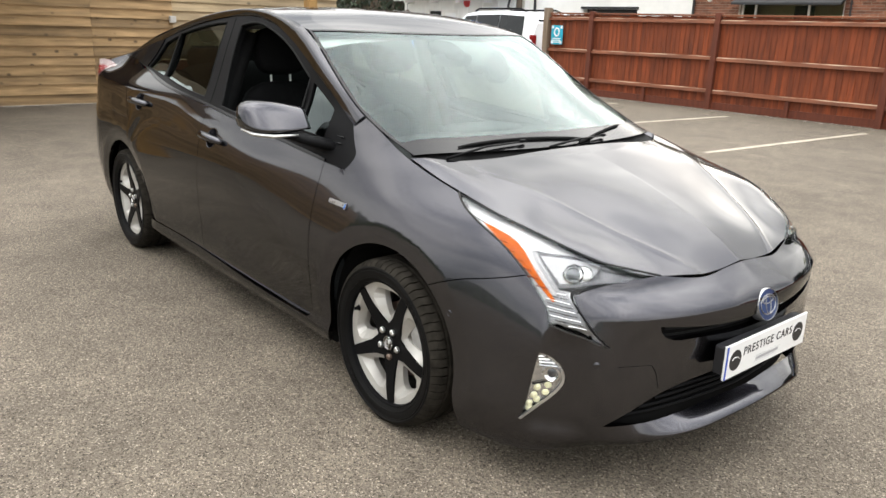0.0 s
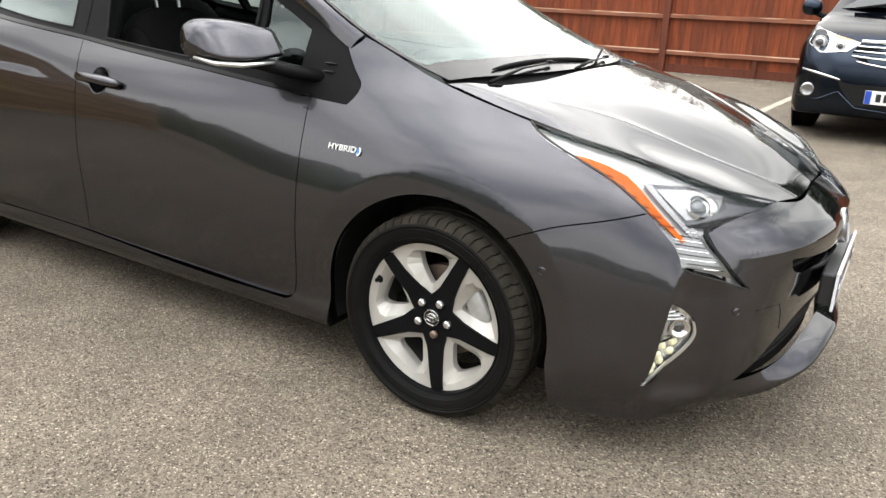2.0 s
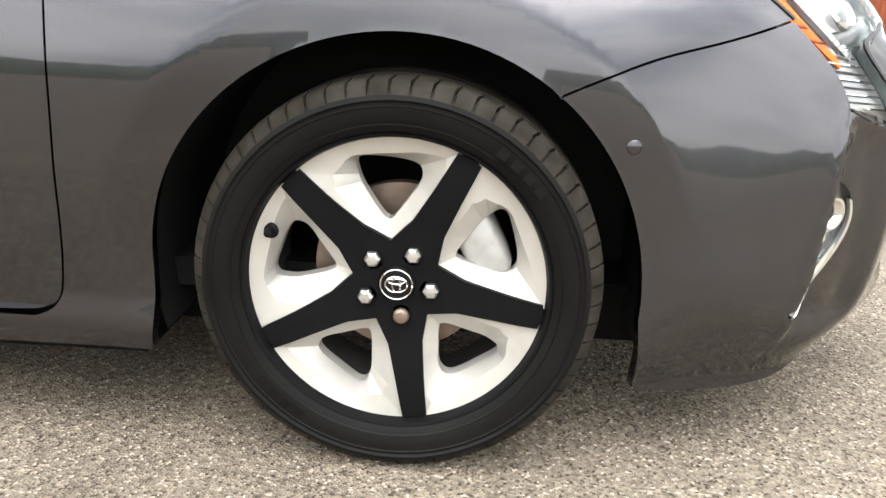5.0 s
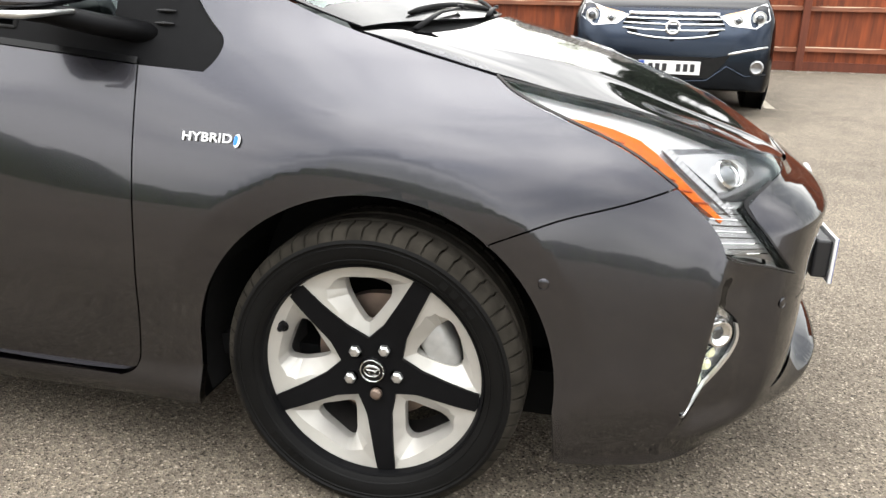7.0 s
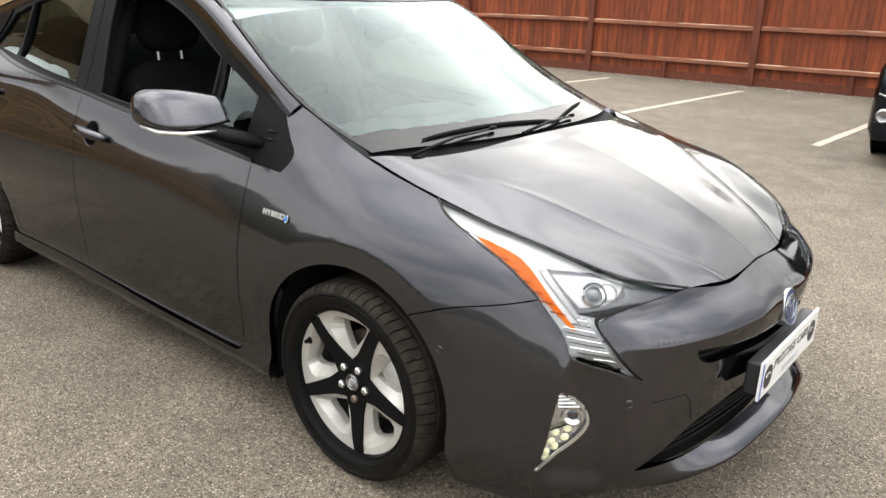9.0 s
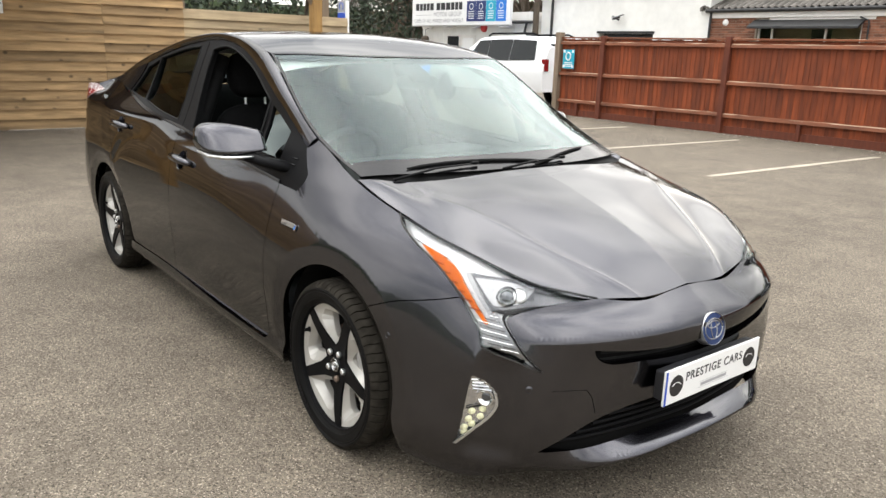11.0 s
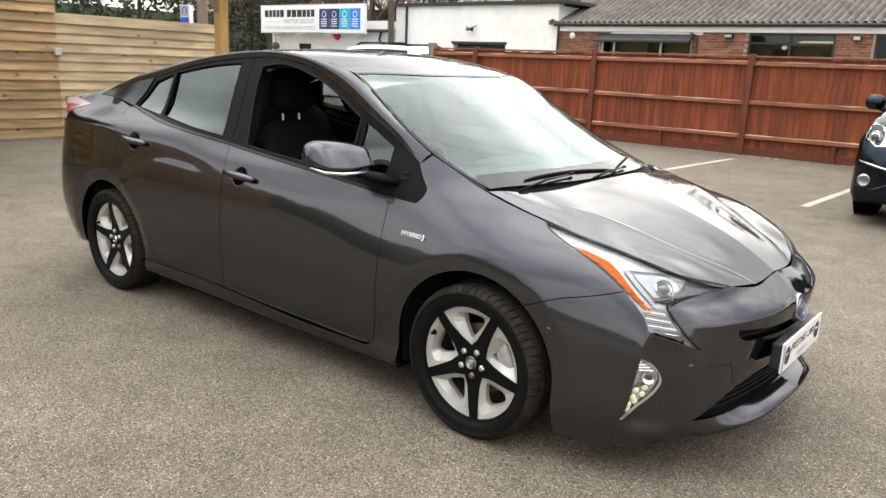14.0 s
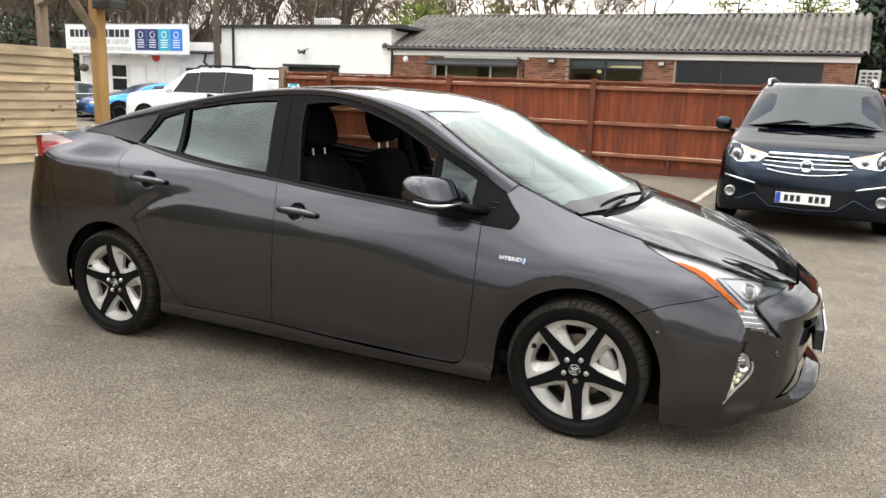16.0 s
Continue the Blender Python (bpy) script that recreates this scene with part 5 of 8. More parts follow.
    part("projector_lens", Geo().lathe([(0.0, 0.022), (0.010, 0.020), (0.018, 0.016), (0.025, 0.006)], m, 32), PROJECTOR, lens, smooth=True)
    part("projector_glass", Geo().lathe([(0.0, 0.027), (0.010, 0.025), (0.018, 0.020), (0.026, 0.010)], m, 32), CLEAR, lens, smooth=True)
    m = facing(0.712, 0.727, -0.03, mi)
    part("inner_reflector", Geo().lathe([(0.0, 0.016), (0.014, 0.014), (0.024, 0.010), (0.028, 0.004)], m, 28), SATIN, lens, smooth=True)
    # fog and daytime lamp, turned more to the front than the skin round it
    fog = skin("fog_lamp", FOG, side_of, CLEAR, car, 0.02, lift=-0.005, gap=0.0, depth=0.02, mirror=mi, label="clear wedge-shaped fog and daytime running lamp")
    skin("housing", FOG, side_of, FOG_SILVER, fog, 0.02, lift=-0.014, gap=0.0, depth=0.0, mirror=mi)
    for k in range(4):
        z_ = 0.472 - 0.010 * k
        part("reflector_rib", Geo().tube([facing(0.823 - 0.001 * k, z_, -0.013, mi) @ Vector((0, 0, 0)), facing(0.800 - 0.008 * k, z_ - 0.003, -0.013, mi) @ Vector((0, 0, 0))], 0.0026, 6), CHROME, fog)
    edge = run(*FOG_IN[2:])
    skin("chrome_edge", ring(edge, (edge + np.array([0.007, 0.003]))[::-1]), side_of, SATIN, fog, 0.02, lift=0.002, gap=0.0, depth=0.006, mirror=mi)
    m = facing(0.790, 0.416, -0.018, mi)
    part("fog_bulb", Geo().lathe([(0.0, 0.004), (0.012, 0.006), (0.024, 0.012), (0.026, 0.016), (0.022, 0.016)], m, 24), CHROME, fog, smooth=True)
    part("fog_lens", Geo().lathe([(0.0, 0.010), (0.009, 0.009), (0.016, 0.006), (0.019, 0.002)], m, 20), PROJECTOR, fog, smooth=True)
    part("lamp_divider", Geo().tube([facing(u, 0.392 - 0.25 * (u - 0.79), -0.010, mi) @ Vector((0, 0, 0)) for u in (0.836, 0.80, 0.766)], 0.0022, 6), BLACK_TRIM, fog)
    for s, z in ((0.800, 0.376), (0.822, 0.366), (0.806, 0.350), (0.830, 0.340), (0.822, 0.322), (0.842, 0.310), (0.843, 0.292)):
        part("led", Geo().lathe([(0.0, 0.008), (0.005, 0.0095), (0.009, 0.007), (0.0125, 0.001)], facing(s, z, -0.0155, mi), 14), LAMP_LED, fog, smooth=True)
    # parking sensors
    for s, z in ((0.664, 0.470), (1.150, 0.530)):
        part("parking_sensor", Geo().lathe([(0.0, 0.0008), (0.0080, 0.0008), (0.0092, 0.0), (0.0098, 0.0008), (0.0110, 0.0)], facing(s, z, 0.0006, mi), 20), PAINT, car, smooth=True)

# tow-eye cover outline
part("tow_cover_seam", Geo().tube([facing(s, z, -0.0005) @ Vector((0, 0, 0)) for s, z in ((0.600, 0.464), (0.55, 0.463), (0.49, 0.457), (0.470, 0.43), (0.452, 0.375))], 0.0016, 6), UNDER, bumper)

# upper slot, lower intake
patch("upper_grille", SLOT, UNDER, car, -0.055, False, 0.0, 0.04)
for k in range(3):
    z = 0.524 + 0.014 * k
    part("grille_bar", Geo().tube([facing(s, z + 0.02 * (abs(s) / 0.46) ** 2 * (0.4 + 0.5 * k), -0.030) @ Vector((0, 0, 0)) for s in np.linspace(-0.44, 0.44, 25)], 0.0045, 6), BLACK_DULL, car)
patch("lower_grille", LOWER, UNDER, car, -0.075, False, 0.0, 0.04)
for k in range(4):
    z = 0.288 + 0.023 * k
    w = 0.560 - 0.055 * k
    part("grille_bar", Geo().tube([facing(s, z, -0.022 + 0.005 * k) @ Vector((0, 0, 0)) for s in np.linspace(-w, w, 31)], 0.0055, 6), BLACK_TRIM, car)

# round maker's badge on the nose: plain oval shapes in its colours
mb = facing(0.0, 0.574, -0.006)
mb = pose(*mb.translation, 0, 0, 0) @ pose(0, 0, 0, 76, 0, 90)
for ob_name, prof, mat_, lab in (("badge_ring", [(0.0595, 0.006), (0.0602, 0.0100), (0.0612, 0.0105), (0.0622, 0.009), (0.0628, -0.02)], BEZEL_GREY, "chrome badge ring"), ("badge_face", [(0.0, 0.0095), (0.03, 0.009), (0.060, 0.007)], BADGE_BLUE, "dark blue oval badge")):
    part(ob_name, Geo().lathe(prof, mb @ Matrix.Diagonal((1.0, 0.84, 1, 1)), 48), mat_, car, lab, smooth=True)
for rx_, ry_, dy in ((0.043, 0.032, 0.0), (0.014, 0.032, 0.0), (0.029, 0.010, 0.014)):
    a = np.linspace(0, 2 * math.pi, 33)
    part("badge_hoop", Geo().tube([mb @ Vector((rx_ * 1.08 * math.cos(t), ry_ * math.sin(t) + dy, 0.0090)) for t in a], 0.0021, 6), BEZEL_GREY, car, smooth="all")

# number plate with the dealer's show plate
plate = part("number_plate", Geo().box(0.9585, 0.9665, -0.262, 0.252, 0.387, 0.500), PLATE_WHITE, car, "white show plate with black lettering", bevel=0.002)
part("plate_backing", Geo().box(0.9200, 0.9585, -0.254, 0.244, 0.398, 0.492), INK, plate, bevel=0.006)
part("blue_band", Geo().box(0.9667, 0.9675, -0.261, -0.252, 0.388, 0.499), BLUE_INK, plate)
letters("PRESTIGE CARS", 0.040, INK, pose(0.9668, -0.004, 0.459, 90, 0, 90), plate, "plate_lettering", 0.0004, 0.0006, 1.15)
part("small_print_bar", Geo().box(0.9668, 0.9672, -0.085, 0.078, 0.4235, 0.4245), INK_GREY, plate)
part("small_print_bar", Geo().box(0.9668, 0.9672, -0.085, 0.078, 0.4045, 0.4055), INK_GREY, plate)
part("small_print_bar", Geo().box(0.9668, 0.9672, -0.075, 0.068, 0.4095, 0.4195), INK_GREY, plate)
for yy in (-0.205, 0.195):
    part("plate_disc", Geo().lathe([(0.0, 0.001), (0.034, 0.001), (0.034, 0.0)], pose(0.9666, yy, 0.443, 90, 0, 90), 32), INK, plate)
    part("plate_disc_mark", Geo().tube([(0.9678, yy + dx, 0.443 + dz) for dx, dz in ((-0.022, 0.004), (-0.008, 0.012), (0.010, 0.009), (0.022, 0.000))], 0.0012, 6), PLATE_WHITE, plate)

# word badge on each front wing
for sg in (1, -1):
    m = facing(1.795, 0.7620, 0.002) @ pose(0, 0, 0, 0, 0, -0.8)
    if sg < 0:
        continue
    letters("HYBRID", 0.0258, SATIN, m @ Matrix.Diagonal((1.10, 0.92, 1, 1)), car, "wing_lettering", 0.002, 0.0006, 1.06, "CENTER", "chrome HYBRID lettering")
    m2 = facing(1.733, 0.7592, 0.0025) @ pose(0, 0, 0, 0, 0, -8)
    part("wing_mark", Geo().add([m2 @ Vector((0.0065 * math.cos(t), 0.0125 * math.sin(t), h)) for h in (0.0, 0.003) for t in np.linspace(0, 2 * math.pi, 24, endpoint=False)], [tuple(range(24))[::-1], tuple(range(24, 48))] + [(i, (i + 1) % 24, 24 + (i + 1) % 24, 24 + i) for i in range(24)]), CHROME, car)
    part("wing_mark_fill", Geo().add([m2 @ Vector((0.004 * math.cos(t) - 0.002, 0.010 * math.sin(t), 0.0035)) for t in np.linspace(0, 2 * math.pi, 20, endpoint=False)], [tuple(range(20))]), SKY_INK, car)

# door handles with their finger cups
for sg in (1, -1):
    mi = sg < 0
    for s, z, tilt in ((2.905, 0.852, -2.5), (3.865, 0.932, -2.5)):
        m = facing(s, z, 0.0, mi) @ pose(0, 0, 0, 0, 0, tilt)
        cup = Geo().lathe([(0.0, -0.013), (0.020, -0.012), (0.036, -0.007), (0.046, -0.0015), (0.049, 0.0008), (0.052, 0.0002)], m @ pose(-0.008, 0.002, 0) @ Matrix.Diagonal((1.06, 0.98, 1, 1)), 32)
        hd = part("door_handle", Geo().tube([m @ Vector(p) for p in ((-0.117, 0.0, 0.002), (-0.101, 0.0, 0.016), (-0.066, 0.0, 0.028), (0.0, 0.0, 0.033), (0.066, 0.0, 0.028), (0.101, 0.0, 0.016), (0.117, 0.0, 0.002))], [0.013, 0.0175, 0.019, 0.0185, 0.0175, 0.015, 0.009], 12), PAINT, car, "body-coloured pull handle", smooth="all")
        part("finger_cup", cup, PAINT, hd, smooth="all")

# door mirrors
for sg in (1, -1):
    mm = Matrix.Diagonal((1, sg, 1, 1))
    body_ = Geo()
    k0 = len(body_.v)
    outline_ = run((0.098, -0.046), (0.060, -0.054), (0.0, -0.056), (-0.050, -0.054), (-0.076, -0.040), (-0.082, 0.0), (-0.076, 0.042), (-0.052, 0.060), (-0.010, 0.064), (0.028, 0.056), (0.060, 0.020), (0.098, -0.046), n=3)[:-1]
    ringsn, sides = 16, len(outline_)
    for i in range(ringsn + 1):
        t = i / ringsn
        y = -0.795 - 0.235 * t
        grow = max(0.04, (1 - (max(0, t - 0.62) / 0.38) ** 3.0) ** 0.5 if t > 0.62 else 0.70 + 0.30 * math.sin(math.pi * t / 1.24))
        lean = 1.0 + 0.16 * (0.5 - t)
        for px, pz in outline_:
            body_.v.append(tuple(mm @ Vector((-0.640 - 0.075 * t + px * grow * lean, y, 1.034 + 0.006 * t + pz * grow))))
    for i in range(ringsn):
        for j in range(sides):
            q = (j + 1) % sides
            body_.f.append((i * sides + j, i * sides + q, (i + 1) * sides + q, (i + 1) * sides + j))
    body_.f.append(tuple(range(sides)))
    body_.f.append(tuple(ringsn * sides + j for j in range(sides))[::-1])
    mir = part("door_mirror", body_, PAINT, car, "grey door mirror with bright indicator strip", smooth="all")
    part("mirror_base", Geo().tube([mm @ Vector(p) for p in ((-0.450, -0.715, 0.935), (-0.540, -0.815, 0.960), (-0.600, -0.870, 0.980), (-0.66, -0.925, 0.990))], [0.036, 0.034, 0.032, 0.030], 14, 0.62), BLACK_TRIM, mir, smooth="all")
    part("indicator", Geo().tube([mm @ Vector(p) for p in ((-0.545, -0.862, 0.983), (-0.590, -0.945, 0.977), (-0.640, -1.000, 0.982), (-0.700, -1.022, 0.996))], [0.004, 0.0075, 0.0075, 0.004], 8), SATIN, mir, smooth="all")
    part("mirror_glass", Geo().add([mm @ Vector(p) for p in ((-0.722, -0.83, 0.985), (-0.742, -1.0, 0.985), (-0.745, -1.0, 1.065), (-0.725, -0.83, 1.075))], [(0, 1, 2, 3)]), CHROME, mir)
    # small vent marks on the corner trim
    for z in (0.985, 0.962):
        part("trim_mark", Geo().tube([facing(s, z - 0.02 * (1.91 - s), 0.0, sg < 0) @ Vector((0, 0, 0)) for s in (1.935, 1.915, 1.895)], [0.002, 0.004, 0.002], 6), BLACK_GLOSS, car)

# scuttle panel and wipers below the windscreen
sc = Geo()
ys = np.linspace(-0.675, 0.675, 41)
for y in ys:
    xb = np.interp(abs(y), [0, 0.252, 0.576, 0.69], [0.118, 0.109, 0.044, -0.048]) + 0.004
    xa = np.interp(abs(y), [0, 0.25, 0.52, 0.672], [0.070, 0.055, -0.005, -0.072]) - 0.03
    zb, za = float(bonnet(xb, y)[0]) - 0.018, float(roof(xa, y)[0]) + 0.004
    for t in (0.0, 0.35, 0.7, 1.0):
        sc.v.append((xb + (xa - xb) * t, y, zb + (za - zb) * t - 0.014 * math.sin(math.pi * t)))
sc.f = [(i * 4 + j, i * 4 + j + 1, (i + 1) * 4 + j + 1, (i + 1) * 4 + j) for i in range(40) for j in range(3)]
part("scuttle_panel", sc, BLACK_DULL, car, smooth="all")


def over_screen(x, y, h):
    return (x, y, max(float(roof(x, y)[0]), float(bonnet(max(x, -0.04), y)[0]) - 0.01) + h)


def wiper(pivot, arm, tip0, tip1):
    w = part("wiper", Geo().tube([over_screen(*pivot, 0.010), over_screen(*[(a + b) / 2 for a, b in zip(pivot, arm)], 0.018), over_screen(*arm, 0.016)], [0.008, 0.0065, 0.005], 8, 0.6), BLACK_TRIM, car, smooth="all")
    blade = [over_screen(tip0[0] + (tip1[0] - tip0[0]) * t, tip0[1] + (tip1[1] - tip0[1]) * t, 0.010 + 0.002 * math.sin(math.pi * t)) for t in np.linspace(0, 1, 12)]
    part("blade", Geo().tube(blade, [0.0025] + [0.0045] * 10 + [0.0025], 8, 1.3), BLACK_DULL, w, smooth="all")
    part("clip", Geo().ball(over_screen(*arm, 0.018), (0.007, 0.018, 0.006), None, 6, 10, 0.6), BLACK_TRIM, w, smooth="all")


wiper((0.025, -0.600), (0.045, -0.250), (-0.012, -0.520), (0.062, 0.080))
wiper((0.095, -0.150), (0.060, 0.200), (0.090, 0.020), (-0.035, 0.420))

# aerial fin and washer jets
part("roof_aerial", Geo().prism([(-2.72, 1.33), (-2.55, 1.345), (-2.69, 1.385), (-2.72, 1.385)], "y", -0.012, 0.012), BLACK_GLOSS, car, bevel=0.004)


# ---- wheels ----
def wheel(at, turn, mirror):
    """A road wheel: tyre, two-tone alloy, disc and caliper; its outer face looks along local z."""
    hub = new("wheel")
    hub.empty_display_size = 0.05
    hub.parent = car
    m = pose(*at, 90, 0, 0 if not mirror else 180) @ pose(0, 0, 0, 0, 0, turn)
    side_g, tread_g = Geo(), Geo()
    prof = [(0.227, 0.088), (0.236, 0.098), (0.2560, 0.1055), (0.2730, 0.1055), (0.2765, 0.1085), (0.2830, 0.1060), (0.2935, 0.0985), (0.3010, 0.088), (0.3048, 0.072), (0.3060, 0.052), (0.3000, 0.049), (0.3000, 0.042), (0.3063, 0.039), (0.3065, 0.006), (0.3000, 0.004), (0.3000, -0.004), (0.3065, -0.006), (0.3063, -0.039), (0.3000, -0.042), (0.3000, -0.049), (0.3060, -0.052), (0.3010, -0.088), (0.2780, -0.1055), (0.227, -0.095)]
    n, blocks = len(prof), 62
    sides = blocks * 4
    back_m = m.inverted()
    rows_ = []
    for j in range(sides):
        w = 2 * math.pi * (j // 4 + (0.0, 0.84, 0.87, 0.97)[j % 4]) / blocks
        cut = j % 4 > 1
        for i, (r, h) in enumerate(prof):
            if cut and (5 < i < 10 or 19 < i < 22):
                r -= 0.0070
            ww = w + (0.016 if i < 8 else 0.0)
            p = m @ Vector((r * math.cos(ww), r * math.sin(ww), h))
            if p.z < GROUND_Z:
                p.y += math.copysign(0.35 * (GROUND_Z - p.z), p.y - at[1]) if abs(h) > 0.08 else 0.0
                p.z = GROUND_Z
            rows_.append(tuple(back_m @ p))
    for g, cols in ((side_g, list(range(0, 5)) + list(range(n - 3, n - 1))), (tread_g, list(range(5, n - 3)))):
        g.v = list(rows_)
        g.f = [(j * n + i, (j + 1) % sides * n + i, (j + 1) % sides * n + i + 1, j * n + i + 1) for j in range(sides) for i in cols]
    tyre = part("tyre", side_g, RUBBER, hub, "black road tyre with blocked tread", smooth=32)
    part("tread", tread_g, TREAD, tyre, "dusty tread blocks", smooth=32)
    for r, h in ((0.2680, 0.1058), (0.2425, 0.1008)):
        part("sidewall_rib", Geo().lathe([(r - 0.002, h - 0.001), (r, h + 0.0012), (r + 0.002, h - 0.001)], Matrix(), 96), RUBBER, tyre, smooth=True)
    for k in range(2):
        for c in range(4):
            a = math.radians(38 + 180 * k - turn + 5.5 * c)
            mm_ = pose(0.2560 * math.cos(a), 0.2560 * math.sin(a), 0.1050, 0, 0, math.degrees(a) - 90)
            part("sidewall_bar", Geo().box(-0.0075, 0.0075, -0.007, 0.007, 0.0, 0.0014, mm_), RUBBER, tyre)

    # alloy: a dished silver face with five openings and a black star over it
    arms = [math.radians(72 * k) for k in range(5)]
    hole0 = np.array([(0.187, 0.040), (0.1945, 0.034), (0.1955, 0.018), (0.190, -0.012), (0.182, -0.042), (0.172, -0.0565), (0.157, -0.057), (0.135, -0.041), (0.106, -0.013), (0.098, 0.000), (0.108, 0.010), (0.135, 0.024), (0.162, 0.036)])
    hole0 = run(*hole0, hole0[0], n=6)[:-1]

    def face(u, v):
        r = np.hypot(u, v)
        return np.c_[u, v, 0.064 + 0.014 * step(0.05, 0.2, r)]

    def meet(poly, c, t):
        """Where the ray from c at angle t leaves a closed outline."""
        d_, best = np.array([math.cos(t), math.sin(t)]), 0.0
        for p, q in zip(poly, np.roll(poly, -1, axis=0)):
            e_ = q - p
            den = d_[0] * e_[1] - d_[1] * e_[0]
            if abs(den) > 1e-9:
                k = ((p[0] - c[0]) * e_[1] - (p[1] - c[1]) * e_[0]) / den
                w = ((p[0] - c[0]) * d_[1] - (p[1] - c[1]) * d_[0]) / den
                if -1e-6 <= w <= 1 + 1e-6 and k > best:
                    best = k
        return c + d_ * best

    for a in arms:
        t = a + math.radians(36)
        e, f = np.array([math.cos(t), math.sin(t)]), np.array([-math.sin(t), math.cos(t)])
        rim_a = np.radians(np.linspace(-32.5, 32.5, 15))
        out0 = np.vstack([[(0.062, 0.0), (0.092, -0.043)], np.c_[0.2285 * np.cos(rim_a), 0.2285 * np.sin(rim_a)], [(0.092, 0.043)]])
        c = np.array([0.158, -0.006])
        ways = np.sort(np.r_[np.linspace(-math.pi, math.pi, 64, endpoint=False), [math.atan2(*(p - c)[::-1]) for p in out0[[0, 1, 2, -2, -1]]]])
        seg = Geo()
        n = len(ways)
        for t in ways:
            o, h = meet(out0, c, t), meet(hole0, c, t)
            lo_z = 0.046 - 0.006 * math.cos(t)
            hi_z = float(face(o[:1], o[1:])[0, 2])
            # a broad flat band along the rim, a sharp shelf on one flank, a soft scoop on the other
            keep = 0.62 * max(0.0, math.cos(t)) ** 0.7 + 0.30 * max(0.0, math.sin(t)) ** 2 + 0.10
            q1 = o + (h - o) * keep
            for q, zz in ((o, hi_z), (q1, hi_z - 0.004 - 0.004 * max(0.0, math.cos(t))), (h, lo_z), (h, lo_z - 0.022)):
                w = e * q[0] + f * q[1]
                seg.v.append((w[0], w[1], zz))
        for j in range(n):
            q = (j + 1) % n
            for i in range(3):
                seg.f.append((j * 4 + i, q * 4 + i, q * 4 + i + 1, j * 4 + i + 1))
        part("alloy_segment", seg, ALLOY, hub, "silver alloy wheel facets", smooth=14)
    star = []
    for b in arms:
        e, f = np.array([math.cos(b), math.sin(b)]), np.array([-math.sin(b), math.cos(b)])
        t = b + math.radians(36)
        star += [e * r + f * w for r, w in ((0.100, -0.0270), (0.16, -0.0225), (0.2235, -0.0195), (0.2265, 0.0), (0.2235, 0.0195), (0.16, 0.0225), (0.100, 0.0270))]
        star += [np.array([math.cos(t), math.sin(t)]) * 0.069]
    st = skin("star_cover", np.array(star), face, BLACK_TRIM, None, 0.012, gap=0.0, depth=0.008, lift=0.0035, core=(0, 0, -1))
    st.parent = hub
    tagged(st, "black five-armed wheel insert")
    part("barrel", Geo().lathe([(0.226, 0.070), (0.215, 0.060), (0.205, 0.030), (0.205, -0.08), (0.225, -0.095)], Matrix(), 64), ALLOY_DARK, hub, smooth=True)
    part("rim_lip", Geo().lathe([(0.2265, 0.078), (0.230, 0.092), (0.2345, 0.094), (0.236, 0.088), (0.233, 0.080)], Matrix(), 96), BLACK_TRIM, hub, smooth=True)
    part("brake_disc", Geo().lathe([(0.055, 0.012), (0.075, 0.012), (0.078, 0.0), (0.138, 0.0), (0.138, -0.022), (0.055, -0.022)], Matrix(), 64), BRAKE, hub, smooth=True)
    ca = math.radians(28 - turn)
    part("caliper", Geo().ball((0.135 * math.cos(ca), 0.135 * math.sin(ca), 0.012), (0.034, 0.070, 0.035), pose(0, 0, 0, 0, 0, math.degrees(ca)).to_3x3().to_4x4(), 10, 18, 0.55), CALIPER, hub, smooth="all")
    part("centre_cap", Geo().lathe([(0.0, 0.0745), (0.018, 0.0742), (0.026, 0.0725), (0.0285, 0.069), (0.029, 0.060)], Matrix(), 40), BLACK_GLOSS, hub, smooth=True)
    aa = np.linspace(0, 2 * math.pi, 29)
    cap_m = pose(0, 0, 0, 0, 0, -turn)
    for rx_, ry_, dy in ((0.024, 0.0235, 0.0), (0.0165, 0.0125, 0.0), (0.006, 0.0125, 0.0), (0.0125, 0.0045, 0.005)):
        part("cap_hoop", Geo().tube([cap_m @ Vector((rx_ * math.cos(t), ry_ * math.sin(t) + dy, 0.0748)) for t in aa], 0.0013, 6), CHROME, hub, smooth="all")
    for k in range(5):
        w = math.radians(72 * k)
        mm_ = pose(0.0520 * math.cos(w), 0.0520 * math.sin(w), 0.058)
        part("lug_pocket", Geo().lathe([(0.0165, 0.0105), (0.0165, 0.0095), (0.0, 0.0095)], mm_, 20), UNDER, hub)
        part("wheel_nut", Geo().lathe([(0.0, 0.022), (0.0085, 0.021), (0.0120, 0.017), (0.0125, 0.006)], mm_, 6 if k != 3 else 12), SATIN if k != 3 else BRAKE, hub)
    vw = math.radians(100 - turn + 58)
    part("tyre_valve", Geo().lathe([(0.0, 0.020), (0.006, 0.018), (0.0075, 0.004), (0.0125, 0.001)], pose(0.201 * math.cos(vw), 0.201 * math.sin(vw), 0.072), 16), BLACK_TRIM, hub, smooth=True)
    for ob in hub.children:
        if ob.name.split(".")[0] in ("alloy_segment", "star_cover", "rim_lip", "barrel"):
            ob.scale = (0.978, 0.978, 1.0)
    hub.matrix_basis = m
    return hub


wheel((0.0, -0.752, AXLE_Z), 62.0, False)
wheel((-2.7, -0.752, AXLE_Z), 97.0, False)
wheel((0.0, 0.752, AXLE_Z), 20.0, True)
wheel((-2.7, 0.752, AXLE_Z), 40.0, True)


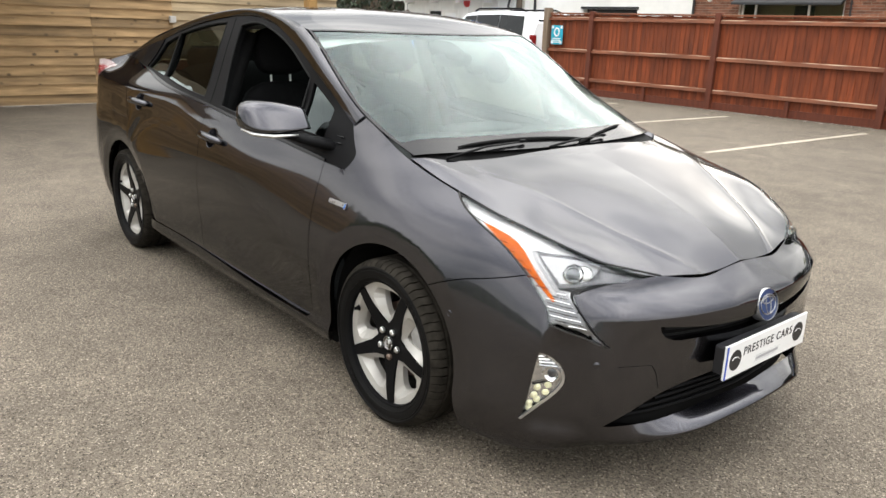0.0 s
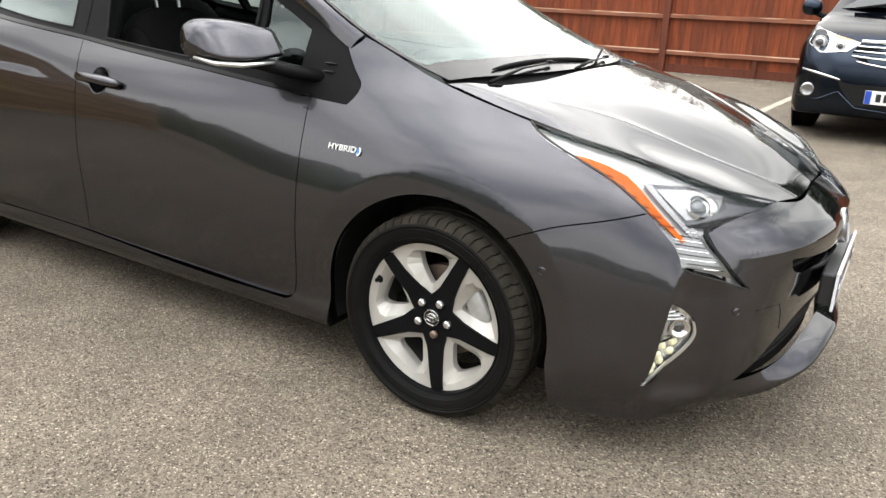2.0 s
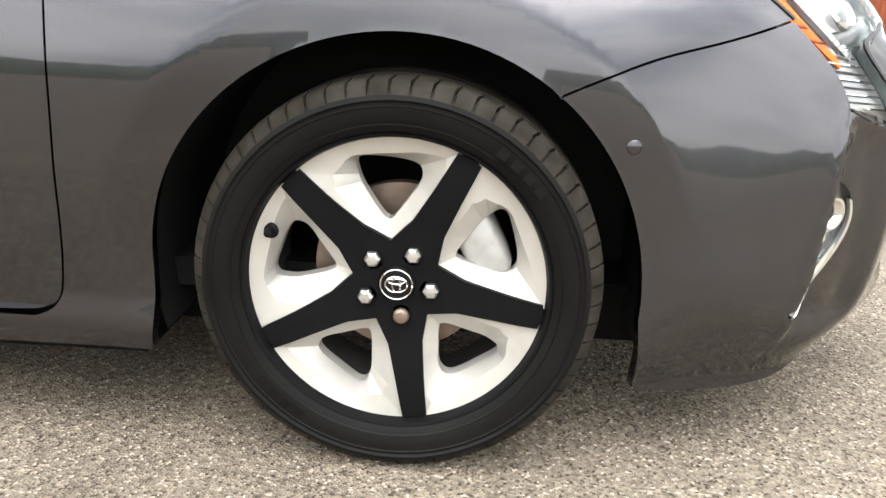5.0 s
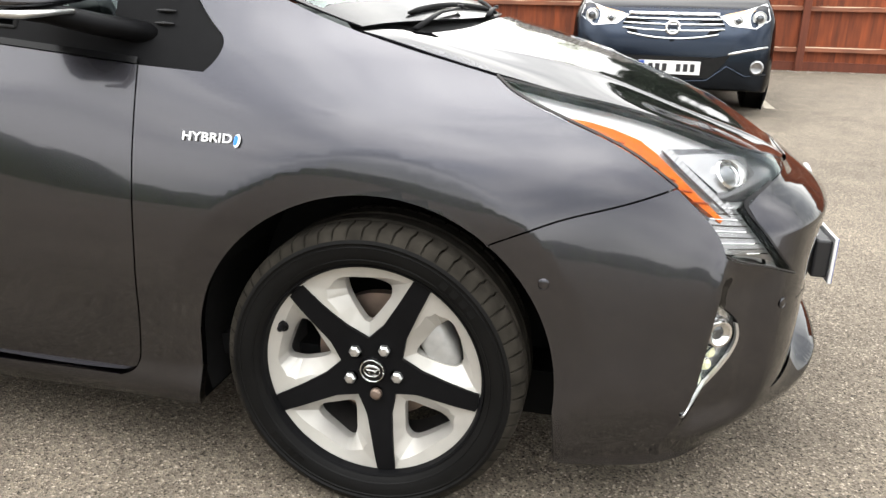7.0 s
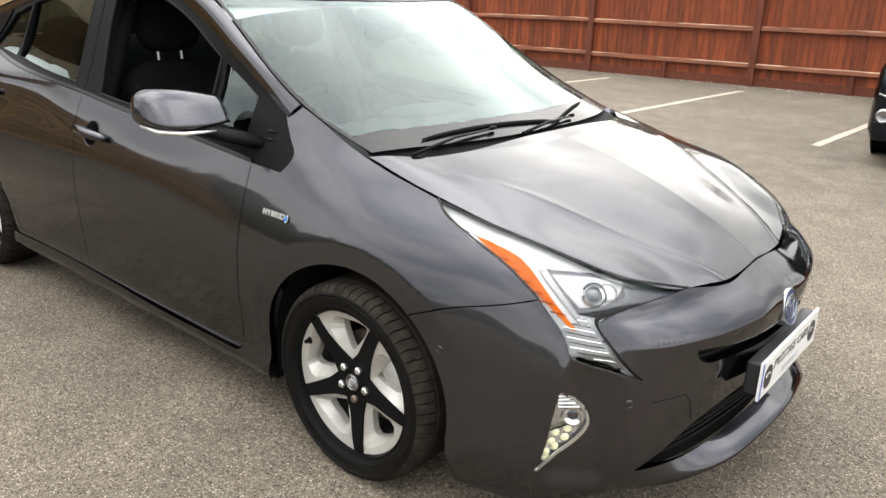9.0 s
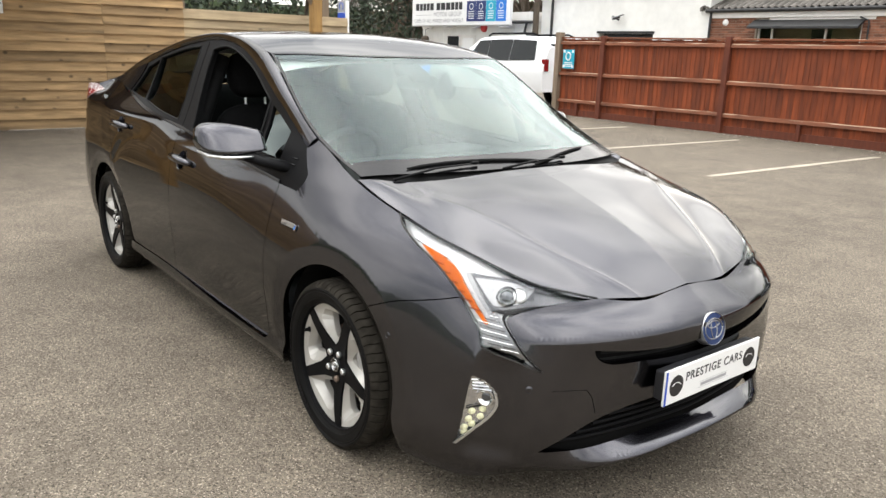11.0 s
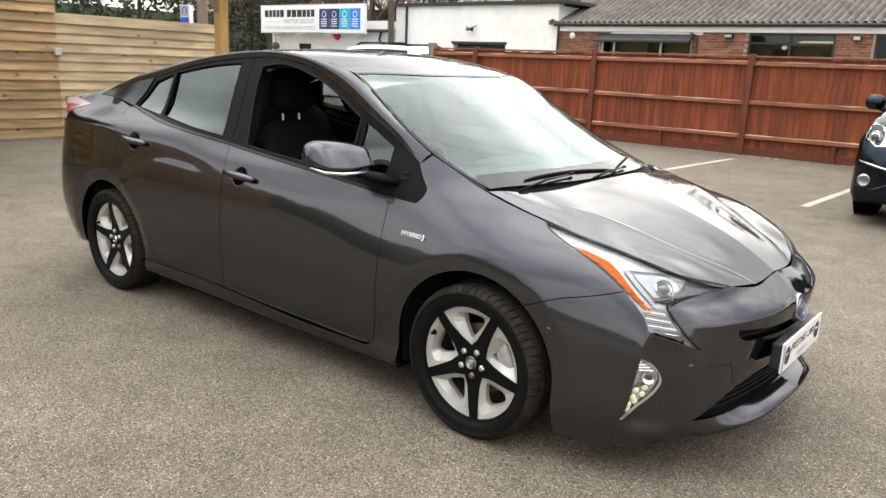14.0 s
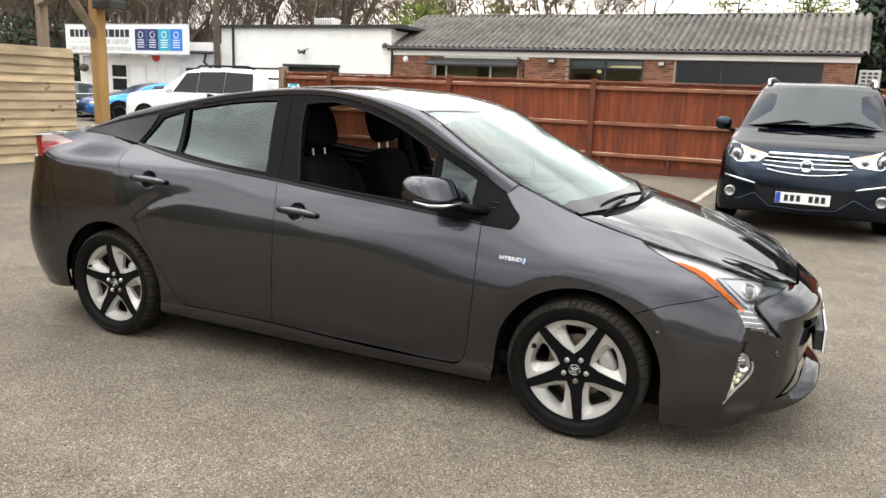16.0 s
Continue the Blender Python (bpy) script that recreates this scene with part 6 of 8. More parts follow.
# ---- cabin ----
part("cabin_floor", Geo().box(-2.9, 0.0, -0.72, 0.72, 0.25, 0.30), DASH, car)
dash = Geo()
for i, (x, z) in enumerate(((0.05, 0.90), (-0.20, 0.965), (-0.42, 0.975), (-0.55, 0.955), (-0.62, 0.88), (-0.60, 0.70), (-0.52, 0.45))):
    for y in np.linspace(-0.70, 0.70, 15):
        dash.v.append((x + 0.05 * (y / 0.7) ** 2, y, z - 0.02 * (y / 0.7) ** 2))
dash.f = [(i * 15 + j, i * 15 + j + 1, (i + 1) * 15 + j + 1, (i + 1) * 15 + j) for i in range(6) for j in range(14)]
part("dashboard", dash, DASH, car, "dark grey dashboard", smooth="all")
part("instrument_hood", Geo().ball((-0.45, 0.0, 0.965), (0.10, 0.22, 0.03), None, 8, 16, 0.7), DASH, car, smooth="all")
sw = new("steering_wheel")
sw.parent = car
sw.matrix_basis = pose(-0.72, -0.36, 0.90, 0, -62, 0)
a = np.linspace(0, 2 * math.pi, 37)
part("rim", Geo().tube([(0.18 * math.cos(t), 0.18 * math.sin(t), 0) for t in a], 0.016, 8), DASH, sw, smooth="all")
part("boss", Geo().ball((0, 0, -0.02), (0.075, 0.085, 0.03), None, 8, 16, 0.7), DASH, sw, smooth="all")
part("spoke", Geo().box(-0.015, 0.015, -0.17, 0.17, -0.02, -0.005), SATIN, sw, bevel=0.004)


def seat(x, y, low=0.0):
    s = new("seat")
    s.parent = car
    s.location = (x, y, 0.0)
    part("cushion", Geo().ball((0.22, 0, 0.52), (0.30, 0.25, 0.11), None, 10, 20, 0.55), SEAT_CLOTH, s, smooth="all")
    lean = pose(0, 0, 0, 0, -16, 0).to_3x3().to_4x4()
    part("backrest", Geo().ball((-0.125, 0, 0.80), (0.085, 0.25, 0.305), lean, 12, 22, 0.6), SEAT_CLOTH, s, smooth="all")
    part("bolster", Geo().ball((-0.08, -0.21, 0.78), (0.085, 0.05, 0.25), lean, 8, 14, 0.8), SEAT_CLOTH, s, smooth="all")
    part("bolster", Geo().ball((-0.08, 0.21, 0.78), (0.085, 0.05, 0.25), lean, 8, 14, 0.8), SEAT_CLOTH, s, smooth="all")
    part("headrest", Geo().ball((-0.215, 0, 1.245), (0.062, 0.140, 0.118), lean, 10, 18, 0.6), SEAT_CLOTH, s, smooth="all")
    for dy in (-0.055, 0.055):
        part("headrest_post", Geo().tube([(-0.195, dy, 1.04), (-0.215, dy, 1.20)], 0.0065, 8), SATIN, s)
    return s


seat(-1.42, -0.36)
seat(-1.42, 0.36)
rb = new("rear_bench")
rb.parent = car
part("cushion", Geo().ball((-2.15, 0, 0.52), (0.27, 0.66, 0.11), None, 10, 24, 0.45), SEAT_CLOTH, rb, smooth="all")
part("backrest", Geo().ball((-2.42, 0, 0.84), (0.10, 0.66, 0.32), pose(0, 0, 0, 0, -22, 0).to_3x3().to_4x4(), 10, 24, 0.5), SEAT_CLOTH, rb, smooth="all")
for y in (-0.36, 0.0, 0.36):
    part("headrest", Geo().ball((-2.56, y, 1.16), (0.05, 0.12, 0.075), None, 8, 16, 0.6), SEAT_CLOTH, rb, smooth="all")
# head lining, door cards, pillars
hl = Geo()
xs = np.linspace(-2.32, -0.80, 24)
for x in xs:
    for u in np.linspace(-0.97, 0.97, 11):
        y = u * float(cubic(ROOF_X, ROOF_HALF, np.array([x]))[0])
        hl.v.append((x, y, float(roof(x, y)[0]) - 0.045))
hl.f = [(i * 11 + j, i * 11 + j + 1, (i + 1) * 11 + j + 1, (i + 1) * 11 + j) for i in range(23) for j in range(10)]
part("headlining", hl, LINING, car, smooth="all")
for sg in (1, -1):
    card = ring(run((1.98, 0.33), (1.97, 0.87), (2.55, 0.925), (3.06, 0.97)), run((3.06, 0.97), (3.7, 1.03), (4.03, 1.08)), run((4.03, 1.08), (3.85, 0.65), (3.68, 0.33)))
    skin("door_card", card, side_of, DASH, car, 0.06, lift=-0.075, gap=0.0, depth=0.02, mirror=sg < 0)
    part("door_top", Geo().tube([facing(s, float(np.interp(s, [b[0] for b in BELT], [b[1] for b in BELT])) - 0.012, -0.05, sg < 0) @ Vector((0, 0, 0)) for s in np.linspace(1.95, 4.0, 24)], 0.026, 8), DASH, car, smooth="all")
    part("centre_pillar_trim", Geo().tube([facing(s, z, -0.085, sg < 0) @ Vector((0, 0, 0)) for s, z in ((3.04, 0.6), (3.06, 0.95), (3.09, 1.2), (3.09, 1.37))], [0.06, 0.05, 0.045, 0.04], 8), DASH, car, smooth="all")
    part("seat_belt", Geo().tube([(-1.66, -sg * 0.62, 1.20), (-1.62, -sg * 0.64, 0.85), (-1.55, -sg * 0.66, 0.40)], 0.022, 6, 0.2), BLACK_DULL, car)
part("camera_box", Geo().ball((-0.715, 0.0, 1.292), (0.075, 0.075, 0.026), pose(0, 0, 0, 0, 22, 0).to_3x3().to_4x4(), 8, 16, 0.6), DASH, car, smooth="all")
part("rear_view_mirror", Geo().ball((-0.67, 0.0, 1.255), (0.016, 0.115, 0.032), None, 8, 20, 0.6), DASH, car, smooth="all")
part("cargo_cover", Geo().box(-3.1, -2.55, -0.60, 0.60, 0.98, 1.0), DASH, car)
part("tail_panel", Geo().box(-3.34, -3.28, -0.50, 0.50, 0.45, 1.04), UNDER, car)

# ---- buildings beyond the fence ----
BY = 19.9
brick_house = thing("workshop", "low brick workshop with a weathered corrugated roof and dark windows", "building", (-5.1, BY, 0))


def put(ob, base):
    ob.location = Vector(ob.location) - Vector(base)
    return ob


def under(parent, *obs):
    """Hangs parts that were built in place under their thing."""
    for ob in obs:
        ob.parent = parent
        ob.location = Vector(ob.location) - Vector(parent.location)


X0, X1, RIDGE_Y, RIDGE_Z, EAVE_Z = -12.3, 2.05, 23.6, 4.22, 2.84
openings = ((-10.68, -7.62, 1.0, 2.58), (-5.96, -3.65, 1.0, 2.60), (-2.70, 1.24, 0.6, 2.60))
walls = []
edges = [X0] + [v for o in openings for v in o[:2]] + [X1]
for a, b in zip(edges[0::2], edges[1::2]):
    walls.append(part("wall", Geo().box(a, b, BY + 0.004, BY + 0.25, 0, EAVE_Z), MORTAR))
for a, b, lo, hi in openings:
    walls.append(part("wall", Geo().box(a, b, BY + 0.004, BY + 0.25, 0, lo), MORTAR))
    walls.append(part("wall", Geo().box(a, b, BY + 0.004, BY + 0.25, hi, EAVE_Z), MORTAR))
back = part("wall", Geo().box(X0, X1, BY + 7.2, BY + 7.4, 0, EAVE_Z), RENDER_WHITE)
ends = [part("wall", Geo().prism([(BY + 0.25, 0), (BY + 7.2, 0), (BY + 7.2, EAVE_Z), (RIDGE_Y, RIDGE_Z - 0.12), (BY + 0.25, EAVE_Z)], "x", x, x + 0.22), BRICK) for x in (X0, X1 - 0.22)]
inner_wall = part("inner_wall", Geo().box(X0 + 0.3, X1 - 0.3, BY + 3.2, BY + 3.3, 0, EAVE_Z), SHOWROOM)
inner_floor = part("inner_floor", Geo().box(X0 + 0.3, X1 - 0.3, BY + 0.3, BY + 3.2, 0.01, 0.05), MORTAR)
inner_top = part("inner_ceiling", Geo().box(X0 + 0.3, X1 - 0.3, BY + 0.3, BY + 3.2, EAVE_Z - 0.12, EAVE_Z - 0.06), SHOWROOM)
fascia = part("fascia", Geo().box(X0, X1 + 0.05, BY - 0.06, BY + 0.0, 2.615, 2.80), FASCIA_WHITE, bevel=0.004)
gutter = part("gutter", Geo().tube([(X0 - 0.1, BY - 0.13, 2.83), (X1 + 0.1, BY - 0.13, 2.83)], 0.06, 10), GUTTER_BLACK, smooth=True)
pipe = part("downpipe", Geo().tube([(X0 + 0.05, BY - 0.08, 2.80), (X0 + 0.05, BY - 0.08, 0.0)], 0.04, 10), GUTTER_BLACK, smooth=True)
# corrugated sheets
cor = Geo()
pitch, per = 0.215, 10
n_w = int((X1 + 0.25 - (X0 - 0.25)) / pitch * per)
rows_ = [(0.0, 0.0), (0.5, 0.0), (0.502, 0.012), (1.0, 0.012)]
for i in range(n_w + 1):
    x = X0 - 0.25 + i * pitch / per
    wz = 0.135 * abs(math.sin(math.pi * i / per)) ** 0.8 - 0.08
    for t, h in rows_:
        y = BY - 0.17 + (RIDGE_Y - BY + 0.17) * t
        z = EAVE_Z + 0.03 + (RIDGE_Z - EAVE_Z) * t + wz + h
        cor.v.append((x - (0.32 - 0.52 * i / n_w) * t, y, z))
nr = len(rows_)
cor.f = [(i * nr + j, (i + 1) * nr + j, (i + 1) * nr + j + 1, i * nr + j + 1) for i in range(n_w) for j in range(nr - 1)]
front_roof = part("roof", cor, ROOF_SHEET, None, "weathered grey corrugated cement roof sheets", smooth="all")
back_roof = part("roof", Geo().add([(X0 - 0.55, RIDGE_Y, RIDGE_Z), (X1 + 0.1, RIDGE_Y, RIDGE_Z), (X1 + 0.2, BY + 7.5, EAVE_Z), (X0 - 0.3, BY + 7.5, EAVE_Z)], [(0, 1, 2, 3)]), ROOF_SHEET)
ridges = []
for i in range(9):
    x = X0 - 0.6 + i * 1.65
    ridges.append(part("ridge_cap", Geo().tube([(x, RIDGE_Y, RIDGE_Z + 0.035 + 0.012 * (i % 2)), (x + 1.68, RIDGE_Y, RIDGE_Z + 0.035 + 0.010 * ((i * 3) % 4))], 0.085, 8, 0.7), ROOF_SHEET, smooth=True))
verge = part("verge_board", Geo().add([(X0 - 0.29, BY - 0.2, EAVE_Z - 0.02), (X0 - 0.29, BY - 0.2, EAVE_Z + 0.10), (X0 - 0.62, RIDGE_Y, RIDGE_Z + 0.08), (X0 - 0.62, RIDGE_Y, RIDGE_Z - 0.04), (X0 - 0.2, BY - 0.2, EAVE_Z - 0.02), (X0 - 0.2, BY - 0.2, EAVE_Z + 0.10), (X0 - 0.52, RIDGE_Y, RIDGE_Z + 0.08), (X0 - 0.52, RIDGE_Y, RIDGE_Z - 0.04)], [(0, 1, 2, 3), (7, 6, 5, 4), (1, 5, 6, 2), (0, 4, 5, 1), (3, 2, 6, 7), (0, 3, 7, 4)]), ROOF_SHEET)
brick_wall = walls[0]
under(brick_house, *walls, back, *ends, inner_wall, inner_floor, inner_top, fascia, gutter, pipe, front_roof, back_roof, *ridges, verge)


def window(a, b, lo, hi, bars, frame_mat, parent, glass_mat, deep=0.06):
    w = new("window")
    w.parent = parent
    w.location = Vector((a, BY, 0)) - Vector(parent.location)
    wd = b - a
    fr = Geo()
    for x0, x1, z0, z1 in [(0, wd, lo, lo + 0.06), (0, wd, hi - 0.06, hi), (0, 0.06, lo + 0.06, hi - 0.06), (wd - 0.06, wd, lo + 0.06, hi - 0.06)]:
        fr.box(x0, x1, deep - 0.03, deep + 0.03, z0, z1)
    part("frame", fr, frame_mat, w)
    xs = [0] + list(bars) + [wd]
    for x in bars:
        part("mullion", Geo().box(x - 0.03, x + 0.03, deep - 0.028, deep + 0.028, lo + 0.06, hi - 0.06), frame_mat, w)
    for p, q in zip(xs[:-1], xs[1:]):
        part("pane", Geo().box(p + 0.03, q - 0.03, deep - 0.004, deep + 0.004, lo + 0.05, hi - 0.05), glass_mat, w)
    return w


WINDOW_GLASS = glass("workshop_glass", (0.55, 0.58, 0.56), 0.0, 0.06)
w1 = window(*openings[0], (0.45, 2.05), FASCIA_WHITE, brick_house, glass("clear_shop_glass", (0.84, 0.83, 0.78), 0.0, 0.03), 0.10)
w2 = window(*openings[1], (1.15,), GUTTER_BLACK, brick_house, WINDOW_GLASS)
w3 = window(*openings[2], (1.28, 2.65), GUTTER_BLACK, brick_house, DARK_GLASS)
part("opening_light_bar", Geo().box(0.06, 2.25, 0.03, 0.09, 2.30, 2.35), GUTTER_BLACK, w2)
part("sill_bar", Geo().box(0.1, 3.8, 0.02, 0.10, 1.93, 1.97), GUTTER_BLACK, w3)
# black awning over the first window, its bracket pipe and the lintel
aw = part("awning", Geo().prism([(BY - 0.42, 2.28), (BY - 0.42, 2.35), (BY + 0.0, 2.56), (BY + 0.0, 2.50)], "x", -10.78, -7.55), GUTTER_BLACK, bevel=0.006)
awb = part("lintel", Geo().box(-10.3, -7.3, BY - 0.02, BY + 0.003, 2.54, 2.61), FASCIA_WHITE)
awp = part("cable_pipe", Geo().tube([(-7.7, BY - 0.03, 2.60), (-7.45, BY - 0.04, 2.50), (-7.42, BY - 0.04, 1.5)], 0.025, 8), GUTTER_BLACK, smooth=True)
bulk = part("bulkhead_lamp", Geo().lathe([(0.0, 0.06), (0.07, 0.05), (0.10, 0.02), (0.105, 0.0)], pose(-11.75, BY, 2.48, 90, 0, 0), 24), SIGN_WHITE, smooth=True)
fl1 = part("flood_lamp", Geo().box(-6.62, -6.38, BY - 0.16, BY, 2.45, 2.60), GUTTER_BLACK, bevel=0.01)
fl1g = part("flood_glass", Geo().box(-6.60, -6.40, BY - 0.165, BY - 0.16, 2.47, 2.55), SATIN)
fl2 = part("flood_lamp", Geo().box(-3.22, -3.02, BY - 0.14, BY, 2.42, 2.56), GUTTER_BLACK, bevel=0.01)
fl2g = part("flood_glass", Geo().box(-3.20, -3.04, BY - 0.145, BY - 0.14, 2.44, 2.53), SATIN)
cool = part("air_conditioner", Geo().box(2.12, 2.62, BY - 0.3, BY + 0.1, 1.75, 2.42), AC_GREY, bevel=0.01)
grid_bars = [part("grille_slot", Geo().box(2.17 + 0.14 * i, 2.27 + 0.14 * i, BY - 0.304, BY - 0.30, 1.80 + 0.10 * j, 1.86 + 0.10 * j), GUTTER_BLACK) for i in range(3) for j in range(6)]
lamps = [part("strip_lamp", Geo().box(x, x + 1.3, BY + 1.6 + k * 0.7, BY + 1.68 + k * 0.7, 2.42, 2.47), LAMP_GLOW) for k, x in enumerate((-4.95, -5.2))]
lampb = part("lamp_globe", Geo().ball((-5.2, BY + 0.9, 2.25), (0.08, 0.08, 0.06)), LAMP_GLOW, smooth="all")
shelf = part("inner_counter", Geo().box(-5.7, -3.8, BY + 2.2, BY + 2.6, 0.05, 1.95), SHOWROOM, bevel=0.01)
iw = part("inner_wall", Geo().box(-10.6, -7.0, BY + 1.10, BY + 1.16, 0.05, 2.5), SHOWROOM)
dk = part("inner_dark_unit", Geo().box(-9.3, -8.9, BY + 0.6, BY + 1.0, 0.05, 2.3), GUTTER_BLACK)
under(brick_house, aw, awb, awp, bulk, fl1, fl1g, fl2, fl2g, cool, *grid_bars, *lamps, lampb, shelf, dk, iw)

# white rendered store
store = thing("store_building", "plain white rendered flat-roofed building with a dark doorway", "building", (-16.0, BY, 0))
store_walls = [part("wall", Geo().box(*b), RENDER_WHITE) for b in ((-19.8, -16.82, BY, BY + 0.3, 0, 3.50), (-14.45, -12.34, BY, BY + 0.3, 0, 3.50), (-16.82, -14.45, BY, BY + 0.3, 2.14, 3.50),
                                                                   (-19.8, -19.5, BY + 0.3, BY + 8, 0, 3.5), (-12.64, -12.34, BY + 0.3, BY + 8, 0, 3.45), (-19.5, -12.64, BY + 7.7, BY + 8, 0, 3.5))]
sr_ = part("roof_edge", Geo().box(-19.95, -11.9, BY - 0.12, BY + 8.1, 3.50, 3.62), ROOF_FELT, bevel=0.01)
sd_ = part("doorway_panel", Geo().box(-16.8, -14.47, BY + 0.22, BY + 0.28, 0, 2.14), GUTTER_BLACK)
sp_ = part("downpipe", Geo().tube([(-19.2, BY - 0.05, 3.5), (-19.2, BY - 0.05, 0)], 0.05, 10), GUTTER_BLACK, smooth=True)
sl_ = part("door_head", Geo().box(-16.9, -14.4, BY - 0.05, BY, 2.14, 2.22), GUTTER_BLACK)
cam_ = part("security_camera", Geo().tube([(-15.75, BY - 0.22, 2.70), (-15.95, BY - 0.40, 2.62)], 0.055, 10).tube([(-15.78, BY, 2.78), (-15.80, BY - 0.24, 2.72)], 0.022, 8).tube([(-15.9, BY - 0.05, 2.6), (-16.1, BY - 0.22, 2.72)], 0.04, 8), BLACK_CAR, smooth=True)
vent_ = part("roof_vent", Geo().box(-17.6, -16.7, BY + 3.0, BY + 3.6, 3.62, 4.15), FASCIA_WHITE, bevel=0.01)
vent_b = [part("vent_bar", Geo().box(-17.58 + 0.11 * i, -17.54 + 0.11 * i, BY + 2.98, BY + 3.0, 3.66, 4.1), INK_GREY) for i in range(8)]
under(store, *store_walls, sr_, sd_, sp_, sl_, cam_, vent_, *vent_b)

# white boarded office with the dealer's sign above it
office = thing("office_building", "low white boarded sales office with doors and a flat roof", "building", (-24.0, BY, 0))
g = Geo().box(-27.6, -20.35, BY, BY + 5, 0, 2.62)
ow = part("wall", g, RENDER_WHITE)
orf = part("roof_edge", Geo().box(-27.7, -20.15, BY - 0.15, BY + 5.1, 2.62, 2.95), FASCIA_WHITE, bevel=0.01)
ogu = part("gutter", Geo().tube([(-27.6, BY - 0.18, 2.62), (-20.1, BY - 0.18, 2.56)], 0.06, 8), GUTTER_BLACK, smooth=True)
odp = part("downpipe", Geo().tube([(-20.45, BY - 0.16, 2.55), (-20.6, BY - 0.12, 2.2), (-20.3, BY - 0.10, 2.0), (-20.3, BY - 0.10, 0)], 0.05, 8), GUTTER_BLACK, smooth=True)
battens = [part("cover_strip", Geo().box(-27.0 + 0.95 * i, -26.95 + 0.95 * i, BY - 0.02, BY, 0, 2.5), RENDER_WHITE) for i in range(7)]
ofs = []
for x0, x1, z0, z1, pane in ((-25.75, -24.75, 0.9, 2.08, True), (-24.7, -23.75, 0.05, 2.05, False), (-22.75, -21.85, 0.05, 2.05, False), (-21.7, -20.75, 1.1, 2.05, True)):
    fr = part("door" if not pane else "window", Geo().box(x0, x1, BY - 0.04, BY, z0, z1), FASCIA_WHITE, bevel=0.01)
    if pane:
        h = (z1 - z0 - 0.24) / 2
        for k in range(2):
            pz = part("pane", Geo().box(x0 + 0.1, x1 - 0.1, BY - 0.046, BY - 0.04, z0 + 0.08 + k * (h + 0.08), z0 + 0.08 + k * (h + 0.08) + h), DARK_GLASS, fr)
    else:
        part("door_panel", Geo().box(x0 + 0.12, x1 - 0.12, BY - 0.05, BY - 0.04, z0 + 0.15, z1 - 0.12), SIGN_WHITE, fr, bevel=0.008)
        part("door_handle", Geo().box(x1 - 0.15, x1 - 0.10, BY - 0.09, BY - 0.05, 1.0, 1.06), SATIN, fr)
    ofs.append(fr)
under(office, ow, orf, ogu, odp, *battens, *ofs)
alarm = tagged(part("alarm_bell", Geo().lathe([(0.0, 0.09), (0.15, 0.08), (0.19, 0.03), (0.20, 0.0)], pose(-23.2, BY, 2.36, 90, 0, 0), 20), RED_INK, smooth=True), "round red alarm bell on the white office wall", "alarm bell")
bk = thing("hanging_basket", "dark hanging basket on a white wall bracket", "hanging basket", (-27.0, BY - 0.3, 1.85))
part("basket", Geo().ball((0, 0, 0), (0.19, 0.19, 0.17), None, 8, 14), BARK, bk, smooth="all")
part("bracket", Geo().tube([(0, 0, 0.15), (0, 0.0, 0.45), (0, 0.32, 0.50), (0, 0.30, 0.2)], 0.015, 6), GUTTER_BLACK, bk)
# sign board
sign = thing("sign_board", "long white dealer sign with blue brand panels above the office", "sign", (-24.29, BY - 0.55, 2.95))
part("panel", Geo().box(-3.34, 3.34, -0.06, 0.06, -0.50, 0.62), SIGN_WHITE, sign, bevel=0.01)
part("frame", Geo().box(-3.38, 3.38, -0.05, 0.07, 0.62, 0.66).box(-3.38, 3.38, -0.05, 0.07, -0.54, -0.50), SATIN, sign)
for x in (-2.6, -0.9, 0.9, 2.6):
    part("bracket", Geo().box(x - 0.05, x + 0.05, 0.0, 0.55, -0.62, -0.50), FASCIA_WHITE, sign)
# a person's name stands as plain bars
for x0, x1 in ((-3.05, -2.80), (-2.74, -2.54), (-2.48, -2.28), (-2.22, -2.02), (-1.96, -1.72), (-1.50, -1.24), (-1.18, -0.88), (-0.82, -0.52), (-0.46, -0.24), (-0.18, 0.02), (0.08, 0.30)):
    part("name_bar", Geo().box(x0, x1, -0.066, -0.06, 0.14, 0.44), INK, sign)
letters("MOTOR GROUP", 0.27, INK_GREY, pose(-0.72, -0.064, -0.05, 90, 0, 0), sign, "sign_lettering", 0.002)
letters("CARS OF ALL MAKES AND MODELS", 0.225, INK_GREY, pose(-1.38, -0.064, -0.32, 90, 0, 0), sign, "sign_lettering", 0.002)
part("rule", Geo().box(-3.05, -1.85, -0.064, -0.06, -0.07, -0.055), INK_GREY, sign)
for k, mt in enumerate((NAVY_INK, NAVY_INK, TEAL_INK, SKY_INK)):
    x0 = 0.62 + 0.62 * k
    pn = part("brand_panel", Geo().box(x0, x0 + 0.605, -0.068, -0.06, -0.36, 0.46), mt, sign)
    part("brand_disc", Geo().lathe([(0.10, 0.003), (0.13, 0.003), (0.13, 0.0)], pose(x0 + 0.30, -0.068, 0.24, 90, 0, 0), 20), SIGN_WHITE, pn)
    for j in range(4):
        part("print_bar", Geo().box(x0 + 0.12, x0 + 0.48, -0.070, -0.068, 0.02 - 0.09 * j, 0.055 - 0.09 * j), SIGN_WHITE, pn)
# telegraph pole
tagged(part("telegraph_pole", Geo().tube([(-19.6, BY - 0.5, 0), (-19.6, BY - 0.5, 8.5)], [0.13, 0.10], 12), BARK, smooth=True), "dark brown wooden telegraph pole beside the office", "pole")
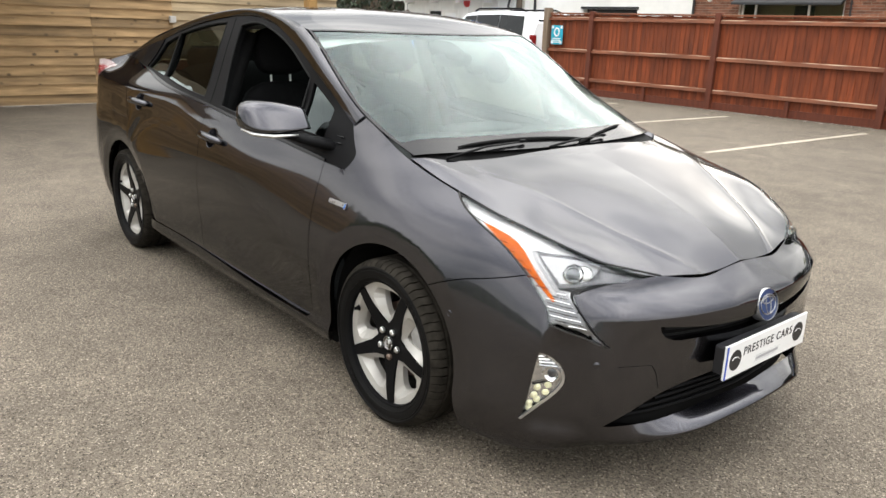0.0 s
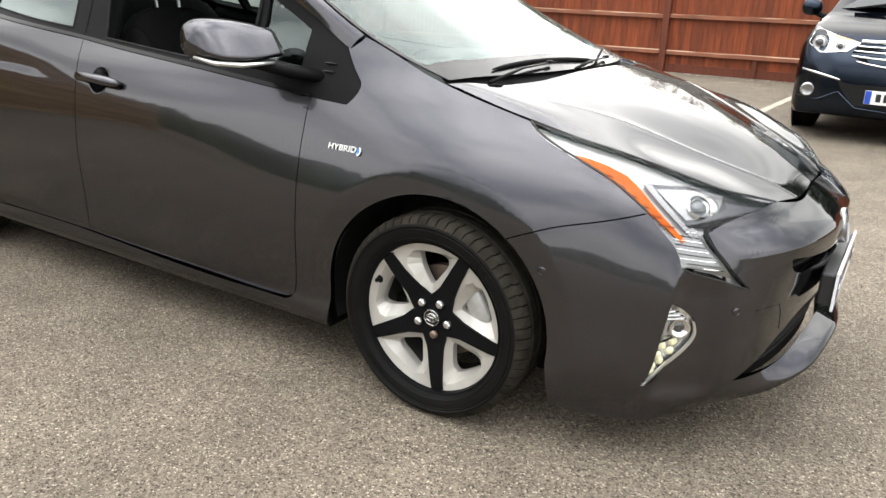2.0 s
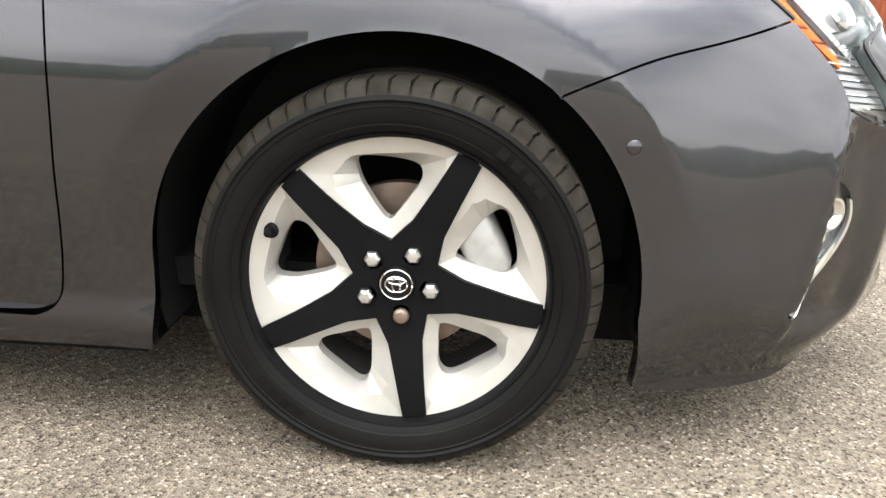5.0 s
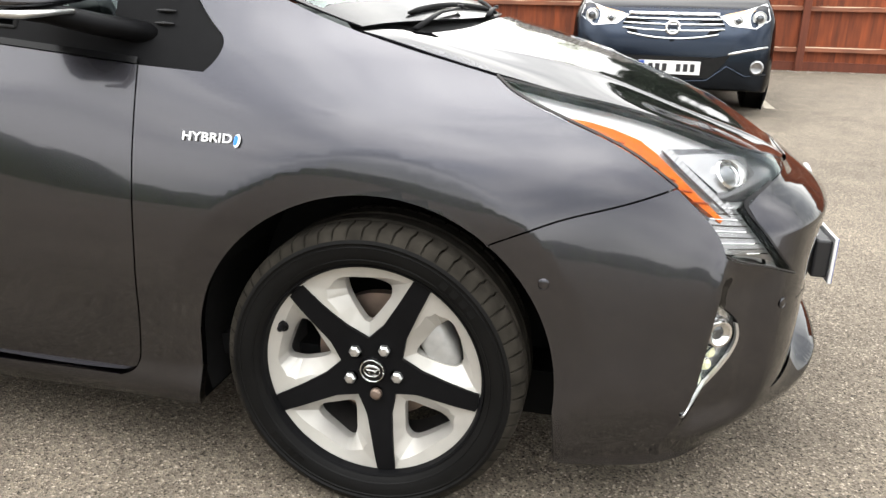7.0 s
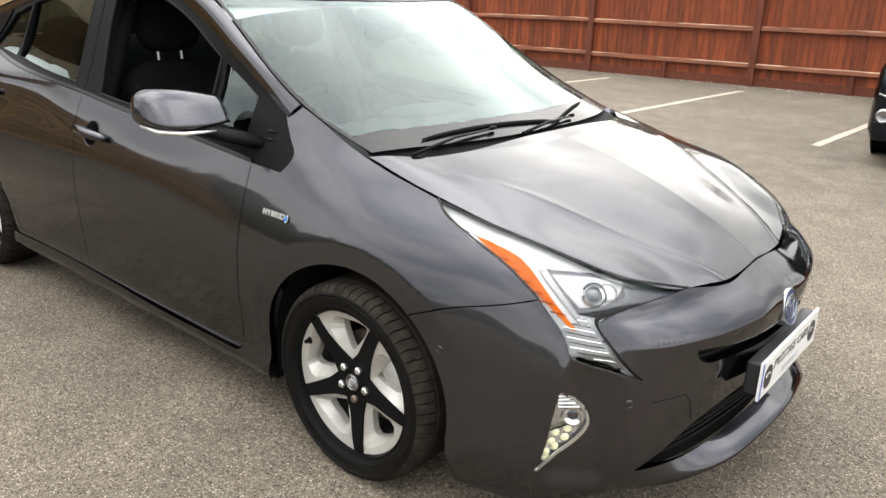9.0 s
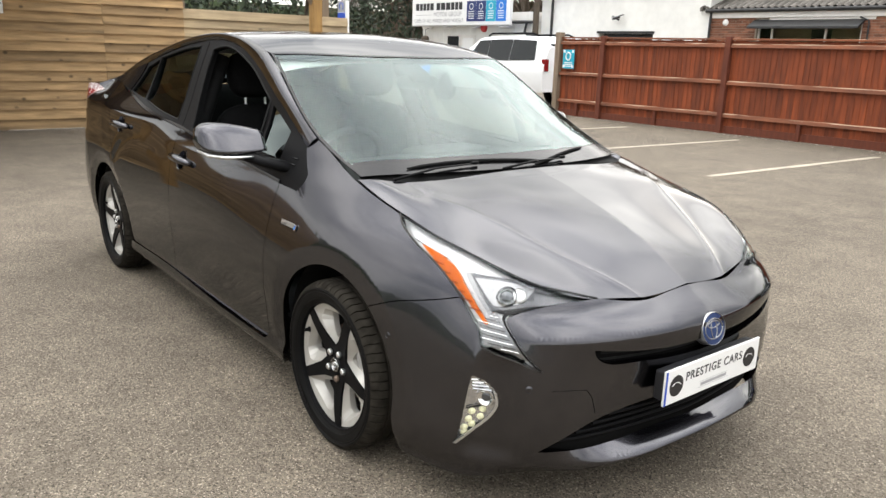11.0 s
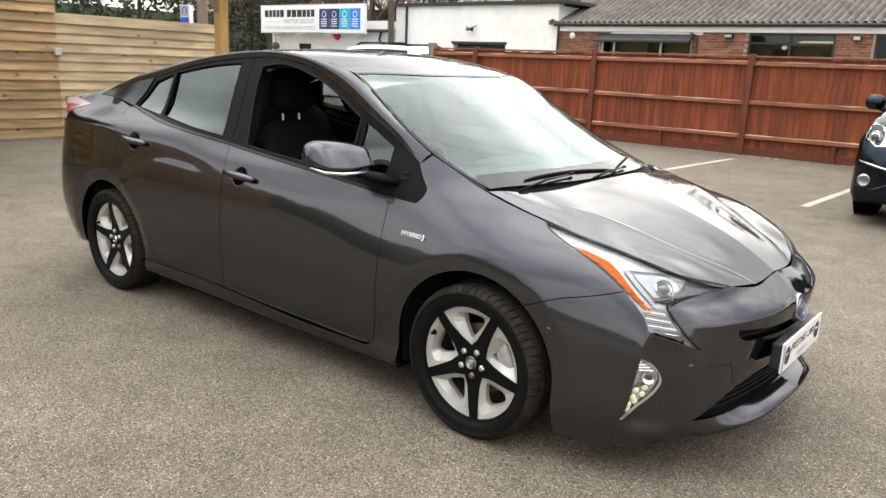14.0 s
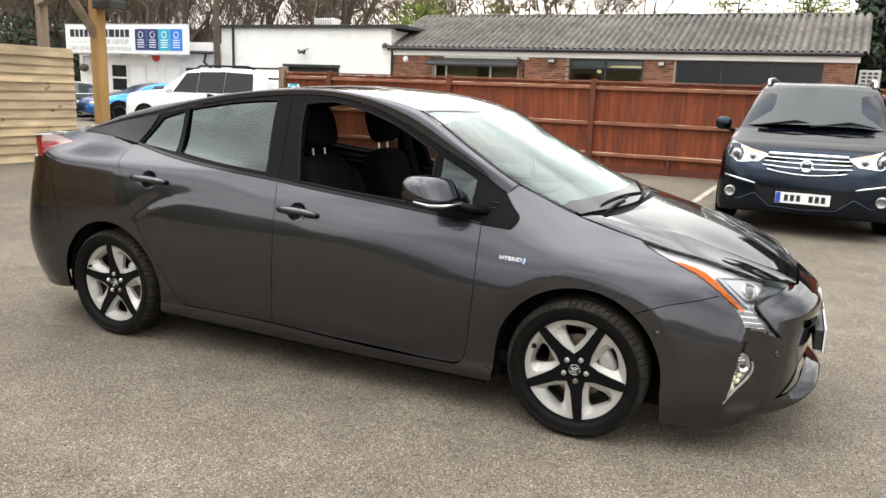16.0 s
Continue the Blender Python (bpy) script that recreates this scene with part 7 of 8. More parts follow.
# brand pylon beyond the pale fence
py = thing("pylon_sign", "small white and blue pylon sign beyond the timber fence", "sign", (-30.0, 17.0, 0))
part("board", Geo().box(-0.40, 0.40, -0.08, 0.08, 0, 3.47), SIGN_WHITE, py, bevel=0.01)
part("grey_panel", Geo().box(-0.38, 0.30, -0.086, -0.08, 2.96, 3.44), INK_GREY, py)
part("blue_panel", Geo().box(-0.38, 0.30, -0.086, -0.08, 2.66, 2.94), BLUE_INK, py)
part("mark", Geo().tube([(0.17 * math.cos(t) - 0.04, -0.095, 3.21 + 0.17 * math.sin(t)) for t in np.linspace(-0.9, 4.0, 16)], 0.022, 6), BLUE_INK, py)
# blue notice on the fence, light box on the pale fence
nt = thing("notice", "small blue and white notice screwed to the red fence", "notice", (-10.10, FY - 0.06, 1.28))
part("board", Geo().box(-0.17, 0.17, -0.006, 0.006, -0.21, 0.21), TEAL_INK, nt)
part("pictogram", Geo().tube([(0.07 * math.cos(t), -0.009, 0.06 + 0.085 * math.sin(t)) for t in np.linspace(0, 2 * math.pi, 17)], 0.018, 6), SIGN_WHITE, nt)
for j in range(3):
    part("print_bar", Geo().box(-0.12, 0.12, -0.009, -0.006, -0.09 - 0.04 * j, -0.07 - 0.04 * j), SIGN_WHITE, nt)
for dx in (-0.13, 0.13):
    for dz in (-0.16, 0.17):
        part("corner_mark", Geo().box(dx - 0.03, dx + 0.03, -0.009, -0.006, dz - 0.03, dz + 0.03), SIGN_WHITE, nt)
tagged(part("socket_box", Geo().box(WX + 0.05, WX + 0.13, 2.53, 2.63, 1.29, 1.40), AC_GREY, bevel=0.01), "small white junction box on the pale timber fence", "junction box")
tagged(part("flood_lamp", Geo().box(-7.02, -6.72, 2.86, 3.10, 2.26, 2.36), GUTTER_BLACK, bevel=0.01), "black floodlight fixed to the canopy post", "floodlight")

# dealer's board on the pale fence
fb = thing("sign_board", "small white dealer board screwed to the pale fence", "sign", (WX + 0.06, -0.06, 1.84))
part("board", Geo().box(0.0, 0.008, -0.92, 0.0, -0.12, 0.12), SIGN_WHITE, fb, bevel=0.002)
letters("PRESTIGE CARS", 0.088, INK, pose(0.0095, -0.02, 0.030, 90, 0, 90), fb, "sign_lettering", 0.0006, 0.0008, 1.15, "RIGHT")
part("print_bar", Geo().box(0.008, 0.0092, -0.55, -0.14, -0.055, -0.03), INK_GREY, fb)

# pale petals blown along the foot of the red fence
pet = Geo()
rnd = random.Random(61)
for _ in range(420):
    x, y = rnd.uniform(-10, 9), FY - 0.06 - abs(rnd.gauss(0, 0.16))
    a, s_ = rnd.uniform(0, 6.28), rnd.uniform(0.008, 0.022)
    c, d = math.cos(a) * s_, math.sin(a) * s_
    pet.add([(x - c, y - d, 0.013), (x + d * 0.6, y - c * 0.6, 0.017), (x + c, y + d, 0.013), (x - d * 0.6, y + c * 0.6, 0.019)], [(0, 1, 2, 3)])
tagged(part("petals", pet, PETAL, fix=False), "pale fallen petals along the foot of the fence", "petals", kind="stuff")


# ---- other parked vehicles ----
def loft_body(g, stations, rows=((0.0, 0.97, 0), (0.12, 1.0, 0), (0.6, 1.0, 0), (0.9, 0.985, 0), (1.0, 0.955, 0))):
    """Rings from sill to roof for each station (x, low, belt, top, half width, half width at the roof)."""
    ringn = None
    for x, lo, belt, top, wb, wt in stations:
        pts = []
        for t, k, _ in rows:
            pts.append((wb * k, lo + (belt - lo) * t))
        for t in (0.35, 0.7, 0.9):
            pts.append((wb * 0.955 + (wt - wb * 0.955) * t, belt + (top - belt) * (t ** 0.92)))
        for u, d in ((0.93, 0.985), (0.75, 0.997), (0.4, 1.0)):
            pts.append((wt * u, belt + (top - belt) * d))
        full = [(x, -y, z) for y, z in pts] + [(x, y, z) for y, z in pts[::-1]]
        ringn = len(full)
        g.v.extend(full)
    n = len(stations)
    for i in range(n - 1):
        for j in range(ringn):
            q = (j + 1) % ringn
            g.f.append((i * ringn + j, i * ringn + q, (i + 1) * ringn + q, (i + 1) * ringn + j))
    g.f.append(tuple(range(ringn)))
    g.f.append(tuple((n - 1) * ringn + j for j in range(ringn))[::-1])
    return g


def side_y(stations, x, z):
    """Half width of such a body at x and z."""
    st = sorted(stations)
    xs = [s[0] for s in st]
    lo, belt, top, wb, wt = (np.interp(x, xs, [s[k] for s in st]) for k in (1, 2, 3, 4, 5))
    if z <= belt:
        return wb * 0.955 + wb * 0.045 * (1 - max(0, (z - lo) / max(belt - lo, 1e-3) - 0.6) / 0.4 if z > lo + 0.6 * (belt - lo) else 1)
    t = (z - belt) / max(top - belt, 1e-3)
    return wb * 0.955 + (wt - wb * 0.955) * min(1, t)


def small_wheel(parent, x, y, r, width, sg):
    w = new("wheel")
    w.parent = parent
    w.matrix_basis = pose(x, y, r, 90, 0, 0 if sg < 0 else 180)
    part("tyre", Geo().lathe([(r * 0.66, width / 2 - 0.02), (r * 0.7, width / 2), (r * 0.92, width / 2 - 0.005), (r, width / 2 - 0.04), (r, -width / 2 + 0.04), (r * 0.7, -width / 2)], Matrix(), 36), RUBBER, w, smooth=True)
    part("rim", Geo().lathe([(0.0, width / 2 - 0.05), (r * 0.2, width / 2 - 0.045), (r * 0.6, width / 2 - 0.04), (r * 0.66, width / 2 - 0.015), (r * 0.67, width / 2 - 0.06)], Matrix(), 36), ALLOY, w, smooth=True)
    for k in range(5):
        a = math.radians(72 * k + 18)
        part("opening", Geo().ball((r * 0.42 * math.cos(a), r * 0.42 * math.sin(a), width / 2 - 0.045), (r * 0.15, r * 0.09, 0.012), pose(0, 0, 0, 0, 0, math.degrees(a)).to_3x3().to_4x4(), 6, 12), UNDER, w)


def side_pane(parent, name, stations, outline, mat, sg, out=0.016):
    pts = refine(np.array(outline, float), 0.15)
    g = Geo()
    g.v = [(x, sg * (side_y(stations, x, z) + out), z) for x, z in pts]
    g.f = [tuple(range(len(g.v)))]
    return part(name, g, mat, parent)


def vehicle(name, label, category, at, turn, paint, stations, panes, wheels, r, glass_mat, width=0.22):
    v = thing(name, label, category)
    body_ = part("body", loft_body(Geo(), stations), paint, v, smooth=48)
    for sg in (-1, 1):
        for o in panes:
            side_pane(v, "window", stations, o, glass_mat, sg)
        for ax in wheels:
            hw = side_y(stations, ax, r)
            part("wheel_arch", Geo().lathe([(0.0, 0.0), (r * 1.16, 0.0), (r * 1.20, -0.02)], pose(ax, sg * (hw + 0.003), r * 1.02, 90, 0, 0 if sg < 0 else 180), 32), UNDER, v)
            small_wheel(v, ax, sg * (hw - width / 2 + 0.03), r, width, sg)
    v.matrix_basis = pose(*at, 0, 0, turn)
    return v, body_


# navy people carrier facing the yard
SUV = [(0.99, 0.34, 0.60, 0.66, 0.62, 0.50), (0.95, 0.27, 0.70, 0.78, 0.76, 0.64), (0.86, 0.24, 0.82, 0.90, 0.86, 0.74), (0.70, 0.23, 0.90, 0.99, 0.925, 0.82), (0.40, 0.23, 0.97, 1.07, 0.95, 0.85), (0.05, 0.23, 1.02, 1.12, 0.955, 0.85),
       (-0.12, 0.23, 1.04, 1.17, 0.958, 0.83), (-0.45, 0.23, 1.06, 1.38, 0.96, 0.76), (-0.80, 0.23, 1.07, 1.58, 0.96, 0.71), (-1.05, 0.23, 1.07, 1.68, 0.96, 0.69), (-1.4, 0.23, 1.08, 1.74, 0.96, 0.69), (-2.2, 0.23, 1.08, 1.77, 0.96, 0.69), (-3.2, 0.24, 1.10, 1.75, 0.955, 0.68), (-3.8, 0.28, 1.12, 1.68, 0.93, 0.66), (-4.05, 0.35, 1.10, 1.45, 0.88, 0.64)]
suv, suv_body = vehicle("people_carrier", "dark navy people carrier with chrome grille, parked nose-out in a bay", "car", (0.93, 6.30, 0), -92.0, NAVY, SUV,
                        [[(-0.75, 1.12), (-1.55, 1.13), (-1.55, 1.60), (-1.1, 1.58)], [(-1.65, 1.13), (-2.75, 1.14), (-2.75, 1.64), (-1.65, 1.62)], [(-2.85, 1.15), (-3.6, 1.17), (-3.5, 1.58), (-2.85, 1.63)]], (0.0, -3.0), 0.345, DARK_GLASS, 0.24)


def nose_x(y, z):
    """How far ahead the carrier's face stands at a width and height."""
    st = sorted(SUV)
    best = 0.2
    for x in np.linspace(0.99, 0.2, 120):
        lo, belt, top, wb, wt = (np.interp(x, [s[0] for s in st], [s[k] for s in st]) for k in (1, 2, 3, 4, 5))
        w = side_y(SUV, x, z)
        if z <= top and z >= lo and abs(y) <= w:
            best = x
            break
    return best


def face_plate(name, outline, mat, parent, out=0.008, label=""):
    """A plate on the carrier's face from points (y, z)."""
    pts = refine(np.array(outline, float), 0.06)
    gx = [(nose_x(y, z) + out, y, z) for y, z in pts]
    c = np.mean(gx, axis=0)
    g = Geo()
    g.v = gx + [(nose_x(c[1], c[2]) + out, c[1], c[2])]
    g.f = [(i, (i + 1) % len(gx), len(gx)) for i in range(len(gx))]
    return part(name, g, mat, parent, label, smooth="all")


# windscreen, bonnet shut line and face
g = Geo()
for t in np.linspace(0, 1, 8):
    x, z = -0.16 - 0.80 * t, 1.175 + 0.455 * t - 0.03 * t * (1 - t)
    hw = (0.80 - 0.125 * t)
    for u in np.linspace(-1, 1, 13):
        g.v.append((x - 0.02 + 0.05 * (1 - u * u) + 0.02, hw * u, z + 0.035 * (1 - u * u) + 0.012))
g.f = [(i * 13 + j, i * 13 + j + 1, (i + 1) * 13 + j + 1, (i + 1) * 13 + j) for i in range(7) for j in range(12)]
CARRIER_GLASS = material("carrier_glass", (0.03, 0.036, 0.036), 0.06, spec=0.14, coat=0.0, vary=0.1, scale=1.0)
part("windscreen", g, CARRIER_GLASS, suv, "reflective windscreen", smooth="all")
for sg in (-1, 1):
    hl_ = face_plate("headlight", [(sg * 0.40, 0.90), (sg * 0.50, 0.82), (sg * 0.72, 0.80), (sg * 0.85, 0.88), (sg * 0.82, 1.02), (sg * 0.62, 0.955)], SILVER_IN, suv, 0.010, "bright swept-back headlight")
    for yy, zz, rr in ((0.74, 0.890, 0.058), (0.56, 0.865, 0.042)):
        part("projector", Geo().lathe([(0.0, 0.03), (rr * 0.55, 0.026), (rr * 0.8, 0.010), (rr, 0.012), (rr * 1.05, 0.0)], pose(nose_x(sg * yy, zz) + 0.014, sg * yy, zz, 0, 90, 0), 24), SATIN, hl_, smooth=True)
        part("projector_lens", Geo().lathe([(0.0, 0.036), (rr * 0.55, 0.03), (rr * 0.6, 0.02)], pose(nose_x(sg * yy, zz) + 0.014, sg * yy, zz, 0, 90, 0), 24), PROJECTOR, hl_, smooth=True)
    face_plate("indicator", [(sg * 0.44, 0.915), (sg * 0.62, 0.925), (sg * 0.72, 0.955), (sg * 0.62, 0.955)], PALE_AMBER, hl_, 0.016)
    part("chrome_strip", Geo().tube([(nose_x(sg * y, z) + 0.012, sg * y, z) for y, z in ((0.50, 0.575), (0.60, 0.60), (0.72, 0.625), (0.84, 0.645))], 0.012, 8), CHROME, suv, smooth="all")
    fg = part("fog_lamp", Geo().lathe([(0.0, 0.012), (0.035, 0.010), (0.05, 0.02), (0.062, 0.012), (0.066, 0.0)], pose(nose_x(sg * 0.76, 0.465) + 0.006, sg * 0.76, 0.465, 0, 90, 0), 24), BEZEL_GREY, suv, smooth=True)
    part("door_mirror", Geo().ball((-0.42, sg * 1.07, 1.19), (0.09, 0.10, 0.085), None, 8, 16, 0.8), NAVY, suv, smooth="all")
    part("mirror_stalk", Geo().tube([(-0.38, sg * 0.93, 1.10), (-0.42, sg * 1.03, 1.14)], 0.03, 8), BLACK_TRIM, suv)
    part("roof_rail", Geo().tube([(-1.2, sg * 0.63, 1.70), (-1.3, sg * 0.64, 1.775), (-2.2, sg * 0.64, 1.815), (-3.3, sg * 0.63, 1.78), (-3.4, sg * 0.62, 1.74)], 0.022, 8), SATIN, suv, smooth="all")
face_plate("grille_backing", [(-0.40, 0.915), (0.40, 0.915), (0.46, 0.80), (0.30, 0.71), (0.0, 0.675), (-0.30, 0.71), (-0.46, 0.80)], UNDER, suv, 0.004)
for k, (z, w, drop) in enumerate(((0.912, 0.40, 0.0), (0.872, 0.42, 0.004), (0.832, 0.44, 0.010), (0.790, 0.45, 0.022), (0.745, 0.40, 0.045))):
    part("grille_slat", Geo().tube([(nose_x(y, z) + 0.014, y, z - drop * (1 - (y / w) ** 2)) for y in np.linspace(-w, w, 15)], 0.018 if k == 0 else 0.0085, 8), CHROME, suv, smooth="all")
part("badge", Geo().tube([(nose_x(0, 0.80) + 0.035, 0.058 * math.cos(t), 0.795 + 0.055 * math.sin(t)) for t in np.linspace(0, 2 * math.pi, 25)], 0.014, 8), CHROME, suv, smooth="all")
face_plate("lower_grille", [(-0.42, 0.545), (0.42, 0.545), (0.52, 0.57), (0.48, 0.50), (0.36, 0.36), (-0.36, 0.36), (-0.48, 0.50), (-0.52, 0.57)], BLACK_DULL, suv, 0.006)
part("bumper_crease", Geo().tube([(nose_x(y, z) + 0.01, y, z) for y, z in ((-0.86, 0.40), (-0.66, 0.385), (-0.50, 0.47), (-0.34, 0.335), (0.0, 0.315), (0.34, 0.335), (0.50, 0.47), (0.66, 0.385), (0.86, 0.40))], 0.012, 6), NAVY, suv, smooth="all")
sp = part("number_plate", Geo().box(1.005, 1.012, -0.275, 0.275, 0.385, 0.505), PLATE_WHITE, suv, "white plate", bevel=0.002)
part("blue_band", Geo().box(1.012, 1.0135, -0.272, -0.222, 0.388, 0.502), BLUE_INK, sp)
for k in range(7):
    if k != 3:
        part("character_bar", Geo().box(1.012, 1.0135, -0.185 + 0.062 * k, -0.145 + 0.062 * k, 0.41, 0.48), INK, sp)
for y0, y1 in ((-0.62, 0.05), (-0.05, 0.66)):
    part("wiper", Geo().tube([(-0.10, y0, 1.195), (-0.17, (y0 + y1) / 2 + 0.08, 1.262), (-0.14, y1, 1.215)], [0.010, 0.016, 0.008], 8), BLACK_DULL, suv, smooth="all")

# white off-roader beyond the fence end, nose away along the drive
OFF = [(0.85, 0.45, 0.75, 0.85, 0.78, 0.6), (0.70, 0.40, 0.95, 1.08, 0.90, 0.75), (0.0, 0.40, 1.05, 1.18, 0.93, 0.80), (-0.55, 0.40, 1.10, 1.22, 0.93, 0.80), (-0.95, 0.40, 1.12, 1.50, 0.93, 0.74), (-1.30, 0.40, 1.13, 1.73, 0.93, 0.71), (-1.7, 0.40, 1.14, 1.80, 0.93, 0.71), (-2.8, 0.40, 1.15, 1.82, 0.93, 0.71), (-3.7, 0.42, 1.15, 1.79, 0.93, 0.70), (-3.95, 0.45, 1.12, 1.55, 0.91, 0.69)]
off, _ = vehicle("off_roader", "white off-road car with dark windows and roof rails beyond the fence", "car", (-15.35, 12.55, 0), 180.0, WHITE_CAR, OFF,
                 [[(-0.98, 1.17), (-1.80, 1.17), (-1.80, 1.69), (-1.36, 1.67)], [(-1.815, 1.18), (-2.68, 1.18), (-2.68, 1.72), (-1.815, 1.70)], [(-2.695, 1.19), (-3.62, 1.22), (-3.54, 1.69), (-2.695, 1.72)]], (0.0, -2.78), 0.38, DARK_GLASS, 0.26)
for sg in (-1, 1):
    part("roof_rail", Geo().tube([(-1.6, sg * 0.64, 1.80), (-1.75, sg * 0.65, 1.86), (-3.3, sg * 0.65, 1.87), (-3.5, sg * 0.64, 1.80)], 0.025, 8), BLACK_TRIM, off, smooth="all")
    part("tail_lamp", Geo().box(-3.98, -3.85, sg * 0.80 - 0.07, sg * 0.80 + 0.07, 0.95, 1.25), RED_LENS, off, bevel=0.02)
    part("door_mirror", Geo().ball((-0.95, sg * 1.02, 1.22), (0.08, 0.11, 0.09), None, 8, 14, 0.8), WHITE_CAR, off, smooth="all")
part("rear_window", Geo().box(-3.93, -3.85, -0.62, 0.62, 1.2, 1.62), DARK_GLASS, off)

# blue coupe and black car by the office
COUPE = [(0.90, 0.30, 0.50, 0.55, 0.70, 0.5), (0.75, 0.22, 0.66, 0.74, 0.86, 0.7), (0.0, 0.2, 0.80, 0.92, 0.92, 0.78), (-0.6, 0.2, 0.84, 1.0, 0.92, 0.75), (-1.1, 0.2, 0.86, 1.24, 0.92, 0.62), (-1.6, 0.2, 0.87, 1.36, 0.92, 0.58), (-2.3, 0.2, 0.88, 1.32, 0.92, 0.57), (-3.0, 0.22, 0.90, 1.10, 0.92, 0.66), (-3.5, 0.3, 0.88, 0.98, 0.86, 0.7)]
coupe, _ = vehicle("coupe", "bright blue low coupe parked by the white office", "car", (-20.91, 15.40, 0), 248.0, BLUE_CAR, COUPE, [[(-0.95, 0.90), (-1.7, 0.90), (-1.7, 1.27), (-1.35, 1.24)], [(-1.78, 0.90), (-2.6, 0.93), (-2.3, 1.22), (-1.78, 1.27)]], (0.0, -2.6), 0.33, DARK_GLASS)
for sg in (-1, 1):
    part("headlight", Geo().ball((0.78, sg * 0.66, 0.62), (0.10, 0.16, 0.06), None, 6, 12, 0.8), SILVER_IN, coupe, smooth="all")
ESTATE = [(0.85, 0.35, 0.62, 0.70, 0.72, 0.55), (0.70, 0.25, 0.78, 0.88, 0.86, 0.72), (0.0, 0.22, 0.88, 0.98, 0.90, 0.76), (-0.45, 0.22, 0.92, 1.05, 0.90, 0.74), (-0.95, 0.22, 0.94, 1.33, 0.90, 0.66), (-1.4, 0.22, 0.95, 1.46, 0.90, 0.63), (-2.3, 0.22, 0.97, 1.49, 0.90, 0.62), (-3.1, 0.23, 0.99, 1.44, 0.90, 0.61), (-3.5, 0.28, 0.98, 1.16, 0.88, 0.64), (-3.72, 0.34, 0.92, 1.00, 0.84, 0.66)]
ESTATE = [(a, b, c * 0.88, d * 0.88, e, f) for a, b, c, d, e, f in ESTATE]
dark, _ = vehicle("estate_car", "black estate car parked near the white office", "car", (-25.15, 14.25, 0), 230.7, BLACK_CAR, ESTATE, [[(u, v * 0.88) for u, v in o] for o in ([(-0.80, 1.00), (-1.65, 1.00), (-1.65, 1.39), (-1.15, 1.36)], [(-1.75, 1.01), (-2.55, 1.02), (-2.55, 1.41), (-1.75, 1.41)], [(-2.65, 1.03), (-3.35, 1.06), (-3.05, 1.37), (-2.65, 1.40)])], (0.0, -2.7), 0.33, CARRIER_GLASS)
for sg in (-1, 1):
    part("waist_strip", Geo().tube([(x, sg * 0.885, z) for x, z in ((-0.7, 0.84), (-1.8, 0.858), (-3.4, 0.88))], 0.010, 6), CHROME, dark, smooth="all")


# ---- trees and hedges behind the buildings ----
def bare_tree(height, seed, spread_=0.5):
    """A leafless tree: tapered trunk and limbs, and a crown of fine twigs."""
    rnd = random.Random(seed)
    trunk, twigs = Geo(), Geo()

    def grow(p, d, length, r, level):
        steps = 4 if level < 2 else 3
        pts, rs = [p], [r]
        for i in range(steps):
            d = (d + Vector((rnd.uniform(-1, 1), rnd.uniform(-1, 1), rnd.uniform(-0.3, 0.6))) * 0.16).normalized()
            p = p + d * (length / steps)
            pts.append(p)
            rs.append(r * (1 - 0.5 * (i + 1) / steps))
        (trunk if level < 2 else twigs).tube(pts, rs, 7 if level == 0 else (5 if level == 1 else 3), caps=False)
        if level < 4:
            for k in range((6, 6, 6, 5)[level]):
                q = pts[rnd.randint(2, len(pts) - 1)] if level else pts[rnd.randint(2, 4)]
                a = rnd.uniform(0, 2 * math.pi)
                side_ = Vector((math.cos(a), math.sin(a), 0))
                nd = (d * (0.55 + 0.3 * rnd.random()) + side_ * spread_ * rnd.uniform(0.7, 1.5) + Vector((0, 0, 0.22))).normalized()
                grow(q, nd, length * rnd.uniform(0.5, 0.72), max(rs[-1] * rnd.uniform(0.5, 0.8), 0.013), level + 1)

    grow(Vector((0, 0, 0)), Vector((0, 0, 1)), height * 0.45, height * 0.018, 0)
    t = thing("tree", "leafless woodland tree with fine brown twigs", "tree", group="bare trees behind the buildings")
    part("trunk", trunk, BARK, t, smooth="all", fix=False)
    part("crown", twigs, TWIG, t, fix=False)
    return t


def leaf_cloud(g, rnd, centre, radii, count, size):
    for _ in range(count):
        while True:
            p = Vector((rnd.uniform(-1, 1), rnd.uniform(-1, 1), rnd.uniform(-1, 1)))
            if p.length < 1:
                break
        p = p * (p.length ** -0.35 if p.length > 0.05 else 1)
        c = Vector(centre) + Vector((p.x * radii[0], p.y * radii[1], p.z * radii[2]))
        a, b = Vector((rnd.uniform(-1, 1), rnd.uniform(-1, 1), rnd.uniform(-1, 1))).normalized(), Vector((rnd.uniform(-1, 1), rnd.uniform(-1, 1), rnd.uniform(-1, 1))).normalized()
        s = size * rnd.uniform(0.6, 1.4)
        g.add([c - a * s, c + b * s * 0.6, c + a * s, c - b * s * 0.6], [(0, 1, 2, 3)])


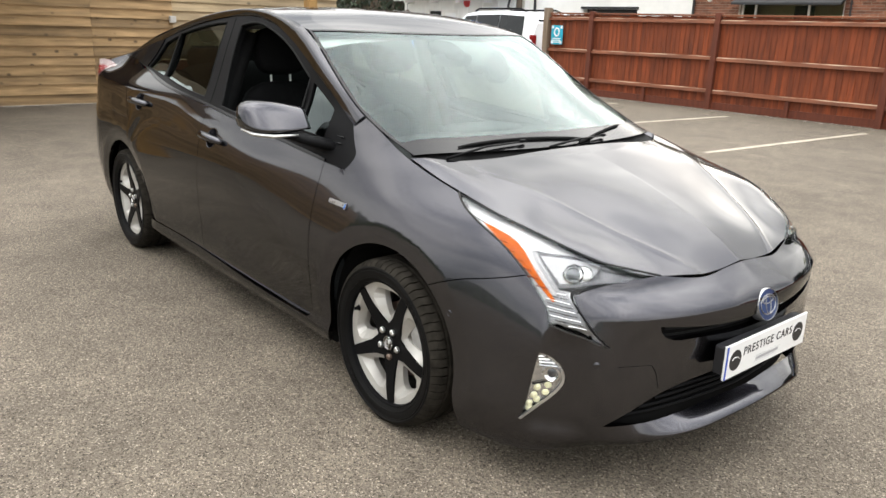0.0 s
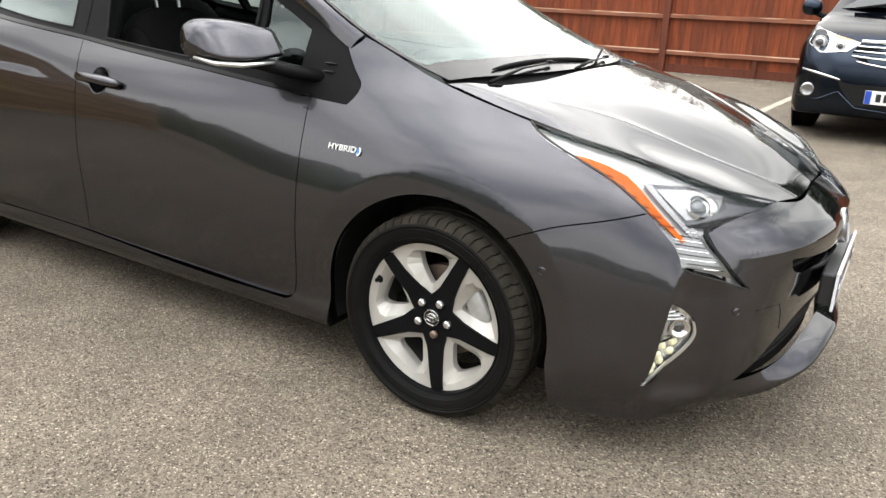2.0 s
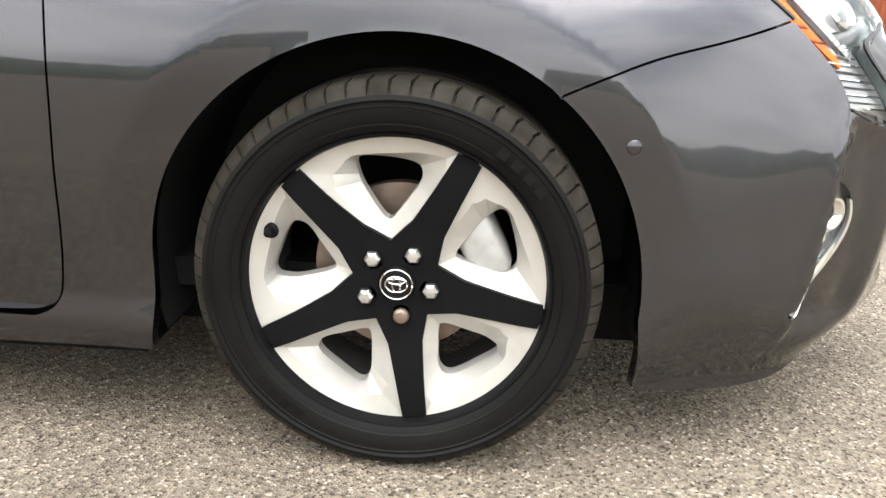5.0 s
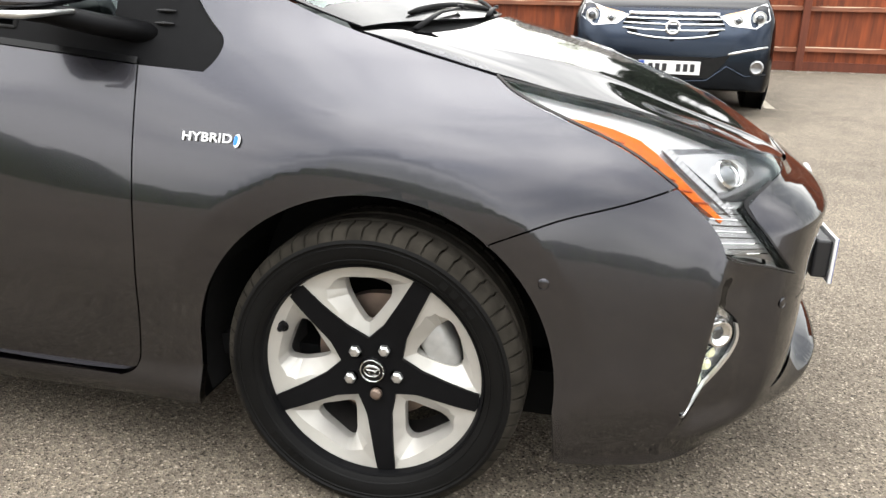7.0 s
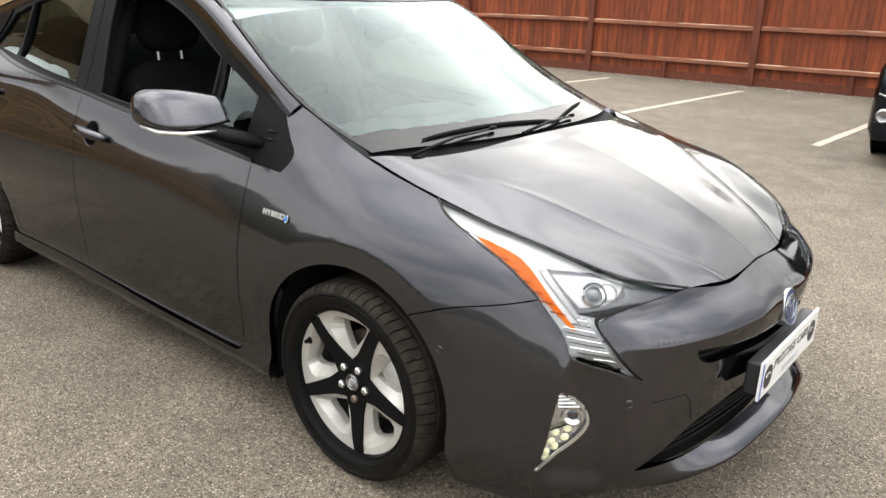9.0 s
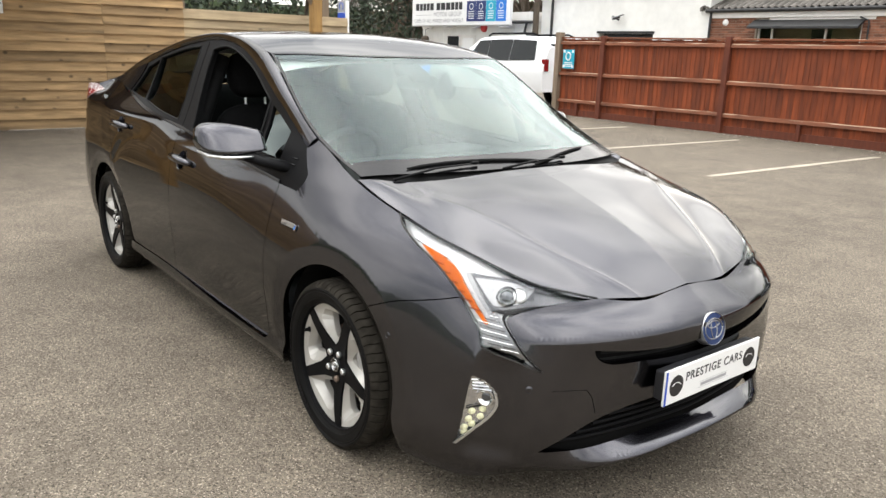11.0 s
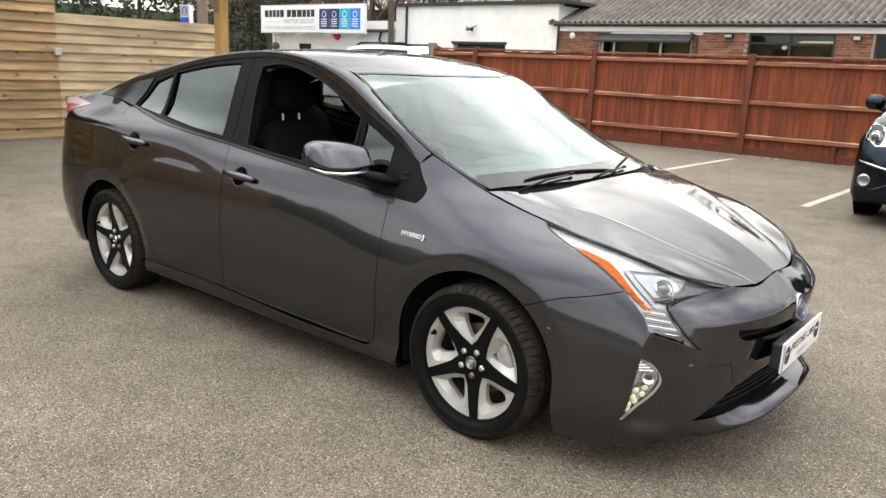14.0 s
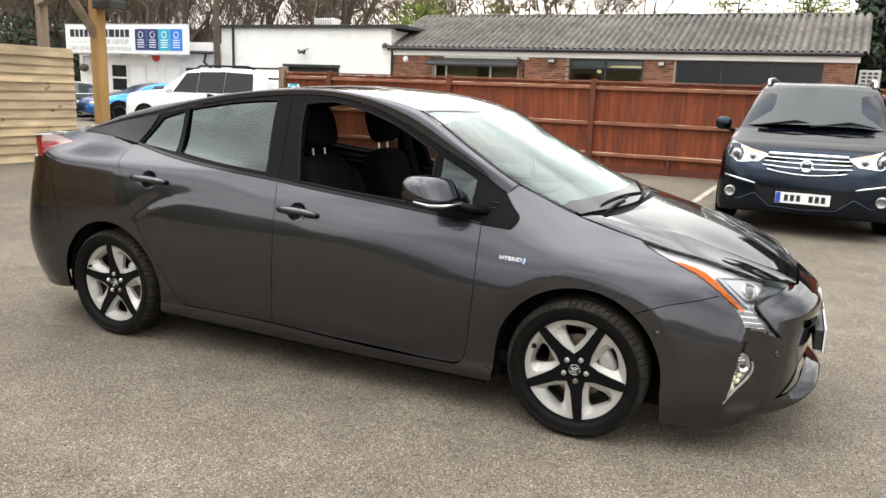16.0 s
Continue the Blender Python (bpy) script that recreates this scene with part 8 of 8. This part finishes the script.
def leafy_tree(name, label, at, height, width, mat, seed, clumps, leaves, size, low=0.25):
    rnd = random.Random(seed)
    t = thing(name, label, "tree", at)
    tr = Geo().tube([(0, 0, 0), (0.05 * height * rnd.uniform(-1, 1) * 0.3, 0, height * 0.4), (0, 0, height * 0.85)], [height * 0.022, height * 0.016, height * 0.004], 8)
    cr = Geo()
    for _ in range(clumps):
        z = height * rnd.uniform(low, 1.0)
        f = math.sin(math.pi * min(1, max(0.12, (1.05 - z / height) / (1.05 - low) * 0.85)))
        a, r = rnd.uniform(0, 2 * math.pi), width * 0.5 * f * math.sqrt(rnd.random())
        c = (r * math.cos(a), r * math.sin(a), z)
        tr.tube([(0, 0, max(0.2, z - 0.25 * height * rnd.random())), c], [height * 0.006, height * 0.002], 4, caps=False)
        leaf_cloud(cr, rnd, c, (width * 0.13, width * 0.13, height * 0.07), leaves, size)
    part("trunk", tr, BARK, t, smooth="all", fix=False)
    part("crown", cr, mat, t, fix=False)
    return t


first = [bare_tree(11.0, 3), bare_tree(12.5, 8, 0.62), bare_tree(9.5, 21, 0.45)]
spots = []
rnd = random.Random(5)
for row, (y, x0, x1, gap_) in enumerate(((30, -52, -14, 3.2), (36, -62, -10, 3.6), (43, -70, -6, 3.9))):
    x = x0
    while x < x1:
        spots.append((x + rnd.uniform(-1, 1), y + rnd.uniform(-2, 2) + (x + 30) * -0.12, rnd.uniform(0, 360), rnd.uniform(0.85, 1.2)))
        x += gap_
for i, (x, y, turn, k) in enumerate(spots):
    if i < 3:
        first[i].matrix_basis = pose(x, y, 0, 0, 0, turn)
    else:
        copy_thing(first[i % 3], pose(x, y, 0, 0, 0, turn) @ Matrix.Scale(k, 4))
for k, (x, y, h, w) in enumerate(((-17.6, 33.0, 6.2, 4.6), (-14.6, 36.0, 6.0, 4.0))):
    leafy_tree("tree", "tree in fresh yellow-green spring leaf behind the white building", (x, y, 0), h, w, LEAF_SPRING, 30 + k, 70, 60, 0.10)
leafy_tree("tree", "pale tree coming into leaf behind the workshop roof", (-3.2, 46.0, 0), 8.6, 5.5, LEAF_SPRING, 41, 60, 40, 0.11)
leafy_tree("tree", "pale tree coming into leaf behind the workshop roof", (0.6, 45.0, 0), 9.4, 5.0, LEAF_SPRING, 42, 60, 40, 0.11)
leafy_tree("tree", "tall dark evergreen tree beside the workshop", (5.6, 27.0, 0), 7.5, 6.5, LEAF_DARK, 50, 240, 190, 0.18, 0.03)
leafy_tree("tree", "tall dark evergreen tree beside the workshop", (3.9, 31.0, 0), 6.5, 4.0, LEAF_DARK, 52, 90, 90, 0.16, 0.05)
# undergrowth: evergreen hedge along the far boundary
hg = Geo()
rnd = random.Random(9)
for k in range(150):
    x = -62 + 0.36 * k + rnd.uniform(-0.5, 0.5)
    y = 27.5 - (x + 20) * 0.42 if x < -28 else 29 + rnd.uniform(-1, 1)
    leaf_cloud(hg, rnd, (x, min(y, 42) + rnd.uniform(-1, 1), rnd.uniform(0.8, 2.6)), (1.3, 1.2, 1.3), 95, 0.15)
tagged(part("hedge", hg, LEAF_HEDGE, fix=False), "dark evergreen undergrowth along the wood's edge", "hedge", kind="stuff")
tagged(part("backdrop", Geo().add([(-75, 50, 0), (-75, 50, 5.5), (-40, 48, 6.0), (-8, 52, 5.0), (-8, 52, 0)], [(0, 1, 2, 3, 4)]).add([(-90, 0, 0), (-90, 0, 6.5), (-75, 50, 5.5), (-75, 50, 0)], [(0, 1, 2, 3)]), LEAF_HEDGE), "dim far woodland behind the trees", "woodland", kind="structure")
# unseen dark hedge, added behind the viewer to close the yard and darken reflections
yard = Geo()
rnd = random.Random(23)
tops = []
n_h = 220
for k in range(n_h + 1):
    a = 190 + 160 * k / n_h
    tall = 6.0 * float(step(262, 222, a))
    tops.append(2.5 + 0.4 * math.sin(0.15 * k) + 0.3 * math.sin(0.41 * k + 1) + rnd.uniform(-0.15, 0.15) + tall * (0.75 + 0.18 * math.sin(0.33 * k) + rnd.uniform(-0.2, 0.2)))
for k in range(n_h):
    a0, a1 = math.radians(190 + 160 * k / n_h), math.radians(190 + 160 * (k + 1) / n_h)
    yard.add([(r_ * math.cos(a), r_ * 0.85 * math.sin(a), z) for r_, z0 in ((40, 0), (40.6, 1)) for a, h in ((a0, tops[k]), (a1, tops[k + 1])) for z in (0, h * (1 - 0.25 * z0))], [(0, 1, 3, 2), (1, 5, 7, 3), (4, 6, 7, 5)])
tagged(part("wall_south", yard, LEAF_HEDGE, fix=False), "unseen dark hedge-like wall added round the yard to darken reflections", "hedge", kind="structure")
# evergreen wood's edge beyond the pale fence
hg3 = Geo()
rnd = random.Random(19)
for k in range(210):
    y = -14 + 50 * k / 209 + rnd.uniform(-0.5, 0.5)
    leaf_cloud(hg3, rnd, (-36 - 0.25 * y + rnd.uniform(-2.5, 2.5), y, 0.6 + 5.2 * rnd.random() ** 1.3), (1.5, 1.4, 1.2), 80, 0.18)
tagged(part("hedge", hg3, LEAF_DARK, fix=False), "dark evergreen wood's edge beyond the timber fence", "hedge", kind="stuff")
for k in range(9):
    copy_thing(first[k % 3], pose(-42 - 1.5 * (k % 3), -10 + 4.6 * k, 0, 0, 0, 57 * k) @ Matrix.Scale(0.9, 4))
# fine bare twigs of the wood behind the office, too many to tell apart
tw = Geo()
rnd = random.Random(77)
for k in range(26000):
    x = rnd.uniform(-72, -11)
    y = 33 + rnd.uniform(0, 14) - (x + 30) * 0.12
    if k > 21000:
        x, y = -44 + rnd.uniform(-5, 5), rnd.uniform(-14, 36)
    z = 1.5 + 9.5 * rnd.random() ** 1.15 * (0.75 + 0.25 * math.sin(x * 0.45) * math.sin(x * 0.17 + 1))
    d = Vector((rnd.uniform(-0.8, 0.8), rnd.uniform(-0.4, 0.4), rnd.uniform(0.1, 1.0))).normalized() * rnd.uniform(0.5, 1.4)
    e = Vector((0.018, 0, 0.006)) * rnd.uniform(0.6, 1.5)
    c = Vector((x, y, z))
    q = c + d * 0.5 + Vector((rnd.uniform(-0.12, 0.12), 0, rnd.uniform(-0.1, 0.1)))
    tw.add([c - e, c + e, q + e * 0.7, q - e * 0.7, c + d + e * 0.25, c + d - e * 0.25], [(0, 1, 2, 3), (3, 2, 4, 5)])
tagged(part("twigs", tw, TWIG, fix=False), "haze of fine bare twigs along the wood's edge", "woodland", kind="stuff")


# ---- pieces: fence boards and bricks ----
def board_mesh(w, t0, t1, h0, h1, name):
    """A feather-edged upright board."""
    g = Geo()
    g.add([(0, 0, h0), (w, 0, h0), (w, t1, h0), (0, t0, h0), (0, 0, h1), (w, 0, h1), (w, t1, h1), (0, t0, h1)], [(3, 2, 1, 0), (4, 5, 6, 7), (0, 1, 5, 4), (1, 2, 6, 5), (2, 3, 7, 6), (3, 0, 4, 7)])
    me = g.mesh(name)
    me.materials.append(FENCE_RED)
    return me


rnd = random.Random(77)
board_data = [board_mesh(0.122, 0.006, 0.014, 0.15 + 0.0, FTOP - 0.038 - 0.004 * k, "board") for k in range(4)]
for a, b in zip(FENCE_POSTS[:-1], FENCE_POSTS[1:]):
    n = int(round((b - a) / 0.105))
    for i in range(n):
        ob = new("board", board_data[rnd.randint(0, 3)])
        ob.parent = red_fence
        x = a + (b - a) * i / n
        ob.matrix_basis = pose(x - red_fence.location.x, 0.026 + rnd.uniform(0, 0.003), 0, 0, 0, rnd.uniform(-0.8, 0.8) - 5.0)


def plank_mesh(length, name, wood):
    """A bevelled horizontal board that overlaps the one below."""
    g = Geo()
    h, d = 0.156, 0.036
    g.add([(0.000, 0, 0), (d + 0.012, 0, 0), (d - 0.024, 0, h), (0.0, 0, h), (0.000, length, 0), (d + 0.012, length, 0), (d - 0.024, length, h), (0.0, length, h)], [(0, 1, 2, 3), (7, 6, 5, 4), (0, 4, 5, 1), (1, 5, 6, 2), (2, 6, 7, 3), (3, 7, 4, 0)])
    me = g.mesh(name)
    me.materials.append(wood)
    return me


for y0, y1, z0, z1 in PALE_RUNS:
    z, k = 0.03, 0
    wood = WOOD_PALE if z1 < 2 else WOOD_GOLD
    full = plank_mesh(y1 - y0, "board", wood)
    cuts = [plank_mesh((y1 - y0) * f, "board", wood) for f in (0.35, 0.65)]
    while z + 0.14 < z1:
        if k % 3 == 1 and y1 - y0 > 4:
            ob = new("board", cuts[0])
            ob.parent = pale_fence
            ob.matrix_basis = pose(rnd.uniform(-0.004, 0.004), y0, z, 0, 0, rnd.uniform(-0.1, 0.1))
            ob = new("board", cuts[1])
            ob.parent = pale_fence
            ob.matrix_basis = pose(rnd.uniform(-0.004, 0.004), y0 + (y1 - y0) * 0.352, z + rnd.uniform(-0.004, 0.004), rnd.uniform(-0.1, 0.1), 0, 0)
        else:
            ob = new("board", full)
            ob.parent = pale_fence
            ob.matrix_basis = pose(rnd.uniform(-0.004, 0.004), y0, z + rnd.uniform(-0.004, 0.004), rnd.uniform(-0.12, 0.12), 0, 0)
        z += 0.146
        k += 1

brick_data = Geo().box(0, 0.213, -0.006, 0.02, 0, 0.065).mesh("brick")
brick_data.materials.append(BRICK)
half_data = Geo().box(0, 0.102, -0.006, 0.02, 0, 0.065).mesh("brick")
half_data.materials.append(BRICK)
count = 0
for a, b in zip(edges[0::2], edges[1::2]):
    for c in range(14):
        z = 1.56 + 0.075 * c
        x = a + 0.004
        if c % 2:
            x -= 0.112
        while x < b - 0.05:
            xa, data = x, brick_data
            if xa < a:
                xa, data = a + 0.004, half_data
            if xa + 0.213 > b and data is brick_data:
                data = half_data
            if xa + (0.213 if data is brick_data else 0.102) <= b + 0.03:
                ob = new("brick", data)
                ob.parent = brick_wall
                ob.matrix_basis = Matrix.Translation(Vector((xa, BY + rnd.uniform(-0.002, 0.002), z)))
                count += 1
            x += 0.224
low = Geo()
for a, b in zip(edges[0::2], edges[1::2]):
    for c in range(20):
        x = a + 0.004 + (0.112 if c % 2 else 0)
        while x + 0.213 < b:
            low.box(x, x + 0.213, BY - 0.006, BY + 0.02, 0.06 + 0.075 * c, 0.125 + 0.075 * c)
            x += 0.224
tagged(part("brickwork", low, BRICK, brick_wall, fix=False), kind="stuff")
